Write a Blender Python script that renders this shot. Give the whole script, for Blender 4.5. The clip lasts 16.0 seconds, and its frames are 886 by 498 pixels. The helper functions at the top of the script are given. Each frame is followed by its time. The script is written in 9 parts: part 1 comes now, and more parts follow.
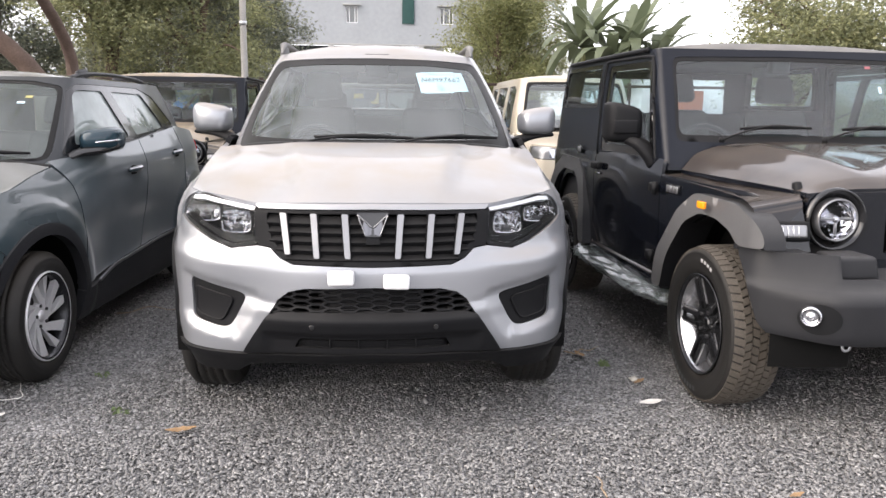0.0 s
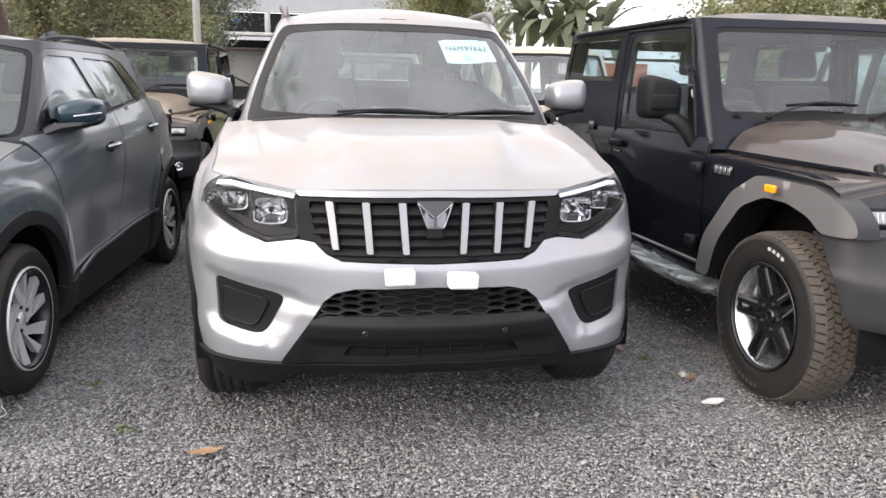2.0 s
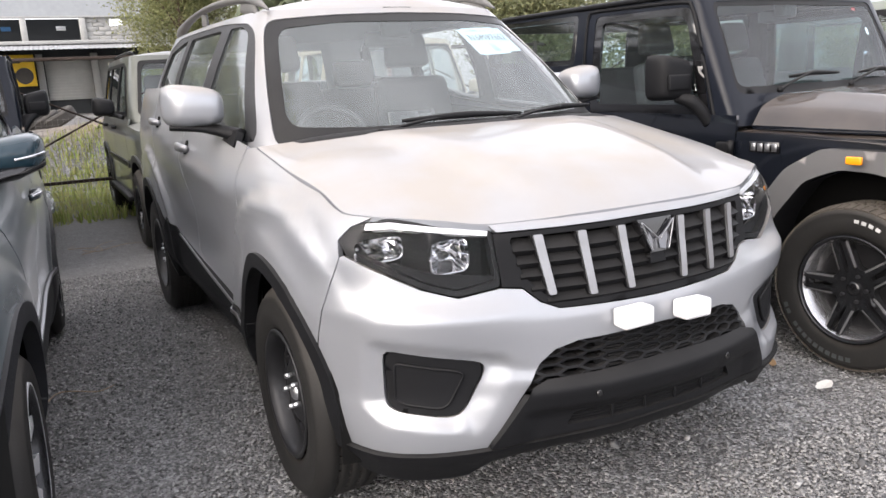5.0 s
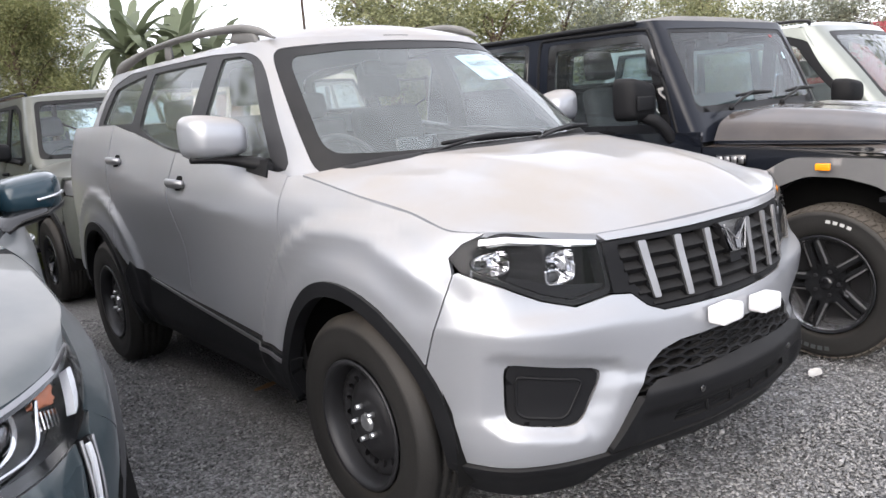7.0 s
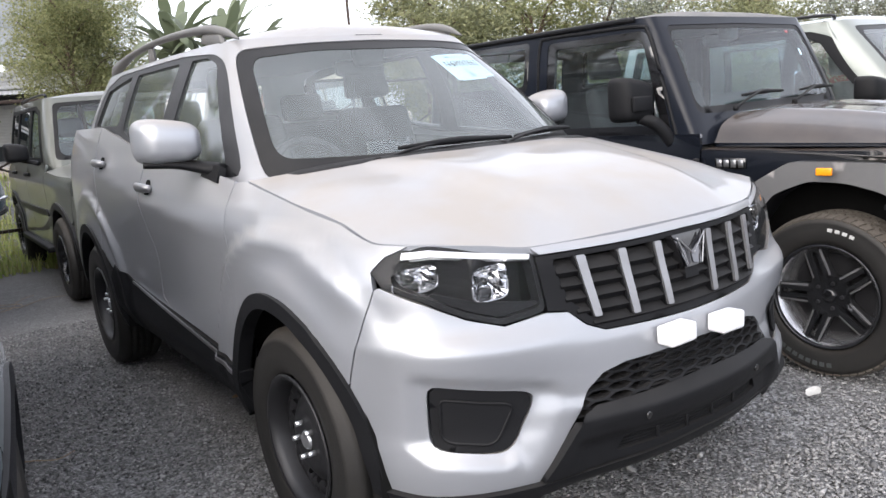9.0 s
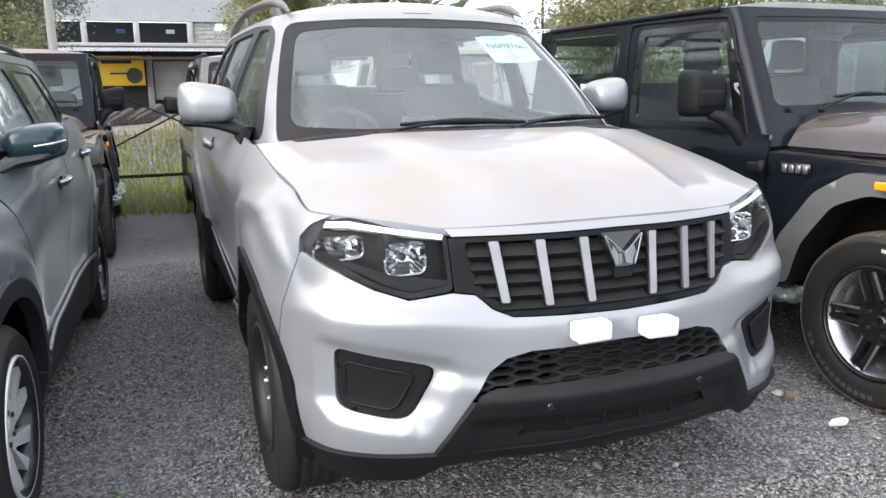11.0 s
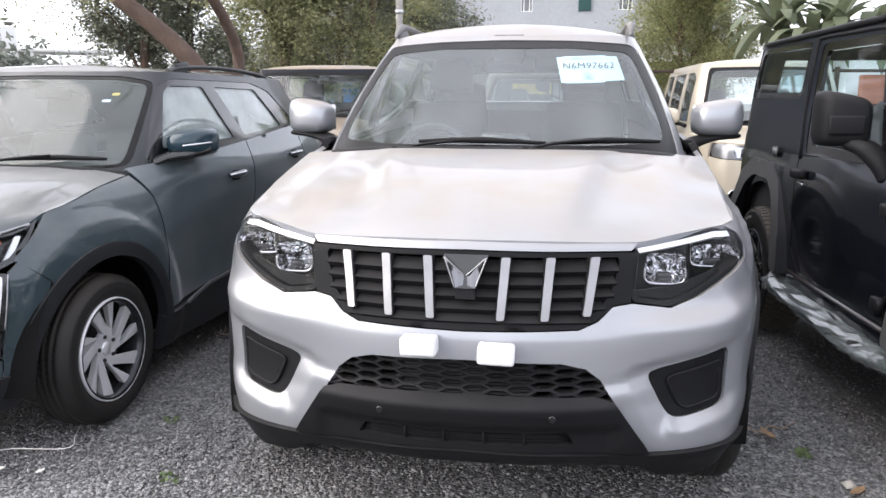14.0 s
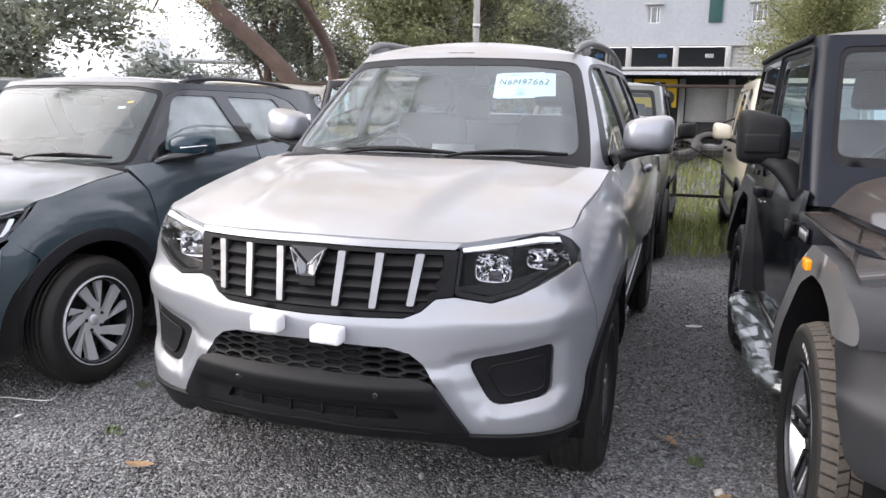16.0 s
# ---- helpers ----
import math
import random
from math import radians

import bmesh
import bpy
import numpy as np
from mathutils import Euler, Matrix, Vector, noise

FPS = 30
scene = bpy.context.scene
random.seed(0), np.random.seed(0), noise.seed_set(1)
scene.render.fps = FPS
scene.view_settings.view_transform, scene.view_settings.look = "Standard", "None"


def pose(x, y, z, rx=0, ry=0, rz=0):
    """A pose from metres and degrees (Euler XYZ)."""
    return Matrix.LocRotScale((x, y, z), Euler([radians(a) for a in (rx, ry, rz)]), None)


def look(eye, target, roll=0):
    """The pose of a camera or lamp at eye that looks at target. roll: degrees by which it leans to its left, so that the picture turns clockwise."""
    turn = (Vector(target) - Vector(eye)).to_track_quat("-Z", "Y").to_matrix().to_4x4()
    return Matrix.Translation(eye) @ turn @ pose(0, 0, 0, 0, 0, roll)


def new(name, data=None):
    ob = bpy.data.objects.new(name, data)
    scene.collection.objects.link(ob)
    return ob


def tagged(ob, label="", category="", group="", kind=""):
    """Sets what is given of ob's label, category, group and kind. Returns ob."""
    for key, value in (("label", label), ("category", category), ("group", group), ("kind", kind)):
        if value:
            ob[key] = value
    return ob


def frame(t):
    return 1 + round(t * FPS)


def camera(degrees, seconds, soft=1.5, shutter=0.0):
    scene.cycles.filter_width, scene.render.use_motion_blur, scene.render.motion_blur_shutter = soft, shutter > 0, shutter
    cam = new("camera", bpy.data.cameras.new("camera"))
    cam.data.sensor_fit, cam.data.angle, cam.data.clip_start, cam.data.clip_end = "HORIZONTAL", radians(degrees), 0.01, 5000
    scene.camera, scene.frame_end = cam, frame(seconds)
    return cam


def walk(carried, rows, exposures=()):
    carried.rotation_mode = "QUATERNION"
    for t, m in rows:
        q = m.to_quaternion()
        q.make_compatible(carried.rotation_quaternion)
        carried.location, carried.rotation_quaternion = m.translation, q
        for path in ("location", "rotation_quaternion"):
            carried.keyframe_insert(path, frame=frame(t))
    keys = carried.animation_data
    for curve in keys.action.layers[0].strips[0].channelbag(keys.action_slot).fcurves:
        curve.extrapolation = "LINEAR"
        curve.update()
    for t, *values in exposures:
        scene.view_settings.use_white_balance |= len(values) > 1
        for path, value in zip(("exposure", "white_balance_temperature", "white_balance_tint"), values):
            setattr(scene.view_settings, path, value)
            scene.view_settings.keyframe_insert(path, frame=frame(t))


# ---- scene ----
cam = camera(60.0, 16.0)
PATH = [
    (0, (0.388, 0.466, 1.392), (0.534, 2.43, 1.043), 0.7),
    (0.5, (0.413, 0.594, 1.43), (0.567, 2.557, 1.077), 1.2),
    (1, (0.358, 0.67, 1.412), (0.539, 2.629, 1.054), 1.5),
    (1.5, (0.153, 0.777, 1.385), (0.385, 2.728, 1.016), 1.4),
    (2, (-0.063, 0.919, 1.39), (0.247, 2.85, 0.973), 1.2),
    (2.5, (-0.282, 1.124, 1.395), (0.119, 3.033, 0.954), 0.8),
    (3, (-0.534, 1.259, 1.391), (-0.035, 3.141, 0.935), 0.2),
    (3.5, (-0.786, 1.375, 1.397), (-0.185, 3.23, 0.949), -0.7),
    (4, (-0.944, 1.586, 1.412), (-0.235, 3.404, 0.971), -1.4),
    (4.2, (-1.0, 1.652, 1.428), (-0.251, 3.452, 0.986), -1.7),
    (6.3, (-1.641, 2.242, 1.412), (-0.512, 3.841, 0.999), -4.2),
    (6.5, (-1.71, 2.26, 1.427), (-0.55, 3.839, 1.022), -4.3),
    (7, (-1.828, 2.29, 1.409), (-0.607, 3.83, 1.038), -4.4),
    (7.5, (-1.851, 2.293, 1.406), (-0.602, 3.813, 1.049), -4.3),
    (8, (-1.766, 2.273, 1.413), (-0.528, 3.802, 1.055), -4.5),
    (8.5, (-1.619, 2.232, 1.414), (-0.423, 3.794, 1.049), -4.7),
    (9, (-1.479, 2.192, 1.401), (-0.357, 3.807, 1.034), -4.6),
    (9.2, (-1.444, 2.156, 1.403), (-0.36, 3.795, 1.032), -4.3),
    (11.5, (-0.734, 1.654, 1.386), (-0.146, 3.521, 0.975), -0.2),
    (12, (-0.534, 1.566, 1.394), (-0.081, 3.47, 0.98), 0.2),
    (12.5, (-0.217, 1.533, 1.394), (0.06, 3.47, 0.981), 0.3),
    (13, (0.006, 1.433, 1.377), (0.081, 3.392, 0.98), 0.5),
    (13.5, (0.276, 1.388, 1.398), (0.145, 3.346, 1.012), 0.4),
    (14, (0.59, 1.424, 1.419), (0.295, 3.366, 1.043), 0.1),
    (14.5, (0.81, 1.342, 1.41), (0.392, 3.263, 1.045), -0.0),
    (15, (1.018, 1.285, 1.409), (0.521, 3.188, 1.049), 0.2),
    (15.5, (1.281, 1.338, 1.414), (0.726, 3.226, 1.056), 0.9),
    (16, (1.523, 1.338, 1.436), (0.913, 3.209, 1.083), 1.1),
]
walk(cam, [(t, look(eye, target, roll)) for t, eye, target, roll in PATH], [(0, 2.2, 6800, 13.5), (4, 2.3, 6800, 13.5), (6.5, 2.16, 6550, 12.5), (9, 2.12, 6400, 12), (11.5, 2.28, 6400, 11), (13, 2.29, 6550, 12.5), (14.5, 2.2, 6450, 13), (16, 2.16, 6450, 14)])

# ---- world, sun and exposure ----
world = bpy.data.worlds.new("hazy_sky")
scene.world = world
world.use_nodes = True
wn, wl = world.node_tree.nodes, world.node_tree.links
wn.clear()
sky = wn.new("ShaderNodeTexSky")
sky.sky_type, sky.sun_disc = "NISHITA", False
SUN_EL, SUN_AZ = 28.0, 252.0          # degrees; azimuth clockwise from +y
sky.sun_elevation, sky.sun_rotation = radians(SUN_EL), radians(SUN_AZ)
sky.air_density, sky.dust_density, sky.ozone_density = 1.0, 2.5, 2.0
pale = wn.new("ShaderNodeHueSaturation")
pale.inputs["Saturation"].default_value = 0.45
back = wn.new("ShaderNodeBackground")
back.inputs["Strength"].default_value = 0.13
wout = wn.new("ShaderNodeOutputWorld")
wl.new(sky.outputs[0], pale.inputs["Color"])
veil = wn.new("ShaderNodeMix")          # thick haze: the sky is nearly even all over
veil.data_type = "RGBA"
veil.inputs["Factor"].default_value = 0.68
haze, cloud, tone = wn.new("ShaderNodeTexCoord"), wn.new("ShaderNodeTexNoise"), wn.new("ShaderNodeMapRange")
cloud.inputs["Scale"].default_value, cloud.inputs["Detail"].default_value = 3.2, 5
tone.inputs["From Min"].default_value, tone.inputs["From Max"].default_value = 0.32, 0.68
tone.inputs["To Min"].default_value, tone.inputs["To Max"].default_value = 0.68, 1.32
thin = wn.new("ShaderNodeVectorMath")
thin.operation = "SCALE"
thin.inputs[0].default_value = (3.75, 3.82, 4.12)
wl.new(haze.outputs["Generated"], cloud.inputs["Vector"])
wl.new(cloud.outputs[0], tone.inputs["Value"])
wl.new(tone.outputs[0], thin.inputs["Scale"])
wl.new(thin.outputs[0], veil.inputs["B"])
wl.new(pale.outputs[0], veil.inputs["A"])
wl.new(veil.outputs["Result"], back.inputs["Color"])
wl.new(back.outputs[0], wout.inputs["Surface"])
sun = new("sun", bpy.data.lights.new("sun", "SUN"))
sun.data.energy, sun.data.angle, sun.data.color = 0.85, radians(75), (1.0, 0.92, 0.82)
az, el = radians(SUN_AZ), radians(SUN_EL)
sun.matrix_world = look((30 * math.sin(az) * math.cos(el), 30 * math.cos(az) * math.cos(el), 30 * math.sin(el)), (0, 0, 0))

# ---- materials ----
def node_material(name):
    m = bpy.data.materials.new(name)
    m.use_nodes = True
    n, l = m.node_tree.nodes, m.node_tree.links
    return m, n, l, n["Principled BSDF"]


def mk(name, base, rough=0.5, metal=0.0, var=0.15, scale=6.0, fine=90.0, bump=0.0, coat=0.0, dust=0.0, dust_side=0.04, dust_col=(0.33, 0.27, 0.2), rand=0.0, spec=0.5, sheen=0.0):
    """A worn surface: two scales of tone, grain relief, and dust on what faces up."""
    m, n, l, p = node_material(name)
    tc = n.new("ShaderNodeTexCoord")
    big, small = n.new("ShaderNodeTexNoise"), n.new("ShaderNodeTexNoise")
    big.inputs["Scale"].default_value, small.inputs["Scale"].default_value = scale, fine
    big.inputs["Detail"].default_value, small.inputs["Detail"].default_value = 5, 3
    for t in (big, small):
        l.new(tc.outputs["Object"], t.inputs["Vector"])
    add = n.new("ShaderNodeMath")
    add.operation = "ADD"
    l.new(big.outputs[0], add.inputs[0])
    l.new(small.outputs[0], add.inputs[1])
    ramp = n.new("ShaderNodeMapRange")
    ramp.inputs["From Min"].default_value, ramp.inputs["From Max"].default_value = 0.6, 1.4
    ramp.inputs["To Min"].default_value, ramp.inputs["To Max"].default_value = 1 - var, 1 + var
    l.new(add.outputs[0], ramp.inputs["Value"])
    tone = ramp.outputs[0]
    if rand:
        info, mr, mul = n.new("ShaderNodeObjectInfo"), n.new("ShaderNodeMapRange"), n.new("ShaderNodeMath")
        mr.inputs["To Min"].default_value, mr.inputs["To Max"].default_value = 1 - rand, 1 + rand
        mul.operation = "MULTIPLY"
        l.new(info.outputs["Random"], mr.inputs["Value"])
        l.new(mr.outputs[0], mul.inputs[0])
        l.new(tone, mul.inputs[1])
        tone = mul.outputs[0]
    vec = n.new("ShaderNodeVectorMath")
    vec.operation = "SCALE"
    vec.inputs[0].default_value = base
    l.new(tone, vec.inputs["Scale"])
    colour = vec.outputs[0]
    p.inputs["Metallic"].default_value, p.inputs["Roughness"].default_value = metal, rough
    p.inputs["Coat Weight"].default_value, p.inputs["Coat Roughness"].default_value = coat, 0.06
    p.inputs["Specular IOR Level"].default_value = spec
    p.inputs["Sheen Weight"].default_value, p.inputs["Sheen Roughness"].default_value = sheen, 0.4
    if dust:
        geo, sep, up, mask, mix = (n.new(k) for k in ("ShaderNodeNewGeometry", "ShaderNodeSeparateXYZ", "ShaderNodeMapRange", "ShaderNodeMath", "ShaderNodeMix"))
        l.new(geo.outputs["Normal"], sep.inputs[0])
        l.new(sep.outputs["Z"], up.inputs["Value"])
        up.inputs["From Min"].default_value, up.inputs["From Max"].default_value = 0.2, 1.0
        up.inputs["To Min"].default_value, up.inputs["To Max"].default_value = dust_side * dust, dust
        patch = n.new("ShaderNodeMapRange")
        patch.inputs["From Min"].default_value, patch.inputs["From Max"].default_value = 0.3, 0.65
        patch.inputs["To Min"].default_value = 0.55
        l.new(big.outputs[0], patch.inputs["Value"])
        mask.operation = "MULTIPLY"
        l.new(up.outputs[0], mask.inputs[0])
        l.new(patch.outputs[0], mask.inputs[1])
        mix.data_type = "RGBA"
        l.new(mask.outputs[0], mix.inputs["Factor"])
        l.new(colour, mix.inputs["A"])
        mix.inputs["B"].default_value = (*dust_col, 1)
        colour = mix.outputs["Result"]
        for name_, lo, hi in (("Roughness", rough, 0.75), ("Metallic", metal, 0.0), ("Coat Weight", coat, coat * 0.35)):
            r = n.new("ShaderNodeMapRange")
            r.inputs["To Min"].default_value, r.inputs["To Max"].default_value = lo, hi
            l.new(mask.outputs[0], r.inputs["Value"])
            l.new(r.outputs[0], p.inputs[name_])
    l.new(colour, p.inputs["Base Color"])
    if bump:
        b = n.new("ShaderNodeBump")
        b.inputs["Strength"].default_value, b.inputs["Distance"].default_value = 1.0, bump
        l.new(small.outputs[0], b.inputs["Height"])
        l.new(b.outputs[0], p.inputs["Normal"])
    return m


def glass_mat(name, tint, dust=0.06, gloss=0.03, ior=1.7):
    """Window glass: clear with a Fresnel gloss and a thin film of dust and painted sky reflection."""
    m, n, l, p = node_material(name)
    n.remove(p)
    out = n["Material Output"]
    tr, gl, df = n.new("ShaderNodeBsdfTransparent"), n.new("ShaderNodeBsdfGlossy"), n.new("ShaderNodeBsdfDiffuse")
    tr.inputs["Color"].default_value = (*tint, 1)
    gl.inputs["Roughness"].default_value = gloss
    # film colour: dust, tinted to paint in the sky haze the glass mirrors
    df.inputs["Color"].default_value = (0.4, 0.46, 0.45, 1)
    face, fr = n.new("ShaderNodeLayerWeight"), n.new("ShaderNodeMapRange")
    face.inputs["Blend"].default_value = 0.5
    steep = n.new("ShaderNodeMath")
    steep.operation = "POWER"
    steep.inputs[1].default_value = 5.0
    l.new(face.outputs["Facing"], steep.inputs[0])
    l.new(steep.outputs[0], fr.inputs["Value"])
    fr.inputs["To Min"].default_value, fr.inputs["To Max"].default_value = 2 * ((ior - 1) / (ior + 1)) ** 2, 1.0
    tc, nz, mr = n.new("ShaderNodeTexCoord"), n.new("ShaderNodeTexNoise"), n.new("ShaderNodeMapRange")
    nz.inputs["Scale"].default_value, nz.inputs["Detail"].default_value = 5, 6
    l.new(tc.outputs["Object"], nz.inputs["Vector"])
    l.new(nz.outputs[0], mr.inputs["Value"])
    mr.inputs["From Min"].default_value, mr.inputs["From Max"].default_value = 0.3, 0.7
    mr.inputs["To Min"].default_value, mr.inputs["To Max"].default_value = dust * 0.75, dust * 1.25
    a, b = n.new("ShaderNodeMixShader"), n.new("ShaderNodeMixShader")
    l.new(mr.outputs[0], a.inputs[0])
    l.new(tr.outputs[0], a.inputs[1])
    l.new(df.outputs[0], a.inputs[2])
    l.new(fr.outputs[0], b.inputs[0])
    l.new(a.outputs[0], b.inputs[1])
    l.new(gl.outputs[0], b.inputs[2])
    l.new(b.outputs[0], out.inputs["Surface"])
    return m


SILVER = mk("silver_paint", (0.33, 0.345, 0.374), 0.28, 0.56, 0.02, 4, 700, 0.0, 0.8, dust=0.85, dust_side=0.1, dust_col=(0.28, 0.248, 0.21), spec=0.3)
# brown top dust also paints in the trees and sky mirrored on the bonnet
BLACK_PAINT = mk("black_paint", (0.005, 0.0062, 0.0095), 0.3, 0.0, 0.1, 4, 500, 0, 1.0, dust=0.27, dust_side=0.0, dust_col=(0.26, 0.205, 0.16), spec=0.05)
# the pale dust also paints in sky mirrored on the bonnet
TEAL_PAINT = mk("dark_teal_paint", (0.011, 0.031, 0.042), 0.24, 0.2, 0.1, 4, 500, 0, 1.0, dust=0.55, dust_side=0.16, dust_col=(0.29, 0.275, 0.255), spec=0.1, sheen=0.2)
OLIVE_PAINT = mk("dusty_grey_green_paint", (0.085, 0.093, 0.086), 0.3, 0.3, 0.1, 4, 500, 0, 0.8, dust=0.45, dust_side=0.08, dust_col=(0.25, 0.24, 0.2), spec=0.2)
CHARCOAL_PAINT = mk("dusty_charcoal_paint", (0.02, 0.02, 0.02), 0.3, 0.2, 0.1, 4, 500, 0, 0.8, dust=0.8, dust_col=(0.36, 0.28, 0.19))
CREAM_PAINT = mk("cream_white_paint", (0.5, 0.45, 0.36), 0.3, 0.0, 0.05, 4, 500, 0, 0.8, dust=0.6, dust_col=(0.42, 0.34, 0.24))
SAGE_PAINT = mk("pale_grey_green_paint", (0.2, 0.22, 0.2), 0.3, 0.4, 0.05, 4, 500, 0, 0.8, dust=0.25, dust_col=(0.3, 0.29, 0.27))
CLAD = mk("black_textured_plastic", (0.007, 0.0073, 0.0085), 0.55, 0, 0.12, 7, 900, 0.0003, dust=0.1, dust_col=(0.16, 0.15, 0.135), spec=0.16)
CLAD_GREY = mk("sun_greyed_black_plastic", (0.016, 0.0166, 0.019), 0.45, 0, 0.12, 7, 900, 0.0003, dust=0.24, dust_col=(0.16, 0.155, 0.15), spec=0.26)
GLOSS_BLACK = mk("gloss_black_plastic", (0.008, 0.008, 0.009), 0.12, 0, 0.1, 6, 300, 0, 0.5)
# near-black that paints in the shade of arches, undersides, noses and grille depths
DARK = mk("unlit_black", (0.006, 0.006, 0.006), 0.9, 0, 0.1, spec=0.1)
# grey plastic; its pale top dust also paints the low sky's sheen
FLARE = mk("dust_and_sheen_flare_plastic", (0.08, 0.08, 0.082), 0.4, 0, 0.12, 7, 900, 0.0003, dust=0.7, dust_side=0.06, dust_col=(0.28, 0.255, 0.23), spec=0.45)
RUBBER = mk("tyre_rubber", (0.013, 0.0125, 0.012), 0.62, 0, 0.2, 9, 160, 0.0006, dust=0.16, dust_col=(0.2, 0.16, 0.12), spec=0.35)
TREAD = mk("dusty_tread_rubber", (0.07, 0.06, 0.049), 0.8, 0, 0.3, 9, 120, 0.001)
STEEL_BLACK = mk("black_steel", (0.02, 0.02, 0.022), 0.42, 0.3, 0.2, 12, 300, 0.0002)
ALLOY = mk("bright_alloy", (0.7, 0.7, 0.715), 0.28, 0.35, 0.06, 9, 300)
ALLOY_DARK = mk("dark_grey_alloy", (0.03, 0.031, 0.034), 0.25, 0.6, 0.1, 9, 300)
BARREL = mk("polished_dark_rim_barrel", (0.5, 0.5, 0.515), 0.2, 0.9, 0.1, 9, 300)
CHROME = mk("chrome", (0.66, 0.66, 0.69), 0.1, 1.0, 0.03)
SATIN = mk("satin_silver", (0.29, 0.29, 0.3), 0.3, 0.8, 0.04)
PALE_MARK = mk("white_tyre_marking", (0.42, 0.42, 0.41), 0.7, 0, 0.1)
GREY_MARK = mk("worn_grey_tyre_marking", (0.05, 0.055, 0.057), 0.7, 0, 0.2)
RAIL_GREY = mk("grey_rail_plastic", (0.1, 0.1, 0.1), 0.6, 0, 0.12, 7, 500, 0.0002, dust=0.4, dust_col=(0.3, 0.28, 0.25))
DARK_CHROME = mk("dark_chrome", (0.16, 0.16, 0.17), 0.1, 1.0, 0.05, 30)
ALLOY_GREY = mk("machined_grey_alloy", (0.3, 0.3, 0.312), 0.2, 0.6, 0.06, 9, 300)
LAMP_CHROME = mk("lamp_reflector_chrome", (0.84, 0.84, 0.86), 0.06, 1.0, 0.05, 30)
LAMP_GREY = mk("dark_lamp_bezel", (0.06, 0.06, 0.063), 0.25, 0.5, 0.08, 20)
SATIN_BLACK = mk("satin_black_paint", (0.007, 0.009, 0.0145), 0.28, 0.0, 0.1, 4, 500, 0, 0.1, dust=0.06, dust_col=(0.2, 0.18, 0.16), spec=0.16)
# doors and quarters: grey dust with the mirrored silver car and sky painted in
TEAL_DUST_SHEEN = mk("dust_and_sheen_teal_paint", (0.015, 0.036, 0.05), 0.24, 0.25, 0.1, 4, 500, 0, 1.0, dust=0.5, dust_side=0.3, dust_col=(0.25, 0.245, 0.235), spec=0.1, sheen=0.22)
TEAL_CLEAN = mk("clean_teal_paint", (0.012, 0.032, 0.046), 0.25, 0.1, 0.1, 4, 500, 0, 0.8, dust=0.1, dust_col=(0.3, 0.28, 0.25), spec=0.1)
SLATE = mk("dark_slate_pillar_paint", (0.012, 0.015, 0.019), 0.3, 0.1, 0.1, 4, 500, 0, 0.3, dust=0.14, dust_col=(0.25, 0.24, 0.22), spec=0.35)
ZINC = mk("zinc_nut", (0.55, 0.56, 0.58), 0.3, 0.9, 0.1, 60)
FOAM = mk("white_foam", (0.72, 0.72, 0.73), 0.85, 0, 0.04, 20, 300, 0.0004)
YELLOW_TAG = mk("yellow_tag", (0.36, 0.33, 0.13), 0.6)
RED_TAG = mk("red_tag", (0.3, 0.09, 0.1), 0.6)
PAPER = mk("pale_blue_paper", (0.5, 0.68, 0.76), 0.7, 0, 0.03, 3, 60)
INK = mk("black_ink", (0.02, 0.025, 0.03), 0.8, 0, 0.05)
TURN_RED = mk("clear_orange_turn_lens", (0.42, 0.13, 0.06), 0.15, 0.3, 0.2, 60)
WHITE_GUIDE = mk("white_light_guide", (0.75, 0.76, 0.78), 0.25, 0.0, 0.05, 30)
DUSTY_ROOF = mk("dust_filmed_black_roof", (0.02, 0.021, 0.023), 0.5, 0, 0.12, 5, 300, 0.0002, dust=0.7, dust_col=(0.25, 0.238, 0.22), spec=0.3)
AMBER = mk("amber_plastic", (0.85, 0.28, 0.01), 0.2, 0, 0.1, 30)
RED_PLASTIC = mk("red_plastic", (0.35, 0.01, 0.012), 0.2, 0, 0.1, 30)
SEAT = mk("black_seat_fabric", (0.03, 0.03, 0.032), 0.85, 0, 0.15, 5, 300, 0.0006)
SEAT_GREY = mk("grey_seat_fabric", (0.1, 0.1, 0.105), 0.85, 0, 0.15, 5, 300, 0.0006)
TRIM_IN = mk("dark_cabin_plastic", (0.035, 0.035, 0.037), 0.6, 0, 0.1, 6, 300)
LINER = mk("light_headlining", (0.4, 0.4, 0.39), 0.9, 0, 0.05, 6, 300)
GLASS = glass_mat("windscreen_glass", (0.86, 0.93, 0.93), 0.11, 0.03, 1.66)
CLEAR_GLASS = glass_mat("clean_green_glass", (0.78, 0.9, 0.93), 0.022, 0.02, 1.5)
SIDE_GLASS = glass_mat("side_glass", (0.8, 0.84, 0.84), 0.14)
DARK_GLASS = glass_mat("dusty_dark_glass", (0.3, 0.33, 0.33), 0.1)
DUSTY_GLASS = glass_mat("dust_filmed_glass", (0.55, 0.6, 0.58), 0.15, 0.03, 1.42)
# thick film: dust plus the bright sky mirrored in the panes, painted in
DUST_SKY_SIDE = glass_mat("dust_and_sky_filmed_side_glass", (0.62, 0.67, 0.65), 0.55)
LENS = glass_mat("lamp_lens", (0.93, 0.94, 0.95), 0.006, 0.02, 1.13)
FRIT = mk("black_glass_border", (0.012, 0.012, 0.013), 0.35, 0, 0.1, dust=0.1, dust_col=(0.2, 0.19, 0.17), spec=0.14)
WRAP = glass_mat("clear_plastic_wrap", (0.84, 0.86, 0.86), 0.24, 0.05, 1.75)


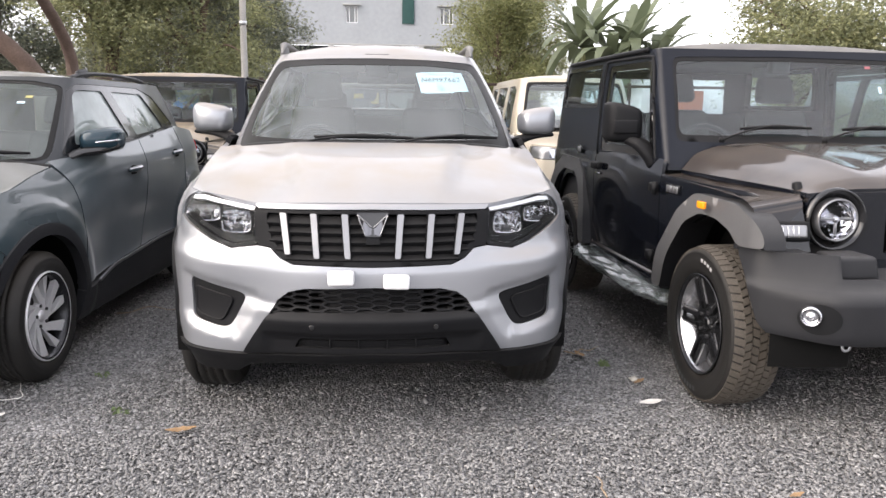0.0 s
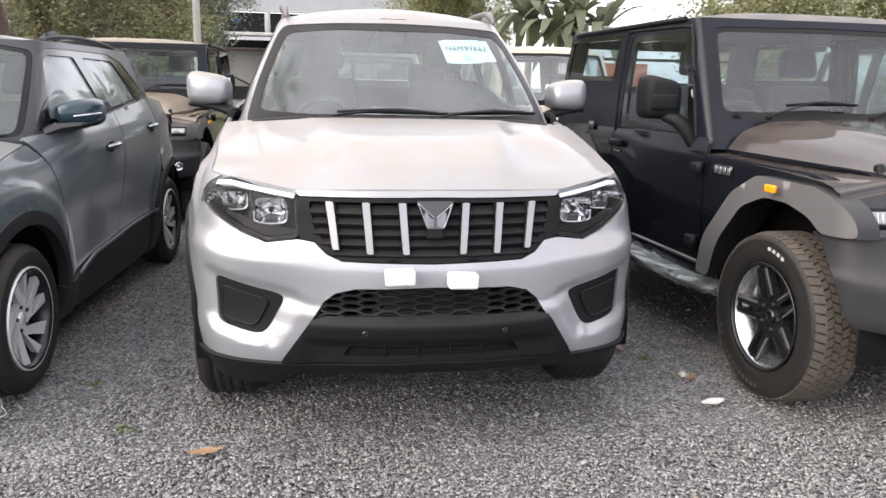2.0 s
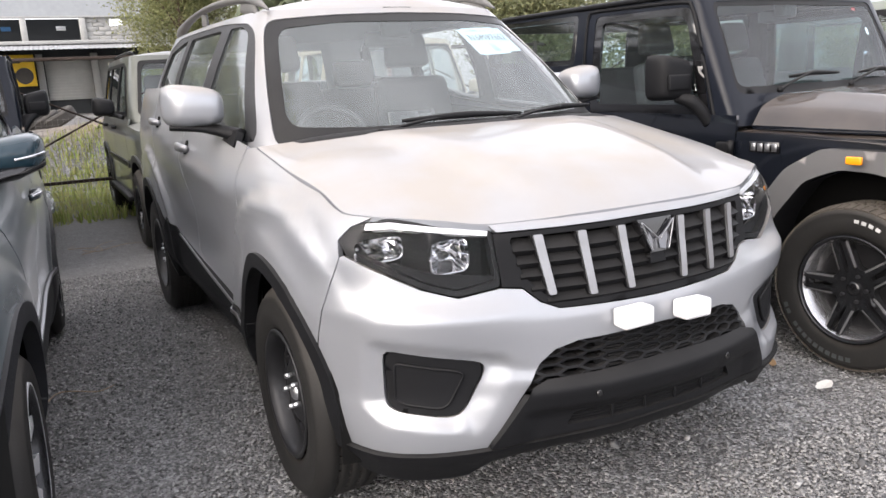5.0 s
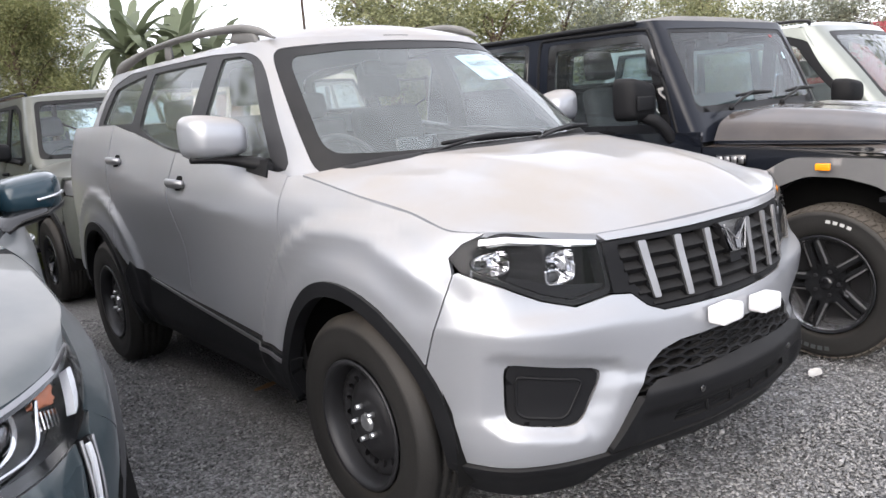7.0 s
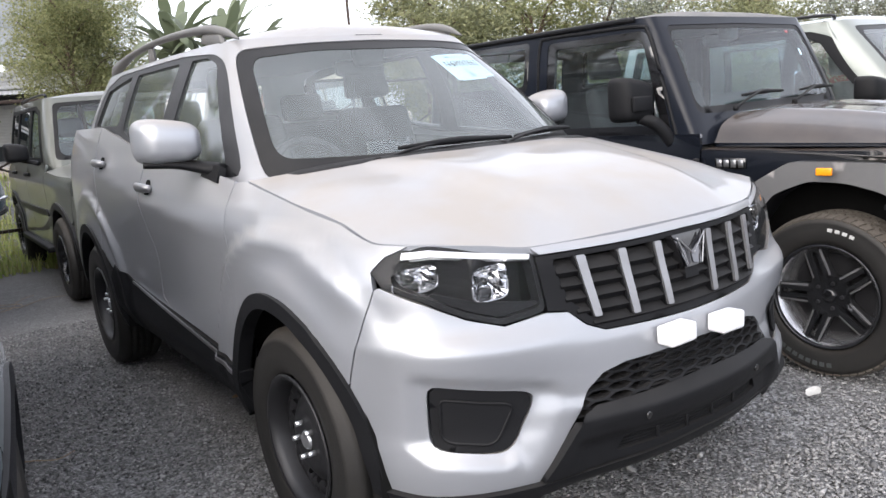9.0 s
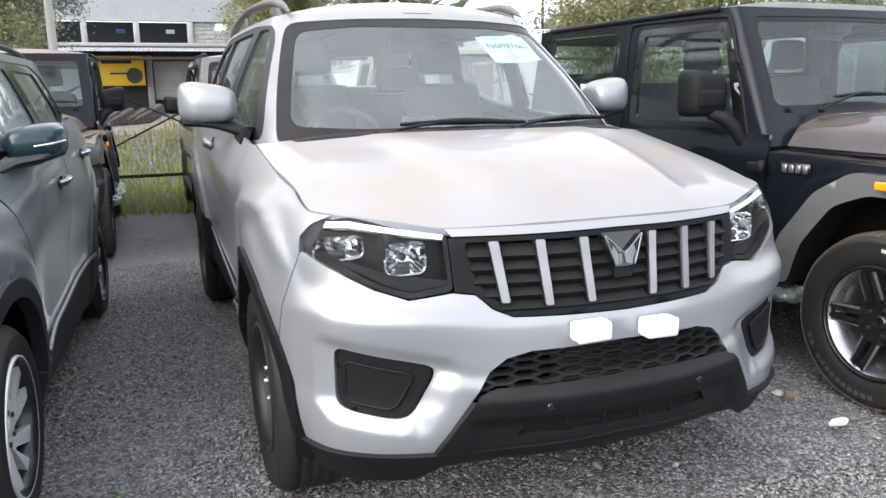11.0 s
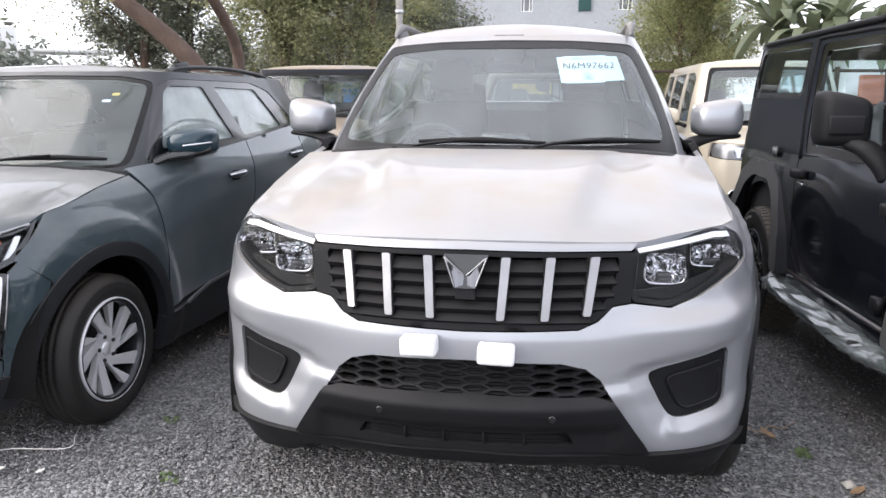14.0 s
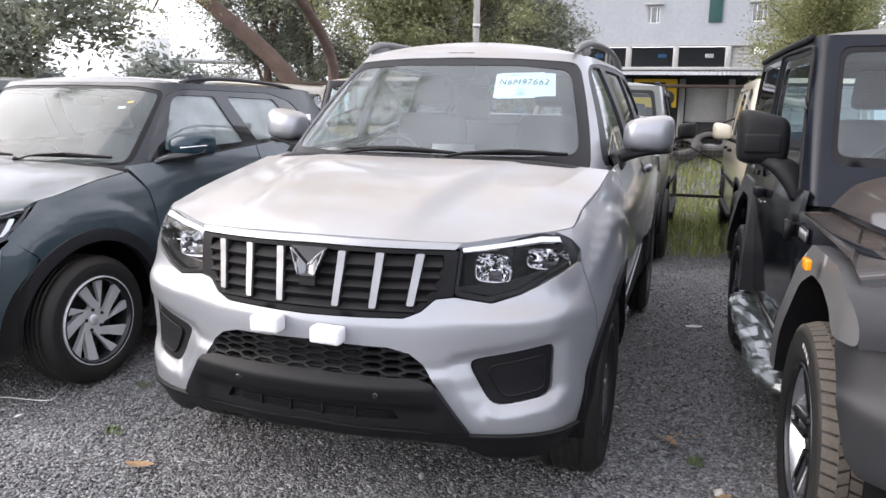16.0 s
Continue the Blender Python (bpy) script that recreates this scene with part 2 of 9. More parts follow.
# ---- geometry kit ----
def part(name, data, material, parent, label=""):
    """Links a bmesh or a mesh as one object under a thing or a part."""
    if isinstance(data, bmesh.types.BMesh):
        me = bpy.data.meshes.new(name)
        data.to_mesh(me)
        data.free()
        data = me
    data.materials.clear()
    data.materials.append(material)
    ob = new(name, data)
    ob.parent = parent
    if label:
        ob["label"] = label
    return ob


def thing(name, label, category, m=None, group="", kind=""):
    ob = new(name)
    ob.empty_display_size = 0.2
    if m is not None:
        ob.matrix_world = m
    return tagged(ob, label, category, group, kind)


def mesh_of(name, verts, faces, smooth=True):
    me = bpy.data.meshes.new(name)
    me.from_pydata([tuple(map(float, v)) for v in verts], [], faces)
    if smooth:
        me.polygons.foreach_set("use_smooth", [True] * len(me.polygons))
    me.update()
    return me


def catmull(pts, n=16, mirror_start=False, mirror_end=False):
    p = np.array(pts, float)
    a = p[1] * (-1, 1) if mirror_start else 2 * p[0] - p[1]
    b = p[-2] * (-1, 1) if mirror_end else 2 * p[-1] - p[-2]
    q = np.vstack([a, p, b])
    t = np.linspace(0, 1, n, endpoint=False)[:, None]
    out = []
    for i in range(1, len(q) - 2):
        p0, p1, p2, p3 = q[i - 1:i + 3]
        out.append(0.5 * (2 * p1 + (p2 - p0) * t + (2 * p0 - 5 * p1 + 4 * p2 - p3) * t ** 2 + (3 * p1 - p0 - 3 * p2 + p3) * t ** 3))
    out.append(p[-1:])
    return np.vstack(out)


def smooth_interp(xs, ys, x):
    """Monotone cubic interpolation."""
    xs, ys = np.array(xs, float), np.array(ys, float)
    x = np.clip(np.asarray(x, float), xs[0], xs[-1])
    h, d = np.diff(xs), np.diff(ys, axis=0) / (np.diff(xs) if ys.ndim == 1 else np.diff(xs)[:, None])
    m = np.zeros_like(ys)
    if len(xs) == 2:
        m[:] = d[0]
    else:
        same = d[:-1] * d[1:] > 0
        with np.errstate(divide="ignore", invalid="ignore"):
            mid = 2 * d[:-1] * d[1:] / (d[:-1] + d[1:])
        m[1:-1] = np.where(same, mid, 0)
        m[0], m[-1] = d[0], d[-1]
    i = np.clip(np.searchsorted(xs, x) - 1, 0, len(xs) - 2)
    t = (x - xs[i]) / h[i]
    hh = h[i]
    if ys.ndim > 1:
        t, hh = t[:, None], hh[:, None]
    return (2 * t ** 3 - 3 * t ** 2 + 1) * ys[i] + (t ** 3 - 2 * t ** 2 + t) * hh * m[i] + (3 * t ** 2 - 2 * t ** 3) * ys[i + 1] + (t ** 3 - t ** 2) * hh * m[i + 1]


def densify(loop, step):
    out = []
    for i, a in enumerate(loop):
        b = loop[(i + 1) % len(loop)]
        n = max(1, math.ceil(math.hypot(b[0] - a[0], b[1] - a[1]) / step))
        out += [(a[0] + (b[0] - a[0]) * k / n, a[1] + (b[1] - a[1]) * k / n) for k in range(n)]
    return out


def soften(loop, r, n=4):
    """The outline with its corners rounded."""
    out, k = [], len(loop)
    for i in range(k):
        a, b, c = (np.array(loop[(i + j) % k], float) for j in (-1, 0, 1))
        la, lc = np.linalg.norm(a - b), np.linalg.norm(c - b)
        ra, rc = min(r, la * 0.45), min(r, lc * 0.45)
        p, q = b + (a - b) / la * ra, b + (c - b) / lc * rc
        out += [tuple((1 - t) ** 2 * p + 2 * t * (1 - t) * b + t * t * q) for t in np.linspace(0, 1, n)]
    return out


def inside(p, loops):
    x, y = p[:, 0], p[:, 1]
    res = np.zeros(len(p), bool)
    for lo in loops:
        a = np.array(lo, float)
        b = np.roll(a, -1, 0)
        for (x0, y0), (x1, y1) in zip(a, b):
            if y0 != y1:
                res ^= ((y0 > y) != (y1 > y)) & (x < (x1 - x0) * (y - y0) / (y1 - y0) + x0)
    return res


from mathutils.geometry import delaunay_2d_cdt


def sheet(name, f, outer, holes=(), step=0.05, depth=0.012, off=0.0):
    """A panel of sheet: a 2D outline with holes, laid on the surface f(p, q), with edges turned in by depth."""
    loops = [densify(lo, step) for lo in (outer, *holes)]
    pts = [p for lo in loops for p in lo]
    edges, k = [], 0
    for lo in loops:
        edges += [(k + i, k + (i + 1) % len(lo)) for i in range(len(lo))]
        k += len(lo)
    b = np.array(pts)
    lo_, hi_ = b.min(0), b.max(0)
    gx, gy = np.meshgrid(np.arange(lo_[0] + step / 2, hi_[0], step), np.arange(lo_[1] + step / 2, hi_[1], step))
    g = np.stack([gx.ravel(), gy.ravel()], 1)
    if len(g):
        g = g[inside(g, loops)]
    if len(g):
        near = np.array([((b - q) ** 2).sum(1).min() for q in g])
        g = g[near > (0.5 * step) ** 2]
    allp = [Vector(p) for p in pts] + [Vector(p) for p in g]
    v, _, tri, *_ = delaunay_2d_cdt(allp, edges, [], 0, 1e-6)
    v = np.array([tuple(p) for p in v])
    tri = np.array([t for t in tri if len(t) == 3])
    tri = tri[inside(v[tri].mean(1), loops)]
    P = f(v[:, 0], v[:, 1])
    e = 1e-3
    N = np.cross(f(v[:, 0] + e, v[:, 1]) - f(v[:, 0] - e, v[:, 1]), f(v[:, 0], v[:, 1] + e) - f(v[:, 0], v[:, 1] - e))
    N /= np.linalg.norm(N, axis=1)[:, None] + 1e-12
    P = P + N * off
    count = {}
    for a, c, d in tri:
        for q in ((a, c), (c, d), (d, a)):
            count[tuple(sorted(map(int, q)))] = count.get(tuple(sorted(map(int, q))), 0) + 1
    verts, faces = list(P), [tuple(map(int, t)) for t in tri]
    if depth:
        dup, low = {}, {}
        for a, c, d in tri:
            for q0, q1 in ((a, c), (c, d), (d, a)):
                q0, q1 = int(q0), int(q1)
                if count[tuple(sorted((q0, q1)))] == 1:
                    for q in (q0, q1):
                        if q not in dup:
                            dup[q] = len(verts)
                            verts.append(P[q])
                            low[q] = len(verts)
                            verts.append(P[q] - N[q] * depth)
                    faces.append((dup[q1], dup[q0], low[q0], low[q1]))
    me = mesh_of(name, verts, faces)
    # shading normals from the smooth surface itself
    e = 0.012
    N = np.cross(f(v[:, 0] + e, v[:, 1]) - f(v[:, 0] - e, v[:, 1]), f(v[:, 0], v[:, 1] + e) - f(v[:, 0], v[:, 1] - e))
    N /= np.linalg.norm(N, axis=1)[:, None] + 1e-12
    own = np.zeros(3 * len(verts))
    me.vertex_normals.foreach_get("vector", own)
    own = own.reshape(-1, 3)
    good = (own[:len(P)] * N).sum(1) > 0.6
    own[:len(P)][good] = N[good]
    me.normals_split_custom_set_from_vertices([tuple(n_) for n_ in own])
    return me


class Hull:
    """The lower body of a car: a plan curve, and profiles (height, swell) at stations along it. u runs from the nose's middle along the side to the tail's middle."""

    def __init__(s, plan, stations, z0, z1, extra=None, nu=600, nz=260):
        c = catmull(plan, 24, True, True)
        s.u = np.concatenate([[0], np.cumsum(np.hypot(*np.diff(c, axis=0).T))])
        s.c = c
        s.side = int(np.argmax(c[:, 0] > c[:, 0].max() - 0.02))
        g = np.linspace(0, s.u[-1], nu)
        s.gu, s.z0, s.z1, s.nz = g, z0, z1, nz
        X, Y = np.interp(g, s.u, c[:, 0]), np.interp(g, s.u, c[:, 1])
        tx, ty = np.gradient(X, g), np.gradient(Y, g)
        k = np.hypot(tx, ty)
        s.X, s.Y, s.nx, s.ny = X, Y, ty / k, -tx / k
        zs = np.linspace(z0, z1, nz)
        us, rows = [], []
        for (kind, v), prof in stations:
            us.append({"x": s.ux, "y": s.uy, "r": s.ur}[kind](v))
            rows.append(smooth_interp([p[0] for p in prof], [p[1] for p in prof], zs))
        order = np.argsort(us)
        s.D = smooth_interp(np.array(us)[order], np.array(rows)[order], g)
        if extra:
            s.D = s.D + extra(X[:, None], Y[:, None], zs[None, :])

    def ux(s, x):
        return float(np.sign(x) * np.interp(abs(x), s.c[:s.side, 0], s.u[:s.side]))

    def uy(s, y):
        return float(np.interp(y, s.c[:, 1], s.u))

    def ur(s, x):
        k = len(s.c) - 60
        return float(np.interp(-abs(x), -s.c[k:, 0], s.u[k:]))

    def f(s, u, z, off=0.0):
        u, z = np.asarray(u, float), np.asarray(z, float)
        a = np.clip(np.abs(u), 0, s.gu[-1] - 1e-6)
        i = a / s.gu[1]
        j = np.clip((z - s.z0) / (s.z1 - s.z0), 0, 1 - 1e-9) * (s.nz - 1)
        i0, j0 = i.astype(int), j.astype(int)
        p, q = i - i0, j - j0
        D = s.D
        d = (1 - p) * (1 - q) * D[i0, j0] + p * (1 - q) * D[i0 + 1, j0] + (1 - p) * q * D[i0, j0 + 1] + p * q * D[i0 + 1, j0 + 1] + off
        lerp = lambda A: (1 - p) * A[i0] + p * A[i0 + 1]
        x, y = lerp(s.X) + lerp(s.nx) * d, lerp(s.Y) + lerp(s.ny) * d
        return np.stack([np.where(u < 0, -x, x), y, z + 0 * x], -1)

    def pts(s, spec, side=1):
        """Outline points ('x' or 'y', value, z) as (u, z) on one side."""
        return [(side * (abs(s.ux(v)) * (1 if v >= 0 else -1) if k == "x" else s.uy(v)), z) for k, v, z in spec]


class Cabin:
    """The glasshouse: a plan at the waist and one at the roof's edge, joined by a slightly bowed surface."""

    def __init__(s, base, top, z0, z1, bow=0.02):
        s.b, s.t = catmull(base, 24, True, True), catmull(top, 24, True, True)
        s.u = np.concatenate([[0], np.cumsum(np.hypot(*np.diff(s.b, axis=0).T))])
        s.z0, s.z1, s.bow = z0, z1, bow

    def curve(s, z):
        k = (z - s.z0) / (s.z1 - s.z0)
        return s.b * (1 - k) + s.t * k

    def f(s, u, z):
        u, z = np.asarray(u, float), np.asarray(z, float)
        a = np.clip(np.abs(u), 0, s.u[-1])
        k = (z - s.z0) / (s.z1 - s.z0)
        bx, by, tx, ty = (np.interp(a, s.u, A) for A in (s.b[:, 0], s.b[:, 1], s.t[:, 0], s.t[:, 1]))
        x, y = bx + (tx - bx) * k, by + (ty - by) * k
        sw = s.bow * 4 * np.clip(k, 0, 1) * (1 - np.clip(k, 0, 1))
        gx, gy = np.gradient(s.b[:, 0], s.u), np.gradient(s.b[:, 1], s.u)
        tx, ty = np.interp(a, s.u, gx), np.interp(a, s.u, gy)
        kk = np.hypot(tx, ty) + 1e-9
        x, y = x + ty / kk * sw, y - tx / kk * sw
        return np.stack([np.where(u < 0, -x, x), y, z + 0 * x], -1)

    def side(s, poly, sg=1):
        return [(sg * float(np.interp(y, s.curve(z)[:, 1], s.u)), z) for y, z in poly]

    def front(s, poly):
        out = []
        for x, z in poly:
            c = s.curve(z)
            k = int(np.argmax(c[:, 0] > c[:, 0].max() - 0.01))
            out.append((float(np.sign(x) * np.interp(abs(x), c[:k, 0], s.u[:k])), z))
        return out

    def rear(s, poly):
        out = []
        for x, z in poly:
            c = s.curve(z)
            k = len(c) - 60
            u = float(np.interp(-abs(x), -c[k:, 0], s.u[k:]))
            out.append((u if x >= 0 else 2 * s.u[-1] - u, z))
        return out

    def roof(s, crown, nu=120, nr=14, drop=0.0, grow=0.0):
        us = np.linspace(-s.u[-1], s.u[-1], nu, endpoint=False)
        E = s.f(us, np.full(nu, s.z1))
        mid = (s.t[0, 1] + s.t[-1, 1]) / 2
        verts, faces = [], []
        for r in np.linspace(0, 1, nr):
            ax = mid + (E[:, 1] - mid) * 0.75
            verts += list(np.stack([E[:, 0] * r * (1 + grow), ax + (E[:, 1] - ax) * r * (1 + grow), s.z1 + crown * (1 - r ** 2.4) - drop + 0 * ax], 1))
        for i in range(nr - 1):
            for j in range(nu):
                k = (j + 1) % nu
                faces.append((i * nu + j, i * nu + k, (i + 1) * nu + k, (i + 1) * nu + j))
        for j in range(nu // 2):
            faces.append((j, nu - 1 - j, nu - 1 - (j + 1) if j + 1 < nu // 2 else j + 1, j + 1)) if j + 1 < nu // 2 else None
        return mesh_of("roof", verts, faces)


def cut_circle(poly, cy, cz, r, step=0.03, short=False):
    """Takes a wheel opening out of an outline in (y, z)."""
    p = densify(poly, step)
    isin = [math.hypot(a - cy, b - cz) < r for a, b in p]
    if not any(isin) or all(isin):
        return poly
    k = next(i for i in range(len(p)) if not isin[i] and isin[(i + 1) % len(p)])
    p, isin = p[k:] + p[:k], isin[k:] + isin[:k]
    out = [p[0]]
    last = len(p) - 1 - isin[::-1].index(True)
    a0 = math.atan2(p[0][1] - cz, p[0][0] - cy)
    nxt = p[(last + 1) % len(p)]
    a1 = math.atan2(nxt[1] - cz, nxt[0] - cy)
    span = [a1 - a0 + 2 * math.pi * n for n in (-1, 0, 1)]
    # the arc that stays on the side of the outline: over the top of the wheel
    best = min((s for s in span if abs(s) < 2 * math.pi - 1e-6), key=lambda s: abs(s) if short else -math.sin(a0 + s / 2))
    out += [(cy + r * math.cos(a0 + best * t), cz + r * math.sin(a0 + best * t)) for t in np.linspace(0.0, 1, 28)]
    out += p[last + 1:]
    clean = [out[0]]
    for q in out[1:]:
        if math.hypot(q[0] - clean[-1][0], q[1] - clean[-1][1]) > 0.004:
            clean.append(q)
    return clean


def ring(cy, cz, r0, r1, a0, a1, n=36):
    """A band of an arch in (y, z), angles in degrees from straight back over the top."""
    t = np.radians(np.linspace(a0, a1, n))
    return [(cy + r1 * math.cos(a), cz + r1 * math.sin(a)) for a in t] + [(cy + r0 * math.cos(a), cz + r0 * math.sin(a)) for a in t[::-1]]


def box_bm(sx, sy, sz, bevel=0.01, seg=2, m=None, taper=None):
    bm = bmesh.new()
    bmesh.ops.create_cube(bm, size=1)
    for v in bm.verts:
        v.co.x, v.co.y, v.co.z = v.co.x * sx, v.co.y * sy, v.co.z * sz
        if taper and v.co.z > 0:
            v.co.x, v.co.y = v.co.x * taper[0], v.co.y * taper[1]
    if bevel:
        bmesh.ops.bevel(bm, geom=bm.edges[:], offset=bevel, segments=seg, profile=0.6, affect="EDGES")
    for fc in bm.faces:
        fc.smooth = bevel > 0
    if m is not None:
        bm.transform(m)
    return bm


def cyl_bm(r, h, n=24, m=None, r2=None, bevel=0.0):
    bm = bmesh.new()
    bmesh.ops.create_cone(bm, cap_ends=True, segments=n, radius1=r, radius2=r if r2 is None else r2, depth=h)
    if bevel:
        bmesh.ops.bevel(bm, geom=[e for e in bm.edges if len(e.link_faces) == 2 and e.calc_face_angle(0) > 1], offset=bevel, segments=2, affect="EDGES")
    for fc in bm.faces:
        fc.smooth = len(fc.verts) == 4
    if m is not None:
        bm.transform(m)
    return bm


def lathe(name, prof, n=48, closed=False, span=None):
    """Turns a profile of (radius, x) about the x axis, all round or over a span of angles."""
    verts, faces = [], []
    k = len(prof)
    for i in range(n):
        a = 2 * math.pi * i / n if span is None else span[0] + (span[1] - span[0]) * i / (n - 1)
        verts += [(x, r * math.cos(a), r * math.sin(a)) for r, x in prof]
    for i in range(n if span is None else n - 1):
        j = (i + 1) % n
        for q in range(k if closed else k - 1):
            w = (q + 1) % k
            faces.append((i * k + q, i * k + w, j * k + w, j * k + q))
    return mesh_of(name, verts, faces)


def tube(name, pts, rx, rz=None, n=10, cap=True, power=1.0):
    """A bar of oval section along a smooth path; rx and rz may be one number or one for each end point."""
    p = np.array(pts, float)
    q = np.vstack([2 * p[0] - p[1], p, 2 * p[-1] - p[-2]])
    path = []
    for i in range(1, len(q) - 2):
        for t in np.linspace(0, 1, 8, endpoint=False):
            p0, p1, p2, p3 = q[i - 1:i + 3]
            path.append(0.5 * (2 * p1 + (p2 - p0) * t + (2 * p0 - 5 * p1 + 4 * p2 - p3) * t ** 2 + (3 * p1 - p0 - 3 * p2 + p3) * t ** 3))
    path.append(p[-1])
    path = np.array(path)
    rz = rx if rz is None else rz
    rxs = np.interp(np.linspace(0, 1, len(path)), np.linspace(0, 1, len(np.atleast_1d(rx))), np.atleast_1d(rx))
    rzs = np.interp(np.linspace(0, 1, len(path)), np.linspace(0, 1, len(np.atleast_1d(rz))), np.atleast_1d(rz))
    verts, faces = [], []
    for i, c in enumerate(path):
        t = path[min(i + 1, len(path) - 1)] - path[max(i - 1, 0)]
        t = t / (np.linalg.norm(t) + 1e-9)
        up = np.array((0, 0, 1.0)) if abs(t[2]) < 0.95 else np.array((0, 1.0, 0))
        s = np.cross(t, up)
        s /= np.linalg.norm(s)
        w = np.cross(s, t)
        for k in range(n):
            a = 2 * math.pi * k / n
            ca, sa = math.cos(a), math.sin(a)
            ca, sa = math.copysign(abs(ca) ** power, ca), math.copysign(abs(sa) ** power, sa)
            verts.append(c + s * ca * rxs[i] + w * sa * rzs[i])
    for i in range(len(path) - 1):
        for k in range(n):
            j = (k + 1) % n
            faces.append((i * n + k, i * n + j, (i + 1) * n + j, (i + 1) * n + k))
    if cap:
        faces += [tuple(range(n))[::-1], tuple(range((len(path) - 1) * n, len(path) * n))]
    return mesh_of(name, verts, faces)


def flat(side=1, depth_of=None):
    """A wheel's face: (p, q) in its plane, sunk along x by a function of the radius."""
    return lambda p, q: np.stack([side * (depth_of(np.hypot(p, q)) if depth_of else 0 * p), side * p, q + 0 * p], -1)


# ---- wheels ----
def tyre_mesh(R, W, rim, lugs=False):
    h = W / 2
    half = [(rim - 0.006, h - 0.03), (rim + 0.006, h - 0.012), (rim + 0.012, h - 0.006), (rim + 0.03, h + 0.001), ((R + rim) / 2, h + 0.008), (R - 0.045, h + 0.002), (R - 0.04, h + 0.004), (R - 0.03, h - 0.004), (R - 0.012, h - 0.02), (R - 0.002, h - 0.036)]
    tread = []
    for x in (0.62, 0.2, -0.2, -0.62):
        g = x * (h - 0.03)
        tread += [(R, g + 0.005), (R - 0.009, g + 0.0035), (R - 0.009, g - 0.0035), (R, g - 0.005)]
    if lugs:
        tread = [(R - 0.01, h - 0.05), (R - 0.01, 0.0), (R - 0.01, -h + 0.05)]
        half[-2:] = [(R - 0.016, h - 0.012), (R - 0.011, h - 0.03)]
    prof = half + tread + [(r, -x) for r, x in half[::-1]]
    return lathe("tyre", prof, 72)


def lug_mesh(R, W, n=40, rows=5, tall=0.011):
    """The tread blocks of a tyre, in one mesh: staggered, with a zigzag edge."""
    verts, faces = [], []
    rw = (W - 0.02) / rows
    for k in range(rows):
        x0 = -W / 2 + 0.01 + rw * k
        for i in range(n):
            a = 2 * math.pi * (i + 0.5 * (k % 2)) / n
            da = 2 * math.pi / n * 0.45
            sk = (0.006 if k % 2 else -0.006) if rows > 4 else 0
            rr = R - (0.012 if k in (0, rows - 1) else 0)
            ins = -0.004 if k in (0, rows - 1) else 0.0022
            b = len(verts)
            for rad, gap in ((R - 0.02, 0.001), (R - 0.001, ins)):
                for s, e in ((-1, 0), (1, 0), (1, 1), (-1, 1)):
                    ang = a + s * (da - (0.006 if rad > R - 0.01 else 0)) + (sk / R if e else -sk / R)
                    x = x0 + gap if e == 0 else x0 + rw - gap
                    drop = 0.014 if (k == 0 and e == 0) or (k == rows - 1 and e == 1) else 0
                    rad2 = rad - drop
                    verts.append((x, rad2 * math.cos(ang), rad2 * math.sin(ang)))
            faces += [(b + 4, b + 5, b + 6, b + 7)] + [(b + q, b + (q + 1) % 4, b + 4 + (q + 1) % 4, b + 4 + q) for q in range(4)]
    return mesh_of("tread", verts, faces, False)


def circle(r, n=48, cx=0, cy=0, a0=0):
    return [(cx + r * math.cos(a0 + 2 * math.pi * i / n), cy + r * math.sin(a0 + 2 * math.pi * i / n)) for i in range(n)]


def polar(loop, turn):
    """(radius, degrees) points, turned, as (p, q)."""
    return [(r * math.cos(math.radians(a + turn)), r * math.sin(math.radians(a + turn))) for r, a in loop]


WHEELS = {}


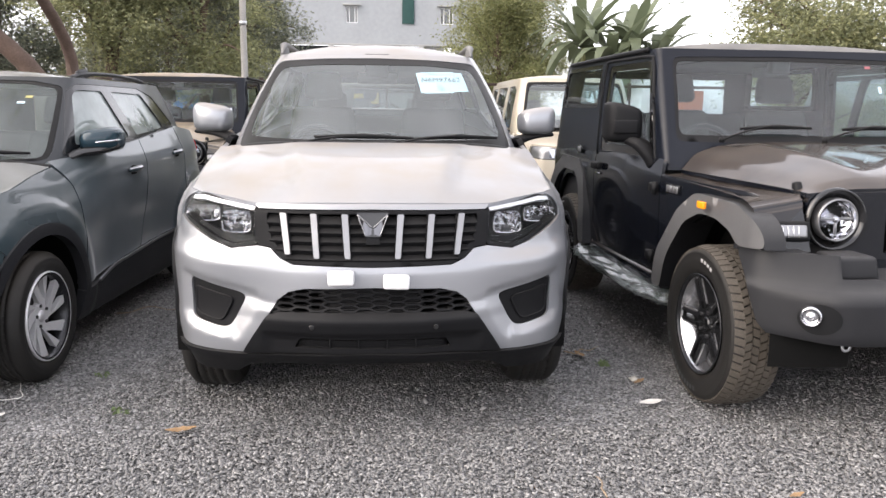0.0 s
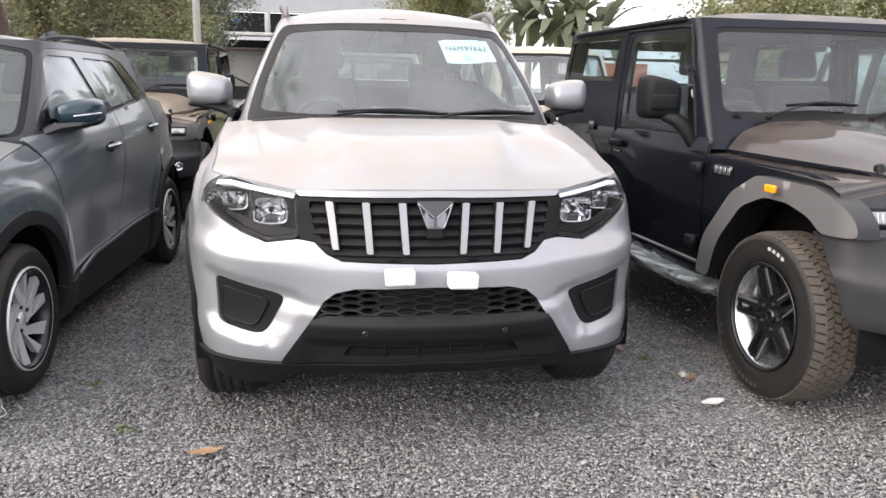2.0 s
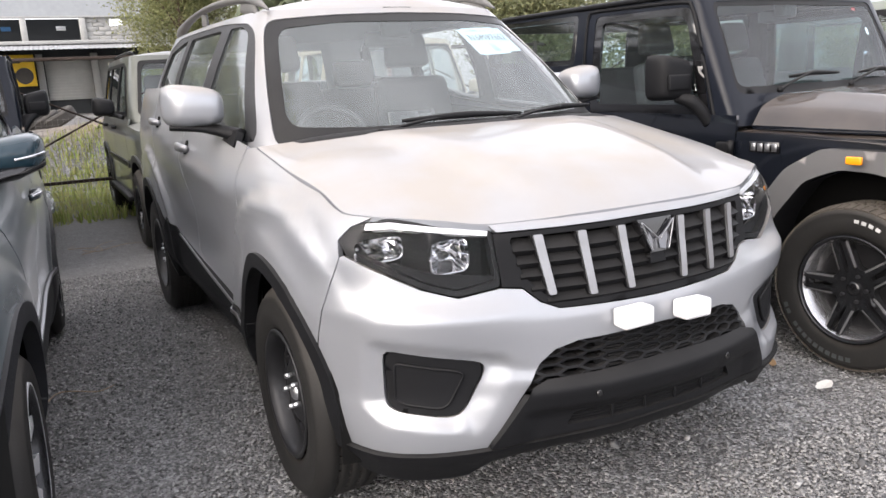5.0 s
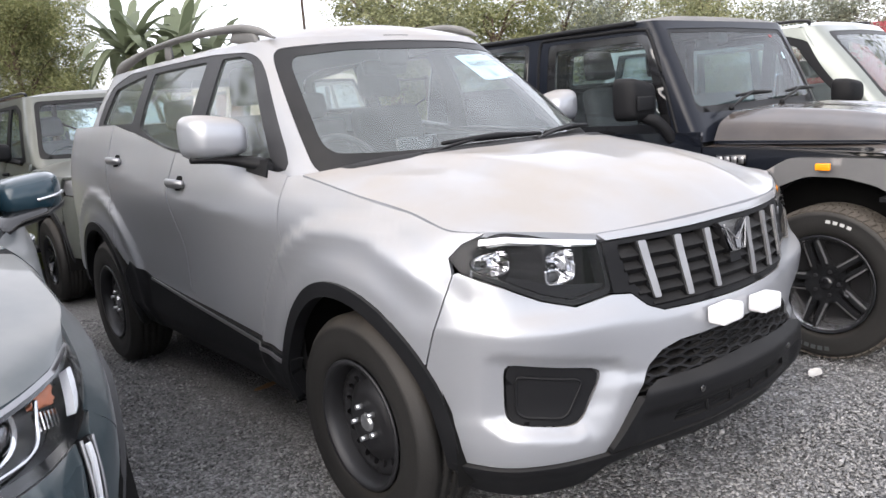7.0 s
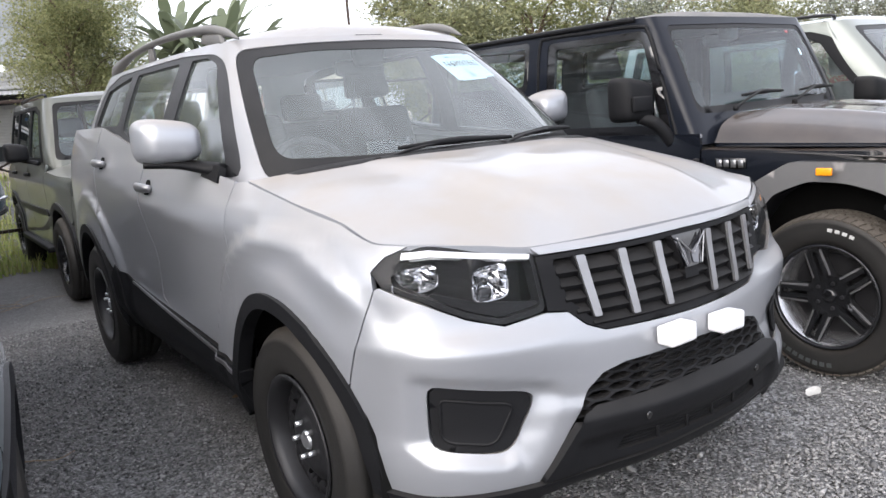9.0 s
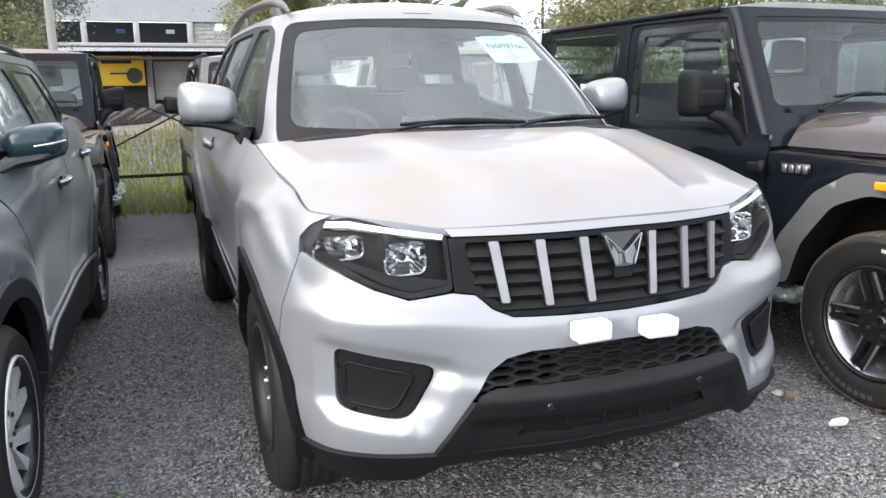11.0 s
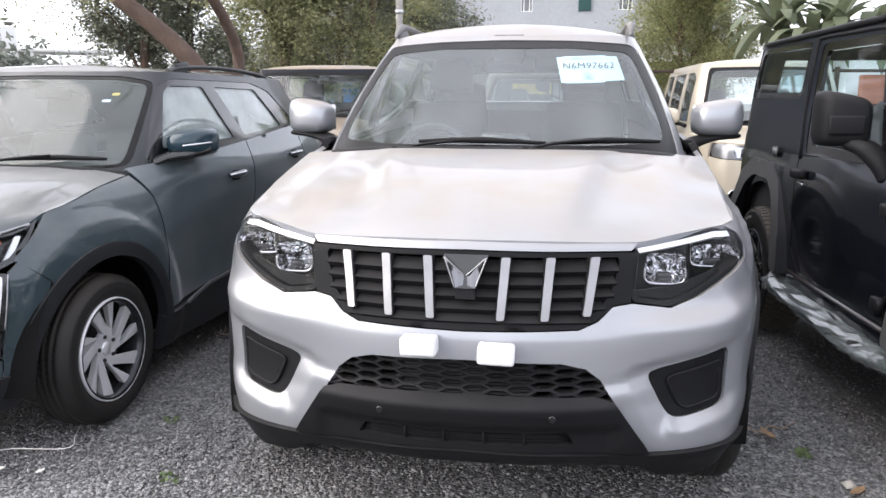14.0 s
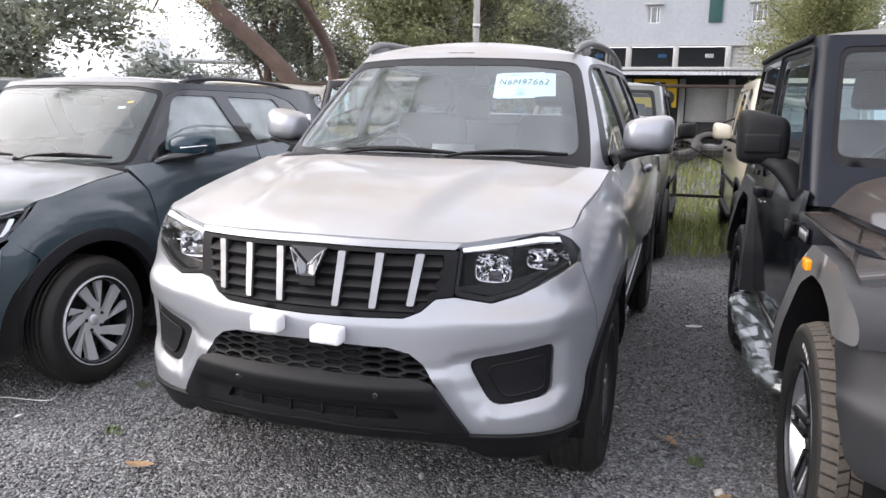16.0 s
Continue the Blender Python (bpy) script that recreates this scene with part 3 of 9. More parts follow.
def wheel_meshes(kind, R, W, rim):
    key = (kind, R, W)
    if key in WHEELS:
        return WHEELS[key]
    h = W / 2
    got = {"tyre": (tyre_mesh(R, W, rim, kind == "off_road"), RUBBER)}
    barrel = [(rim - 0.004, h - 0.012), (rim + 0.006, h - 0.004), (rim - 0.002, h + 0.002), (rim - 0.012, h - 0.002), (rim - 0.02, h - 0.03), (rim - 0.028, h - 0.06), (rim - 0.03, -h + 0.02)]
    if kind == "off_road":
        barrel = [(rim - 0.004, h - 0.012), (rim + 0.006, h - 0.004), (rim - 0.002, h + 0.002), (rim - 0.01, h - 0.004), (rim - 0.012, h - 0.02), (rim - 0.05, h - 0.075), (rim - 0.06, h - 0.12), (rim - 0.065, -h + 0.02)]
        got["tread"] = (lug_mesh(R, W, 60, 6), TREAD)
    else:
        got["tread"] = (lug_mesh(R + 0.0005, W - 0.03, 72, 4, 0.004), RUBBER)
    if kind == "steel":
        got["barrel"] = (lathe("barrel", barrel, 56), STEEL_BLACK)
        dep = lambda r: h - 0.075 + np.where(r < 0.10, 0.035, 0.035 + 0 * r) * (1 - np.clip((r - 0.10) / 0.05, 0, 1)) + 0.02 * np.exp(-((r - (rim - 0.045)) / 0.018) ** 2)
        holes = [[(x * math.cos(a) - y * math.sin(a), x * math.sin(a) + y * math.cos(a)) for x, y in [(rim - 0.07 + 0.013 * math.cos(t), 0.0125 * math.sin(t)) for t in np.linspace(0, 2 * math.pi, 10, endpoint=False)]] for a in np.linspace(0, 2 * math.pi, 18, endpoint=False)]
        got["rim"] = (sheet("rim", flat(1, dep), circle(rim - 0.022, 60), holes + [circle(0.034, 20)], 0.02, 0.02), STEEL_BLACK)
        nuts = []
        for a in range(5):
            t = radians(72 * a + 18)
            nuts.append(pose(h - 0.03, 0.058 * math.cos(t), 0.058 * math.sin(t), 0, 90, 0))
        got["nuts"] = nuts
        got["cap"] = (lathe("centre_cap", [(0.0, h - 0.028), (0.022, h - 0.028), (0.03, h - 0.034), (0.034, h - 0.045), (0.034, h - 0.07)], 24), ZINC)
    elif kind == "off_road":
        got["barrel"] = (lathe("barrel", barrel[4:], 56), BARREL)
        got["lip"] = (lathe("rim_lip", barrel[:5], 56), ALLOY_DARK)
        dep = lambda r: h - 0.028 - 0.035 * (1 - np.clip(r / rim, 0, 1)) ** 1.2
        holes, faces_ = [], []
        for k in range(5):
            t = 90 + 72 * k
            arm = lambda pts: [(math.hypot(l_, w_), math.degrees(math.atan2(w_, l_))) for l_, w_ in pts]
            side_ = arm([(0.088, 0.046), (rim - 0.022, 0.042)])
            far_ = [(r_, 72 - a_) for r_, a_ in side_]
            holes.append(soften(polar([far_[0], side_[0], side_[1], (rim - 0.012, 24), (rim - 0.01, 36), (rim - 0.012, 48), far_[1]][::-1], t), 0.012))
            holes.append(soften(polar(arm([(0.1, -0.0095), (rim - 0.032, -0.011), (rim - 0.032, 0.011), (0.1, 0.0095)]), t), 0.007))
            for sg in (-1, 1):
                ridge = arm([(0.075, 0.012 * sg), (0.08, 0.034 * sg), (rim - 0.03, 0.031 * sg), (rim - 0.024, 0.014 * sg)])
                edge = arm([(0.095, 0.035 * sg), (0.095, 0.044 * sg), (rim - 0.026, 0.0405 * sg), (rim - 0.026, 0.032 * sg)])
                faces_ += [(polar(p if sg > 0 else p[::-1], t), mt, off) for p, mt, off in ((ridge, ALLOY_DARK, 0.011), (edge, ALLOY_GREY, 0.005))]
        got["rim"] = (sheet("rim", flat(1, dep), circle(rim - 0.006, 60), holes, 0.025, 0.035), ALLOY_DARK)
        got["spokes"] = [(sheet("spoke_face", flat(1, dep), p, (), 0.03, off + 0.004, off), mt) for p, mt, off in faces_]
        wall = lambda r: h + 0.0085 - 0.12 * np.abs(r - (R + rim) / 2)
        bars = [(56 + 6 * k, 3.8, 0.0075, PALE_MARK) for k in (-1.5, -0.5, 0.5, 1.5)] + [(184 + 6 * k, 4.2, 0.011, GREY_MARK) for k in range(13) if k != 2]
        got["marks"] = [(sheet("sidewall_bar", flat(1, wall), polar([(0.322 - w, a), (0.322 - w, a + da), (0.322 + w, a + da), (0.322 + w, a)], 0), (), 0.02, 0, 0.0025), mt) for a, da, w, mt in bars]
        got["nuts"] = [pose(h - 0.055, 0.062 * math.cos(radians(72 * a + 54)), 0.062 * math.sin(radians(72 * a + 54)), 0, 90, 0) for a in range(5)]
        got["cap"] = (lathe("centre_cap", [(0.0, h - 0.04), (0.026, h - 0.041), (0.034, h - 0.05), (0.036, h - 0.07)], 24), GLOSS_BLACK)
    else:
        metal = ALLOY if kind == "alloy" else ALLOY_DARK
        got["barrel"] = (lathe("barrel", barrel, 56), ALLOY_DARK)
        dep = lambda r: h - 0.02 - 0.03 * (1 - np.clip(r / rim, 0, 1))
        got["lip"] = (lathe("rim_lip", [(rim - 0.006, h - 0.022), (rim - 0.003, h - 0.002), (rim, h + 0.003), (rim + 0.006, h + 0.001), (rim + 0.007, h - 0.008)], 56), metal)
        holes = []
        for k in range(5):
            t = 90 + 72 * k
            for a0, ri, wi, wo in ((0, 0.066, 22, 25), (38, 0.09, 9, 17)):
                ro = rim - 0.016
                holes.append(soften(polar([(ri, a0), (ro, a0 + 24), (ro + 0.003, a0 + 24 + wo / 2), (ro, a0 + 24 + wo), (ri, a0 + wi)], t), 0.004))

        def blade(p, q):
            """Each blade carries a ridge along its length."""
            r = np.hypot(p, q)
            turn_ = np.degrees(np.arctan2(q, p)) - 90 - 20 * np.clip((r - 0.078) / (rim - 0.094), 0, 1)
            k = np.abs(np.mod(turn_ - 3.0, 36) / 36 - 0.5) * 2
            return np.stack([dep(r) + 0.008 * (k - 0.6) * np.clip((r - 0.06) / 0.04, 0, 1) * np.clip((rim - 0.012 - r) / 0.012, 0, 1), p + 0 * r, q + 0 * r], -1)
        got["rim"] = (sheet("rim", blade, circle(rim + 0.001, 60), holes, 0.012, 0.03), metal)
        got["nuts"] = [pose(h - 0.05, 0.055 * math.cos(radians(72 * a + 18)), 0.055 * math.sin(radians(72 * a + 18)), 0, 90, 0) for a in range(5)]
        got["cap"] = (lathe("centre_cap", [(0.0, h - 0.036), (0.026, h - 0.037), (0.03, h - 0.044), (0.032, h - 0.06)], 24), metal)
    nut = cyl_bm(0.011, 0.03, 6, None, 0.009)
    me = bpy.data.meshes.new("wheel_nut")
    nut.to_mesh(me)
    nut.free()
    got["nut"] = me
    WHEELS[key] = got
    return got


def wheel(car, pos, side, kind, R, W, rim, turn=0, steer=0, detail=True):
    g = wheel_meshes(kind, R, W, rim)
    hub = part("wheel", cyl_bm(rim * 0.78, 0.03, 32, pose(W / 2 - 0.12, 0, 0, 0, 90, 0)), STEEL_BLACK, car)
    hub.matrix_basis = pose(*pos, 0, 0, (0 if side > 0 else 180) + steer) @ pose(0, 0, 0, turn, 0, 0)
    for name in ("tyre", "tread", "barrel", "rim", "lip", "cap"):
        if name not in g:
            continue
        o = part({"cap": "centre_cap", "lip": "rim_lip"}.get(name, name), g[name][0], g[name][1], hub)
    for me, mt in g.get("marks", ()):
        part("sidewall_bar", me, mt, hub)
    for me, mt in g.get("spokes", ()):
        part("spoke_face", me, mt, hub)
    if detail:
        for m in g["nuts"]:
            part("wheel_nut", g["nut"], ZINC if kind == "steel" else STEEL_BLACK, hub).matrix_basis = m
    return hub


# ---- car bodies ----
def seat(car, x, y, z, mat, w=0.5, back=0.62):
    s = part("seat", box_bm(w, 0.5, 0.16, 0.05, 3, pose(x, y, z, -6)), mat, car)
    part("backrest", box_bm(w, 0.14, back, 0.055, 3, pose(x, y + 0.29, z + 0.06 + back / 2, -14), (0.86, 0.8)), mat, s)
    part("headrest", box_bm(0.27, 0.1, 0.19, 0.045, 3, pose(x, y + 0.4, z + back + 0.2, -10), (0.85, 0.9)), mat, s)
    return s


def steering_wheel(car, x, y, z):
    pts = [(x + 0.185 * math.cos(t), y + 0.19 * math.sin(t) * 0.42, z + 0.19 * math.sin(t) * 0.9) for t in np.linspace(0, 2 * math.pi, 20)]
    w = part("steering_wheel", tube("steering_wheel", pts, 0.016, n=8, cap=False), TRIM_IN, car)
    part("steering_hub", box_bm(0.18, 0.05, 0.12, 0.02, 2, pose(x, y, z, -25)), TRIM_IN, w)
    part("spoke", box_bm(0.34, 0.02, 0.03, 0.008, 1, pose(x, y, z - 0.01, -25)), TRIM_IN, w)


def wiper(car, hinge, tip, blade, mat=CLAD):
    """A wiper arm from its hinge, and a blade along the glass."""
    h, t = Vector(hinge), Vector(tip)
    w = part("wiper", tube("wiper", [h, h.lerp(t, 0.4) + Vector((0, -0.012, 0.014)), t + Vector((0, -0.01, 0.01))], 0.011, 0.006, 8), mat, car)
    part("pivot", cyl_bm(0.016, 0.03, 12, Matrix.Translation(h), None, 0.004), mat, w)
    a, b = Vector(blade[0]), Vector(blade[1])
    part("wiper_blade", tube("wiper_blade", [a, a.lerp(b, 0.5) + Vector((0, -0.008, 0.008)), b], [0.006, 0.012, 0.006], [0.007, 0.014, 0.007], 8), mat, w)


def coons(E, F, R, C, extra=None, power=2.2):
    """A bonnet: side edge E(s), front edge F(a), rear edge R(a) and middle line C(s), on the half a = 0..1, s = 0..1; mirrored."""
    def f(p, q):
        p, s = np.asarray(p, float), np.clip(np.asarray(q, float), 0, 1)
        a = np.clip(np.abs(p), 0, 1)
        w = a ** power
        e, fr, r, c = E(s), F(a), R(a), C(s)
        c0, c1, e0, e1 = C(0 * s), C(0 * s + 1), E(0 * s), E(0 * s + 1)
        out = []
        for k in range(3):
            b = a if k < 2 else w
            out.append((1 - b) * c[..., k] + b * e[..., k] + (1 - s) * fr[..., k] + s * r[..., k] - ((1 - s) * ((1 - b) * c0[..., k] + b * e0[..., k]) + s * ((1 - b) * c1[..., k] + b * e1[..., k])))
        z = out[2] + (extra(a, s) if extra else 0)
        return np.stack([np.where(p < 0, -out[0], out[0]), out[1], z], -1)
    return f


def curve3(pts):
    p = np.array(pts, float)
    t = np.concatenate([[0], np.cumsum(np.linalg.norm(np.diff(p, axis=0), axis=1))])
    t /= t[-1]
    return lambda s: np.stack([smooth_interp(t, p[:, k], np.ravel(s)).reshape(np.shape(s)) for k in range(3)], -1)


def bonnet(name, f, mat, car, label="", depth=0.02):
    """The sheet over a coons surface with its front and side edges rolled down."""
    na, ns = 61, 41
    A, S = np.meshgrid(np.linspace(-1, 1, na), np.linspace(0, 1, ns))
    P = f(A.ravel(), S.ravel())
    verts, faces = list(P), [(j * na + i, j * na + i + 1, (j + 1) * na + i + 1, (j + 1) * na + i) for j in range(ns - 1) for i in range(na - 1)]
    edge = [i for i in range(na)] + [j * na + na - 1 for j in range(1, ns)] + [(ns - 1) * na + i for i in range(na - 2, -1, -1)] + [j * na for j in range(ns - 2, 0, -1)]
    b = len(verts)
    verts += [P[i] for i in edge] + [P[i] - (0, 0, depth) for i in edge]
    k = len(edge)
    faces += [(b + (i + 1) % k, b + i, b + k + i, b + k + (i + 1) % k) for i in range(k)]
    return part(name, mesh_of(name, verts, faces), mat, car, label)


def car_sides(car, H, spec, paint):
    """Doors, wings and quarters with the wheel openings cut out, on both sides."""
    (fy, fz, fr), (ry, rz, rr) = spec["arches"]
    got = []
    for sg in (-1, 1):
        for name, poly in spec["panels"]:
            p = cut_circle(cut_circle(poly, fy, fz, fr), ry, rz, rr)
            o = part(name, sheet(name, H.f, [(sg * H.uy(y), z) for y, z in p], (), 0.032, 0.02), paint, car)
            got.append((sg, name, o))
        for (cy, cz, r) in spec["arches"]:
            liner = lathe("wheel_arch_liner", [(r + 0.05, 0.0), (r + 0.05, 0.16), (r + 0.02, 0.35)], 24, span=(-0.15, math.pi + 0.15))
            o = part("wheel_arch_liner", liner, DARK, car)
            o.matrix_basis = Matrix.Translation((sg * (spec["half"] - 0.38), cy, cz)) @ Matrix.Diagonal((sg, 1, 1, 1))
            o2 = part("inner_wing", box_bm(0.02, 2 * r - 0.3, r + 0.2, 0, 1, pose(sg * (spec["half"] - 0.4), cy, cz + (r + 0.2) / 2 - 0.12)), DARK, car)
    return got


def cabin_shell(car, C, spec, paint, trim=CLAD, glass=SIDE_GLASS, front_glass=GLASS):
    """Pillars and rails with openings; glass in them."""
    ws = C.front(spec["windscreen"])
    dlo = [C.side(d, sg) for d in spec["dlos"] for sg in (1, -1)]
    U = C.u[-1]
    z0, z1 = C.z0, C.z1
    xb, zb, xt, zt = spec["rear_window"]
    cb, ct = C.curve(zb), C.curve(zt)
    k = len(cb) - 60
    ub, ut = (float(np.interp(-x, -c[k:, 0], C.u[k:])) for x, c in ((xb, cb), (xt, ct)))
    outer = [(-U, z0), (U, z0), (U, zb), (ub, zb), (ut, zt), (U, zt), (U, z1), (-U, z1), (-U, zt), (-ut, zt), (-ub, zb), (-U, zb)]
    back_f = lambda p, q: C.f(np.where(np.asarray(p) < 0, -1, 1) * (U - np.abs(p)), q)
    g = part("rear_window", sheet("rear_window", back_f, [(ub - U, zb), (U - ub, zb), (U - ut, zt), (ut - U, zt)], (), 0.08, 0, -0.006), glass, car)
    g.visible_shadow = False
    shell = part("cabin_frame", sheet("cabin_frame", C.f, outer, [soften(ws, 0.05)] + [soften(d, spec.get("dlo_round", 0.05)) for d in dlo], 0.06, 0.02), paint, car)
    # what lies round the glass
    part("windscreen_border", sheet("windscreen_border", C.f, soften(ws, 0.05), [soften(C.front(spec["glass"]), spec.get("glass_round", 0.09), 6)], 0.05, 0.004, -0.004), FRIT, car)
    g = part("windscreen", sheet("windscreen", C.f, soften(C.front(spec["glass"]), spec.get("glass_round", 0.09), 6), (), 0.06, 0, -0.006), front_glass, car)
    g.visible_shadow = False
    for sg in (1, -1):
        for d, ws_ in zip(spec["dlos"], spec["windows"]):
            wins = [soften(C.side(w, sg), spec.get("win_round", 0.03)) for w in ws_]
            tr = part("window_trim", sheet("window_trim", C.f, soften(C.side(d, sg), spec.get("dlo_round", 0.05)), wins, 0.05, 0.02, -0.004), trim, car)
            for w in wins:
                g = part("window_pane", sheet("window_pane", C.f, w, (), 0.08, 0, -0.014), glass, tr)
                g.visible_shadow = False
    return shell


def mirrored(poly):
    """An outline given for x >= 0, closed over the middle."""
    return poly + [(-x, z) for x, z in poly[::-1] if x > 1e-6]


# ---- boxy SUVs in the rows behind and beside ----
def boxy_suv(name, label, m, paint, roof_z=1.76, glass=GLASS, rake=0.42, split=True):
    car = thing(name, label, "car", m)
    plan = [(0, 0.05), (0.4, 0.06), (0.62, 0.1), (0.74, 0.2), (0.81, 0.42), (0.84, 0.8), (0.85, 1.3), (0.86, 2.2), (0.86, 3.2), (0.845, 3.75), (0.77, 3.93), (0.5, 3.97), (0, 3.98)]
    nose = [(0.3, -0.08), (0.42, 0.0), (0.6, 0.01), (0.74, 0.0), (0.9, -0.02), (1.02, -0.04), (1.1, -0.1), (1.35, -0.3)]
    flank = [(0.3, -0.06), (0.45, -0.01), (0.6, -0.015), (0.8, 0.0), (0.98, 0.004), (1.05, -0.006), (1.12, -0.03), (1.2, -0.05), (1.35, -0.08)]
    H = Hull(plan, [(("x", 0.0), nose), (("x", 0.6), nose), (("y", 0.8), flank), (("y", 3.0), flank), (("r", 0.3), flank)], 0.3, 1.35)
    FY, RY, HZ = 0.78, 3.38, 0.36
    X, Y = (lambda x, z: (H.ux(x), z)), (lambda y, z: (H.uy(y), z))
    neg = lambda lo: [(-u, z) for u, z in lo[::-1]]
    spec = {"half": 0.85, "arches": [(FY, HZ + 0.02, 0.44), (RY, HZ + 0.02, 0.44)], "panels": [
        ("front_wing", [(0.38, 0.72), (0.6, 0.5), (1.2, 0.42), (1.22, 0.8), (1.23, 1.1), (0.7, 1.075), (0.36, 1.06)]),
        ("front_door", [(1.21, 0.42), (2.2, 0.42), (2.22, 0.8), (2.22, 1.18), (1.24, 1.16), (1.23, 0.8)]),
        ("rear_door", [(2.21, 0.42), (2.9, 0.44), (3.05, 0.7), (3.1, 1.18), (2.23, 1.18), (2.23, 0.8)]),
        ("rear_quarter", [(3.06, 0.7), (3.4, 0.5), (3.86, 0.45), (3.94, 0.7), (3.94, 1.18), (3.11, 1.18)])]}
    panels = car_sides(car, H, spec, paint)
    for sg in (-1, 1):
        sd = lambda p: [(sg * H.uy(y), z) for y, z in p]
        for cy in (FY, RY):
            part("arch_cladding", sheet("arch_cladding", lambda u, q: H.f(u, q, 0.016), sd(ring(cy, HZ + 0.02, 0.41, 0.47, -10, 190)), (), 0.04, 0.05), CLAD_GREY, car)
        part("side_step", box_bm(0.1, 1.7, 0.05, 0.015, 2, pose(sg * 0.85, 2.08, 0.4)), CLAD, car)
        part("rub_strip", sheet("rub_strip", lambda u, q: H.f(u, q, 0.012), sd([(1.25, 0.7), (2.95, 0.7), (2.95, 0.76), (1.25, 0.76)]), (), 0.1, 0.012), CLAD_GREY, car)
        part("tail_corner", sheet("tail_corner", H.f, [(sg * u, z) for u, z in ((H.uy(3.87), 0.4), (H.u[-1], 0.4), (H.u[-1], 1.18), (H.uy(3.945), 1.18), (H.uy(3.945), 0.7))], (), 0.08, 0.03), paint, car)
        for y, d in ((2.08, "front_door"), (2.95, "rear_door")):
            dr = next(o for s2, n_, o in panels if s2 == sg and n_ == d)
            part("door_handle", tube("door_handle", [tuple(H.f(sg * H.uy(y + dy), 1.06, o)) for dy, o in ((-0.09, 0.008), (-0.04, 0.03), (0.04, 0.03), (0.09, 0.008))], 0.012, 0.018, 10), CLAD, dr)
        mi = part("door_mirror", mirror_mesh(sg, (0.985, 1.52, 1.28), (0.2, 0.15, 0.17), 0.5), CLAD if paint != CREAM_PAINT else paint, car)
        part("mirror_arm", tube("mirror_arm", [(sg * 0.83, 1.45, 1.17), (sg * 0.88, 1.5, 1.19), (sg * 0.95, 1.54, 1.21)], 0.03, 0.022, 8), CLAD, mi)
        lens = [X(0.5, 0.9), X(0.72, 0.905), Y(0.35, 0.92), Y(0.42, 1.03), X(0.72, 1.04), X(0.5, 1.03)]
        mir = (lambda lo: lo) if sg > 0 else neg
        lamp = part("headlamp", sheet("headlamp", lambda u, q: H.f(u, q, -0.03), mir(lens), (), 0.05, 0), SATIN, car)
        g = part("lens", sheet("lens", H.f, soften(mir(lens), 0.02), (), 0.05, 0, 0.002), LENS, lamp)
        g.visible_shadow = False
        part("reflector", sheet("reflector", lambda u, q: H.f(u, q, -0.02), mir(soften([X(0.53, 0.92), X(0.62, 0.92), X(0.62, 1.01), X(0.53, 1.01)], 0.03)), (), 0.04, 0.01), CHROME, lamp)
        part("fog_lamp", cyl_bm(0.045, 0.02, 20, pose(sg * 0.6, 0.075, 0.58, 90), None, 0.004), CHROME, car)
        rail = part("roof_rail", tube("roof_rail", [(sg * 0.6, 1.95, roof_z + 0.01), (sg * 0.61, 2.1, roof_z + 0.05), (sg * 0.61, 3.4, roof_z + 0.05), (sg * 0.6, 3.6, roof_z + 0.01)], 0.016, 0.012, 8), CLAD_GREY, car) if split else None
    half = [X(0, 0.86), X(0.48, 0.86), X(0.5, 0.895), X(0.72, 0.9), Y(0.36, 0.915), Y(0.37, 0.72), Y(0.34, 0.42), X(0.6, 0.4), X(0, 0.4)]
    bump = part("front_bumper", sheet("front_bumper", H.f, half + neg(half)[1:-1], [[X(-0.4, 0.5), X(0.4, 0.5), X(0.36, 0.64), X(-0.36, 0.64)]], 0.06, 0.04), paint, car)
    part("lower_grille", sheet("lower_grille", lambda u, q: H.f(u, q, -0.03), [X(-0.42, 0.48), X(0.42, 0.48), X(0.4, 0.66), X(-0.4, 0.66)], (), 0.1, 0), CLAD, bump)
    g = [X(-0.48, 0.87), X(0.48, 0.87), X(0.48, 1.035), X(-0.48, 1.035)]
    gp = part("grille", sheet("grille", lambda u, q: H.f(u, q, -0.01), g, (), 0.06, 0.02), GLOSS_BLACK, car)
    for x in (-0.38, -0.23, -0.08, 0.08, 0.23, 0.38):
        part("grille_bar", sheet("grille_bar", lambda u, q: H.f(u, q, 0.008), [X(x - 0.02, 0.885), X(x + 0.02, 0.885), X(x + 0.02, 1.02), X(x - 0.02, 1.02)], (), 0.05, 0.02), SATIN, gp)
    E_pts = [H.f(H.uy(y), z) for y, z in ((0.36, 1.062), (0.7, 1.077), (1.2, 1.1))]
    f0 = H.f(0.0, 1.045)
    bonnet("bonnet", coons(curve3(E_pts), curve3([f0, H.f(H.ux(0.5), 1.045), E_pts[0]]), curve3([(0, 1.24, 1.17), (0.5, 1.23, 1.16), tuple(E_pts[-1])]), curve3([tuple(f0), (0, f0[1] + 0.05, 1.075), (0, 0.6, 1.12), (0, 1.24, 1.17)]), None, 4), paint, car)
    part("engine_bay", box_bm(1.2, 0.8, 0.3, 0, 1, pose(0, 0.78, 0.85)), DARK, car)
    y1 = 1.22 + rake
    base = [(0, 1.2), (0.45, 1.21), (0.66, 1.24), (0.75, 1.3), (0.79, 1.42), (0.815, 1.8), (0.825, 2.4), (0.825, 3.2), (0.81, 3.7), (0.75, 3.86), (0.5, 3.9), (0, 3.91)]
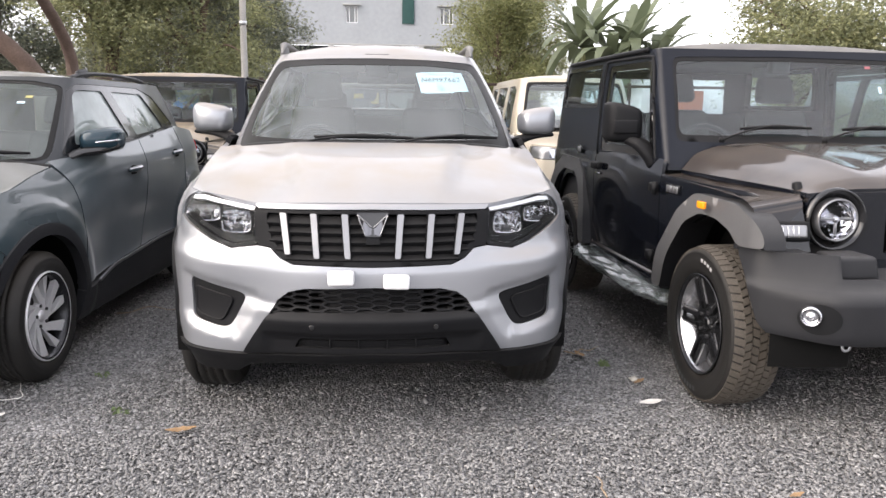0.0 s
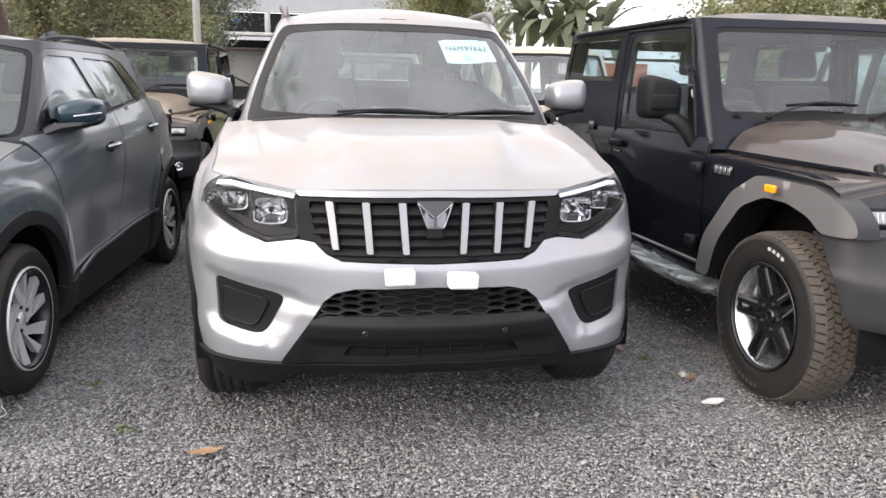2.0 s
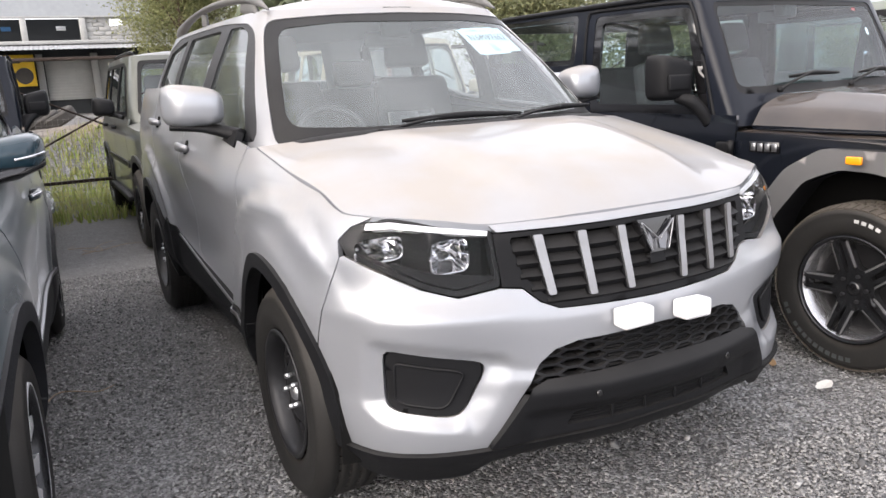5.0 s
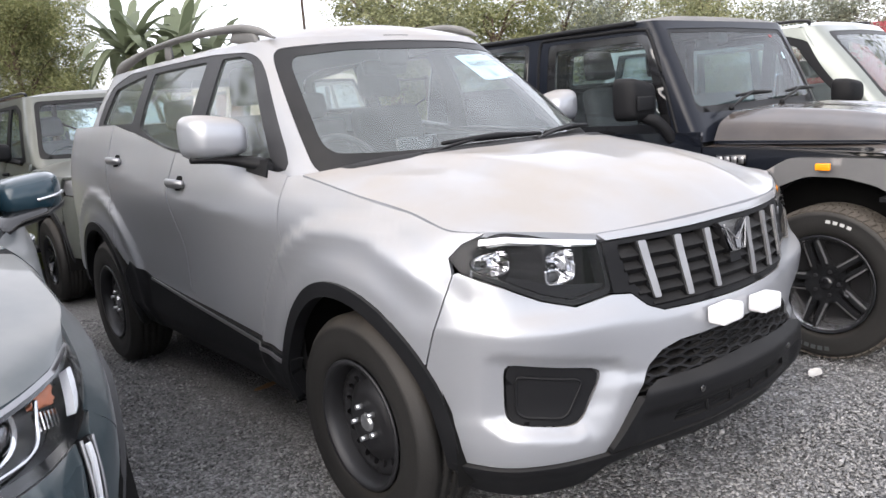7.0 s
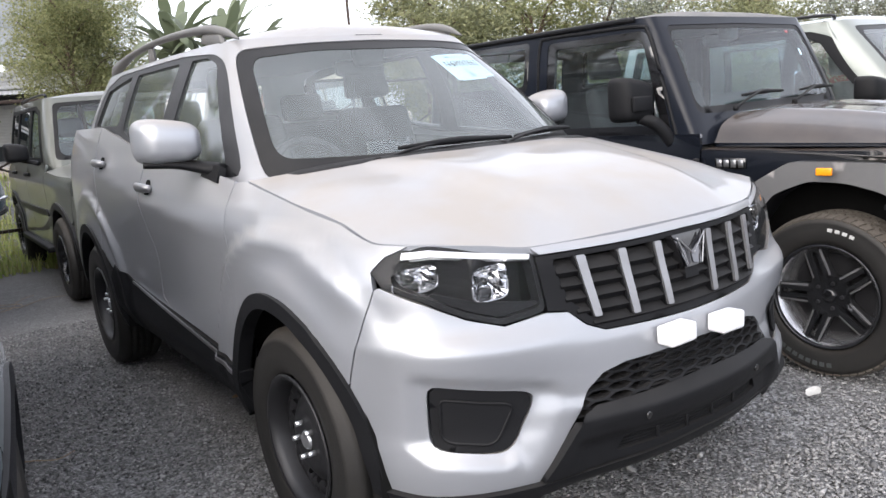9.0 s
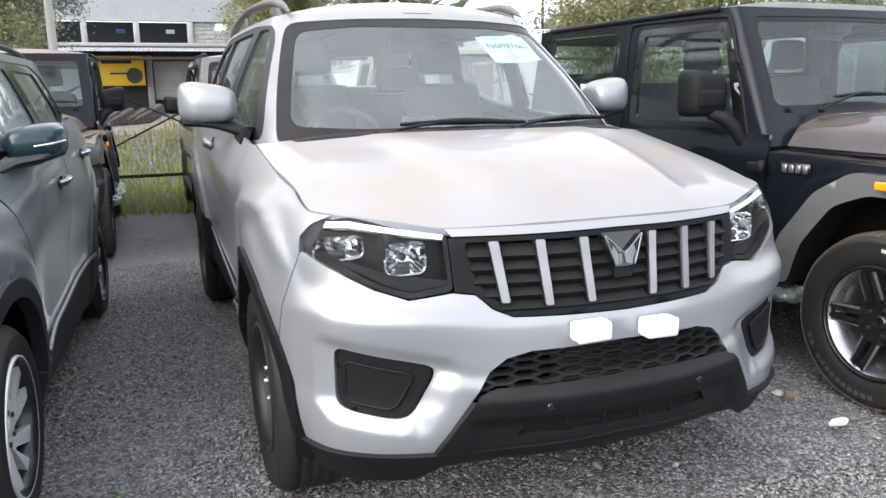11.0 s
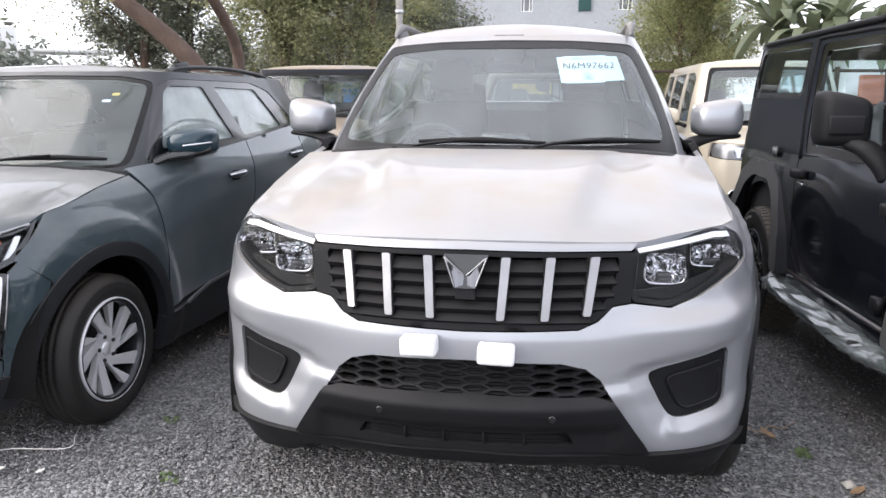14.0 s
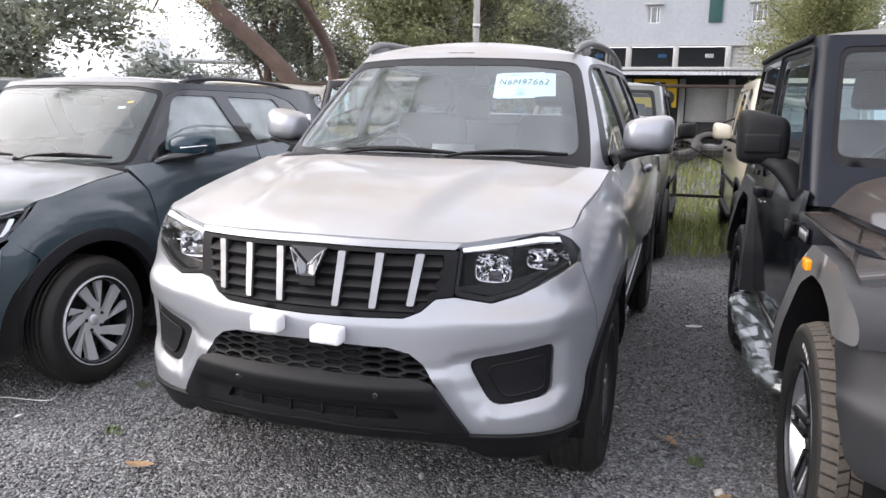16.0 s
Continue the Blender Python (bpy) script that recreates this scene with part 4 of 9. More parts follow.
    topc = [(0, y1), (0.42, y1 + 0.01), (0.58, y1 + 0.03), (0.64, y1 + 0.07), (0.665, y1 + 0.15), (0.68, 2.0), (0.69, 2.4), (0.69, 3.2), (0.68, 3.65), (0.63, 3.76), (0.45, 3.8), (0, 3.81)]
    K = Cabin(base, topc, 1.08, roof_z, 0.015)
    zt = roof_z - 0.06
    cab = {"windscreen": mirrored([(0, 1.18), (0.5, 1.18), (0.7, 1.19), (0.6, zt + 0.01), (0, zt + 0.02)]),
           "glass": mirrored([(0, 1.22), (0.5, 1.22), (0.66, 1.23), (0.57, zt - 0.02), (0, zt - 0.01)]),
           "dlos": [[(1.5, 1.17), (3.7, 1.17), (3.64, zt), (1.25 + rake + 0.22, zt), (1.2 + rake + 0.1, zt - 0.06)]],
           "windows": [[[(1.62, 1.215), (2.16, 1.215), (2.16, zt - 0.03), (1.25 + rake + 0.28, zt - 0.03), (1.22 + rake + 0.16, zt - 0.09)], [(2.26, 1.215), (3.0, 1.215), (3.0, zt - 0.03), (2.26, zt - 0.03)], [(3.08, 1.215), (3.62, 1.215), (3.57, zt - 0.03), (3.08, zt - 0.03)]]],
           "rear_window": (0.6, 1.22, 0.52, zt - 0.02), "dlo_round": 0.03}
    cabin_shell(car, K, cab, paint, CLAD if paint != CREAM_PAINT else paint, glass, glass)
    part("roof", K.roof(0.05), paint, car)
    part("headlining", K.roof(0.035, drop=0.03), LINER, car)
    for sg in (-1, 1):
        seat(car, sg * 0.36, 1.95, 0.72, SEAT_GREY, 0.48, 0.56)
        part("door_lining", sheet("door_lining", lambda u, q: H.f(u, q, -0.06), [(sg * H.uy(1.25), 0.45), (sg * H.uy(3.8), 0.45), (sg * H.uy(3.8), 1.16), (sg * H.uy(1.25), 1.12)], (), 0.15, 0), TRIM_IN, car)
    bench = part("rear_bench", box_bm(1.2, 0.45, 0.16, 0.05, 2, pose(0, 2.8, 0.75)), SEAT_GREY, car)
    part("backrest", box_bm(1.2, 0.14, 0.56, 0.05, 2, pose(0, 3.1, 1.04, -14)), SEAT_GREY, bench)
    part("dashboard", box_bm(1.35, 0.36, 0.24, 0.06, 3, pose(0, 1.5, 1.04)), TRIM_IN, car)
    steering_wheel(car, -0.36, 1.72, 1.1)
    part("cabin_floor", box_bm(1.4, 2.7, 0.06, 0, 1, pose(0, 2.5, 0.42)), DARK, car)
    part("underbody", box_bm(1.0, 3.5, 0.14, 0.02, 1, pose(0, 2.0, 0.34)), DARK, car)
    wiper(car, (-0.4, 1.22, 1.19), (-0.1, 1.27, 1.24), ((-0.3, 1.25, 1.225), (0.1, 1.25, 1.23)))
    for y in (FY, RY):
        for sg in (-1, 1):
            wheel(car, (sg * 0.755, y, HZ), sg, "alloy2", 0.36, 0.215, 0.205, 10 if y == FY else 50, detail=False)
    return car


# ---- the dark teal compact SUV ----
def compact_suv():
    car = thing("teal_compact_suv", "dusty dark teal compact SUV with black roof and silver alloys", "car", pose(-2.267, 3.64, 0, 0, 0, -2.95))
    plan = [(0, 0.03), (0.3, 0.06), (0.5, 0.13), (0.65, 0.22), (0.76, 0.36), (0.835, 0.55), (0.868, 0.85), (0.885, 1.3), (0.895, 2.0), (0.895, 2.7), (0.885, 3.25), (0.85, 3.6), (0.74, 3.86), (0.45, 3.95), (0, 3.97)]
    nose = [(0.15, -0.14), (0.25, -0.06), (0.4, 0.0), (0.6, 0.01), (0.72, 0.0), (0.8, -0.03), (0.9, -0.07), (0.98, -0.16), (1.3, -0.5)]
    wing = [(0.15, -0.1), (0.25, -0.05), (0.4, -0.01), (0.6, 0.0), (0.78, 0.006), (0.86, -0.004), (0.94, -0.03), (1.0, -0.056), (1.05, -0.09), (1.12, -0.16), (1.3, -0.4)]
    door = [(0.15, -0.1), (0.25, -0.06), (0.36, -0.045), (0.5, -0.04), (0.66, -0.034), (0.8, -0.012), (0.93, 0.0), (1.0, -0.003), (1.1, -0.02), (1.16, -0.04), (1.22, -0.065), (1.3, -0.1)]
    haunch = [(0.15, -0.1), (0.25, -0.05), (0.4, -0.01), (0.65, 0.0), (0.85, 0.006), (1.0, 0.0), (1.1, -0.014), (1.2, -0.045), (1.3, -0.085)]

    def swell(x, y, z):
        """Raised bands over the wheel arches and a shoulder line along the doors."""
        out = 0
        for cy in (0.85, 3.43):
            rr = np.hypot(y - cy, z - 0.351)
            k = np.clip((0.62 - rr) / 0.07, 0, 1)
            out = out + 0.014 * k * k * (3 - 2 * k) * np.clip((y - 0.4) / 0.1, 0, 1)
        fold = 0.007 / (1 + np.exp(-(z - 0.99 - 0.035 * (y - 1.7)) * 90)) * np.clip((1.14 - z) / 0.1, 0, 1) * np.clip((y - 1.25) / 0.2, 0, 1)
        return out + fold

    H = Hull(plan, [(("x", 0.0), nose), (("x", 0.62), nose), (("y", 0.75), wing), (("y", 1.15), wing), (("y", 1.7), door), (("y", 2.4), door), (("y", 3.2), haunch), (("r", 0.3), haunch)], 0.15, 1.3, swell)
    FY, RY, HZ = 0.85, 3.43, 0.336
    X, Y = (lambda x, z: (H.ux(x), z)), (lambda y, z: (H.uy(y), z))
    neg = lambda lo: [(-u, z) for u, z in lo[::-1]]
    spec = {"half": 0.885, "arches": [(FY, HZ + 0.015, 0.45), (RY, HZ + 0.015, 0.45)], "panels": [
        ("front_wing", [(0.418, 0.82), (0.535, 0.722), (0.6, 0.6), (1.29, 0.4), (1.3, 0.7), (1.27, 0.97), (1.2, 1.075), (0.95, 1.045), (0.7, 0.997), (0.61, 0.982), (0.592, 0.974)]),
        ("front_door", [(1.305, 0.4), (2.2, 0.47), (2.29, 0.7), (2.3, 1.0), (2.3, 1.19), (1.215, 1.105), (1.28, 0.97), (1.31, 0.7)]),
        ("rear_door", [(2.21, 0.47), (2.9, 0.5), (3.1, 0.8), (3.15, 1.0), (3.1, 1.26), (2.31, 1.19), (2.31, 1.0), (2.3, 0.7)]),
        ("rear_quarter", [(3.11, 0.8), (3.4, 0.5), (3.75, 0.5), (3.86, 0.75), (3.86, 1.2), (3.11, 1.27), (3.16, 1.0)])]}
    panels = car_sides(car, H, spec, TEAL_PAINT)
    for _, name_, o in panels:
        if "wing" not in name_:
            o.data.materials[0] = TEAL_DUST_SHEEN
    for sg in (-1, 1):
        sd = lambda p: [(sg * H.uy(y), z) for y, z in p]
        for cy in (FY, RY):
            part("arch_cladding", sheet("arch_cladding", lambda u, q: H.f(u, q, 0.014), sd(ring(cy, HZ + 0.015, 0.405, 0.468, -12, 190)), (), 0.03, 0.05), CLAD_GREY, car)
        sill = cut_circle(cut_circle([(1.1, 0.2), (3.1, 0.2), (3.1, 0.5), (2.4, 0.475), (1.75, 0.435), (1.5, 0.38), (1.2, 0.375)], FY, HZ + 0.015, 0.4, short=True), RY, HZ + 0.015, 0.4, short=True)
        s_ = part("sill_cladding", sheet("sill_cladding", lambda u, q: H.f(u, q, 0.012), sd(sill), (), 0.04, 0.05), CLAD_GREY, car)
        part("sill_strip", sheet("sill_strip", lambda u, q: H.f(u, q, 0.02), sd([(1.5, 0.375), (1.75, 0.425), (2.4, 0.462), (2.95, 0.485), (2.95, 0.5), (2.4, 0.477), (1.74, 0.44), (1.5, 0.392)]), (), 0.05, 0.012), SATIN, s_)
        part("tail_corner", sheet("tail_corner", H.f, [(sg * u, z) for u, z in ((H.uy(3.76), 0.35), (H.u[-1], 0.35), (H.u[-1], 1.2), (H.uy(3.865), 1.2), (H.uy(3.865), 0.75))], (), 0.06, 0.03), TEAL_PAINT, car)
        part("tail_lamp", sheet("tail_lamp", lambda u, q: H.f(u, q, 0.006), [(sg * u, z) for u, z in ((H.uy(3.7), 1.06), (H.uy(3.9), 1.04), (H.uy(3.9), 1.16), (H.uy(3.72), 1.14))], (), 0.04, 0.02), RED_PLASTIC, car)
        for y, z, d in ((2.06, 1.005, "front_door"), (2.96, 1.07, "rear_door")):
            dr = next(o for s2, n_, o in panels if s2 == sg and n_ == d)
            # flat dark patch paints the shade of the hollow behind the handle
            part("recess_shade", sheet("recess_shade", lambda u, q: H.f(u, q, 0.002), soften(sd([(y - 0.06, z - 0.032), (y + 0.05, z - 0.032), (y + 0.05, z + 0.026), (y - 0.06, z + 0.026)]), 0.025), (), 0.03, 0), DARK, dr)
            p = [tuple(H.f(sg * H.uy(y + dy), z + dz, o)) for dy, dz, o in ((-0.1, 0.0, 0.006), (-0.05, 0.006, 0.032), (0.04, 0.008, 0.034), (0.1, 0.004, 0.008))]
            h = part("door_handle", tube("door_handle", p, 0.012, [0.014, 0.019, 0.019, 0.014], 12), TEAL_PAINT, dr)
            part("handle_strip", tube("handle_strip", [tuple(np.array(q_) + (sg * 0.008, 0, 0.006)) for q_ in p], 0.007, 0.006, 8), CHROME, h)
        # mirror
        mi = part("door_mirror", mirror_mesh(sg, (0.885, 1.59, 1.212), (0.225, 0.21, 0.14), 0.62), TEAL_CLEAN, car)
        part("mirror_base", tube("mirror_base", [(sg * 0.76, 1.42, 1.115), (sg * 0.8, 1.48, 1.14), (sg * 0.87, 1.55, 1.155), (sg * 0.965, 1.63, 1.18)], [0.04, 0.06, 0.085, 0.05], [0.02, 0.026, 0.034, 0.03], 12), GLOSS_BLACK, mi)
        part("indicator_strip", tube("indicator_strip", [(sg * 0.9, 1.488, 1.2), (sg * 0.96, 1.52, 1.208), (sg * 0.996, 1.6, 1.213)], 0.008, 0.006, 8), CHROME, mi)
        part("mirror_glass", box_bm(0.17, 0.005, 0.09, 0.004, 1, pose(sg * 0.885, 1.705, 1.2)), CHROME, mi)
        rail = part("roof_rail", tube("roof_rail", [(sg * 0.635, 1.82, 1.578), (sg * 0.645, 1.98, 1.606), (sg * 0.655, 2.4, 1.618), (sg * 0.645, 2.9, 1.6), (sg * 0.62, 3.2, 1.562)], 0.02, 0.013, 10), CLAD_GREY, car)
        part("rail_foot", box_bm(0.04, 0.2, 0.06, 0.015, 2, pose(sg * 0.64, 1.96, 1.605, 10), (0.7, 0.6)), CLAD_GREY, rail)
        # lamps and front corner
        lens = [(0.36, 0.75), (0.6, 0.764), (0.74, 0.771), (0.86, 0.784), (0.945, 0.817), (1.092, 0.972), (1.05, 0.945), (0.965, 0.924), (0.815, 0.91), (0.7, 0.902), (0.36, 0.872)]
        mir = (lambda lo: lo) if sg > 0 else neg
        lamp = part("headlamp", sheet("headlamp", lambda u, q: H.f(u, q, -0.07), mir(lens), (), 0.04, 0), LAMP_GREY, car)
        g = part("lens", sheet("lens", H.f, mir(lens), (), 0.04, 0.0, 0.002), LENS, lamp)
        g.visible_shadow = False
        inner = [(0.39, 0.775), (0.6, 0.788), (0.74, 0.793), (0.85, 0.803), (0.925, 0.832), (1.045, 0.938), (0.96, 0.914), (0.815, 0.899), (0.7, 0.891), (0.39, 0.862)]
        part("lamp_rim", sheet("lamp_rim", H.f, mir(lens), [mir(inner)], 0.03, 0.06, -0.003), GLOSS_BLACK, lamp)
        for k, (u_, z_) in enumerate(((0.69, 0.85), (0.5, 0.83))):
            q = H.f(sg * u_, z_, -0.05)
            pr = part("projector", lathe("projector", [(0.0, 0.03), (0.018, 0.027), (0.03, 0.018), (0.036, 0.004), (0.037, 0.0), (0.046, 0.004), (0.05, -0.01)], 28), DARK_CHROME, lamp)
            pr.matrix_basis = pose(q[0], q[1], q[2], 0, 0, -90 + sg * (40 if k == 0 else 22))
            part("projector_ring", lathe("projector_ring", [(0.05, -0.012), (0.056, 0.006), (0.06, 0.004), (0.062, -0.014)], 28), CHROME, pr)
        part("turn_lamp", sheet("turn_lamp", lambda u, q: H.f(u, q, -0.03 - 0.006 * np.abs(np.sin(np.asarray(u) * 260))), mir(soften([(0.82, 0.868), (0.9, 0.853), (0.925, 0.892), (0.835, 0.886)], 0.012)), (), 0.008, 0.012), TURN_RED, lamp)
        for k in range(6):
            u_ = 0.795 + 0.0135 * k
            part("lamp_fin", sheet("lamp_fin", lambda u, q: H.f(u, q, -0.024), mir([(u_, 0.828 - 0.002 * k), (u_ + 0.006, 0.828 - 0.002 * k), (u_ + 0.018, 0.864 - 0.003 * k), (u_ + 0.012, 0.864 - 0.003 * k)]), (), 0.03, 0.01), CHROME, lamp)
        part("running_light", sheet("running_light", lambda u, q: H.f(u, q, -0.006), mir(soften([(0.893, 0.806), (0.914, 0.803), (0.99, 0.905), (0.965, 0.906)], 0.006)), (), 0.03, 0.02), WHITE_GUIDE, lamp, "white upright light guide")
        guide = [tuple(H.f(sg * u_, z_, -0.014)) for u_, z_ in ((0.815, 0.889), (0.785, 0.855), (0.765, 0.826), (0.735, 0.809), (0.68, 0.801), (0.56, 0.794), (0.42, 0.784))]
        part("light_guide", tube("light_guide", guide, 0.005, 0.005, 8), CHROME, lamp)
        trim = [(0.36, 0.873), (0.7, 0.9), (0.9, 0.915), (1.04, 0.942), (1.04, 0.95), (0.9, 0.925), (0.7, 0.909), (0.36, 0.884)]
        part("lamp_trim", sheet("lamp_trim", lambda u, q: H.f(u, q, 0.003), mir(trim), (), 0.03, 0.012), SATIN, lamp)
        # upright corner strip in its dark housing
        drl = part("corner_lamp", sheet("corner_lamp", lambda u, q: H.f(u, q, 0.002), mir(soften([(0.808, 0.565), (0.868, 0.56), (0.905, 0.775), (0.85, 0.782)], 0.012)), (), 0.03, 0.03), GLOSS_BLACK, car)
        part("corner_strip", sheet("corner_strip", lambda u, q: H.f(u, q, 0.008), mir(soften([(0.832, 0.6), (0.85, 0.598), (0.882, 0.766), (0.864, 0.768)], 0.006)), (), 0.03, 0.012), WHITE_GUIDE, drl, "white upright light guide")
        for a, b in (((0.81, 0.57), (0.852, 0.78)), ((0.867, 0.565), (0.903, 0.772))):
            p = [tuple(H.f(sg * (a[0] + (b[0] - a[0]) * t), a[1] + (b[1] - a[1]) * t, 0.006)) for t in (0, 0.5, 1)]
            part("strip_edge", tube("strip_edge", p, 0.004, 0.004, 8), SATIN, drl)
        corner = [(0.852, 0.375), Y(0.36, 0.378), Y(0.44, 0.39), Y(0.424, 0.5), Y(0.474, 0.6), Y(0.51, 0.655), Y(0.533, 0.716), (0.95, 0.81), (0.91, 0.778), (0.872, 0.56), (0.855, 0.44)]
        part("bumper_corner", sheet("bumper_corner", H.f, mir(corner), (), 0.03, 0.03), TEAL_PAINT, car)
    mid = [(0.0, 0.59), (0.78, 0.587), (0.806, 0.6), (0.846, 0.778), (0.74, 0.766), (0.36, 0.744), (0.0, 0.744)]
    part("front_bumper", sheet("front_bumper", lambda u, q: H.f(u, q, -0.004), mid + neg(mid)[1:-1], (), 0.04, 0.03), TEAL_PAINT, car)
    box = [(0.0, 0.452), (0.845, 0.446), (0.862, 0.552), (0.8, 0.562), (0.776, 0.58), (0.0, 0.584)]
    vent = part("lower_grille", sheet("lower_grille", lambda u, q: H.f(u, q, -0.008), box + neg(box)[1:-1], (), 0.04, 0.03), GLOSS_BLACK, car)
    for z0_, z1_ in ((0.452, 0.462), (0.57, 0.576)):
        bar = [(0.0, z0_), (0.76 if z0_ > 0.5 else 0.83, z0_), (0.77 if z0_ > 0.5 else 0.835, z1_), (0.0, z1_)]
        part("grille_trim", sheet("grille_trim", lambda u, q: H.f(u, q, 0.004), bar + neg(bar)[1:-1], (), 0.05, 0.012), SATIN, vent)
    band = [(0.0, 0.366), (0.7, 0.368), (0.848, 0.375), (0.85, 0.438), (0.0, 0.444)]
    part("bumper_band", sheet("bumper_band", lambda u, q: H.f(u, q, -0.002), band + neg(band)[1:-1], (), 0.05, 0.03), TEAL_PAINT, car)
    low = [X(0.0, 0.2), X(0.7, 0.21), Y(0.4, 0.225), Y(0.452, 0.386), Y(0.36, 0.373), X(0.7, 0.362), X(0.0, 0.36)]
    part("apron", sheet("apron", lambda u, q: H.f(u, q, 0.005), low + neg(low)[1:-1], (), 0.05, 0.05), CLAD_GREY, car)
    gr = [X(0.0, 0.755), X(0.35, 0.765), X(0.35, 0.868), X(0.0, 0.88)]
    gp = part("grille", sheet("grille", H.f, gr + neg(gr)[1:-1], (), 0.05, 0.03), GLOSS_BLACK, car)
    for z in (0.79, 0.82, 0.85):
        part("grille_bar", sheet("grille_bar", lambda u, q: H.f(u, q, 0.01), [X(-0.33, z - 0.006), X(0.33, z - 0.006), X(0.33, z + 0.006), X(-0.33, z + 0.006)], (), 0.05, 0.01), SATIN, gp)
    # bonnet
    E_pts = [H.f(1.048, 0.952)] + [H.f(H.uy(y), z) for y, z in ((0.592, 0.979), (0.7, 1.0), (0.95, 1.048), (1.18, 1.078))]
    f0, f4 = H.f(0.0, 0.885), H.f(H.ux(0.4), 0.885)
    F = curve3([f0, f4, H.f(0.7, 0.912), H.f(0.85, 0.921), H.f(0.965, 0.933), E_pts[0]])
    E = curve3(E_pts)
    R = curve3([(0, 1.08, 1.125), (0.4, 1.1, 1.12), (0.62, 1.14, 1.105), tuple(E_pts[-1])])
    C = curve3([tuple(f0), (0, f0[1] + 0.06, 0.93), (0, 0.4, 0.99), (0, 0.75, 1.07), (0, 1.08, 1.125)])
    bonnet("bonnet", coons(E, F, R, C), TEAL_PAINT, car)
    part("engine_bay", box_bm(1.2, 0.7, 0.3, 0, 1, pose(0, 0.72, 0.72)), DARK, car)
    part("scuttle", tube("scuttle", [(-0.75, 1.24, 1.06), (-0.5, 1.13, 1.09), (0, 1.09, 1.095), (0.5, 1.13, 1.09), (0.75, 1.24, 1.06)], 0.06, 0.03, 10), CLAD, car)
    base = [(0, 1.02), (0.4, 1.06), (0.62, 1.14), (0.735, 1.24), (0.79, 1.38), (0.825, 1.7), (0.845, 2.3), (0.835, 2.9), (0.8, 3.4), (0.72, 3.72), (0.52, 3.83), (0, 3.86)]
    topc = [(0, 1.62), (0.38, 1.635), (0.56, 1.66), (0.65, 1.7), (0.685, 1.77), (0.705, 1.95), (0.71, 2.4), (0.7, 2.85), (0.665, 3.2), (0.59, 3.4), (0.44, 3.47), (0, 3.5)]
    K = Cabin(base, topc, 1.045, 1.575, 0.02)
    cab = {"windscreen": mirrored([(0, 1.1), (0.5, 1.1), (0.72, 1.11), (0.66, 1.52), (0.5, 1.55), (0, 1.555)]),
           "glass_round": 0.045, "glass": mirrored([(0, 1.116), (0.5, 1.116), (0.695, 1.126), (0.64, 1.51), (0.48, 1.536), (0, 1.541)]),
           "dlos": [[(1.36, 1.125), (2.3, 1.185), (3.05, 1.235), (3.24, 1.28), (2.9, 1.49), (2.65, 1.54), (1.75, 1.54), (1.64, 1.5)]],
           "windows": [[[(1.5, 1.185), (2.22, 1.215), (2.02, 1.505), (1.72, 1.505), (1.66, 1.475)], [(2.36, 1.22), (2.96, 1.262), (2.9, 1.32), (2.68, 1.5), (2.15, 1.505)]]],
           "rear_window": (0.55, 1.2, 0.45, 1.5), "dlo_round": 0.04}
    dark_roof = mk("dusty_black_roof_paint", (0.014, 0.015, 0.017), 0.25, 0.2, 0.1, 4, 500, 0, 1.0, dust=0.5, dust_col=(0.3, 0.28, 0.24))
    cabin_shell(car, K, cab, SLATE, GLOSS_BLACK, DUST_SKY_SIDE, DUSTY_GLASS)
    for x, z, w, h, mt in ((0.5, 1.452, 0.036, 0.014, YELLOW_TAG), (0.47, 1.42, 0.04, 0.012, PAPER)):
        part("sticker", sheet("sticker", K.f, K.front([(x, z), (x + w, z), (x + w, z + h), (x, z + h)]), (), 0.05, 0, -0.004), mt, car)
    part("roof", K.roof(0.045), dark_roof, car)
    part("headlining", K.roof(0.03, drop=0.025), LINER, car)
    for sg in (-1, 1):
        seat(car, sg * 0.36, 1.9, 0.6, SEAT_GREY, 0.48, 0.58)
        part("door_lining", sheet("door_lining", lambda u, q: H.f(u, q, -0.06), [(sg * H.uy(1.3), 0.4), (sg * H.uy(3.6), 0.4), (sg * H.uy(3.6), 1.2), (sg * H.uy(1.3), 1.08)], (), 0.12, 0), TRIM_IN, car)
    bench = part("rear_bench", box_bm(1.2, 0.45, 0.16, 0.05, 2, pose(0, 2.7, 0.65)), SEAT_GREY, car)
    part("backrest", box_bm(1.2, 0.14, 0.56, 0.05, 2, pose(0, 3.0, 0.94, -14)), SEAT_GREY, bench)
    part("dashboard", box_bm(1.4, 0.5, 0.24, 0.08, 3, pose(0, 1.4, 0.96, 8)), TRIM_IN, car)
    steering_wheel(car, -0.36, 1.62, 1.0)
    part("cabin_mirror", box_bm(0.22, 0.03, 0.06, 0.015, 2, pose(0, 1.72, 1.46)), TRIM_IN, car)
    part("cabin_floor", box_bm(1.45, 2.7, 0.06, 0, 1, pose(0, 2.4, 0.32)), DARK, car)
    part("underbody", box_bm(1.0, 3.5, 0.14, 0.02, 1, pose(0, 2.0, 0.26)), DARK, car)
    wiper(car, (0.1, 1.07, 1.125), (0.42, 1.13, 1.16), ((0.2, 1.1, 1.15), (0.66, 1.21, 1.15)))
    wiper(car, (-0.45, 1.07, 1.12), (-0.2, 1.1, 1.155), ((-0.4, 1.1, 1.15), (0.08, 1.07, 1.15)))
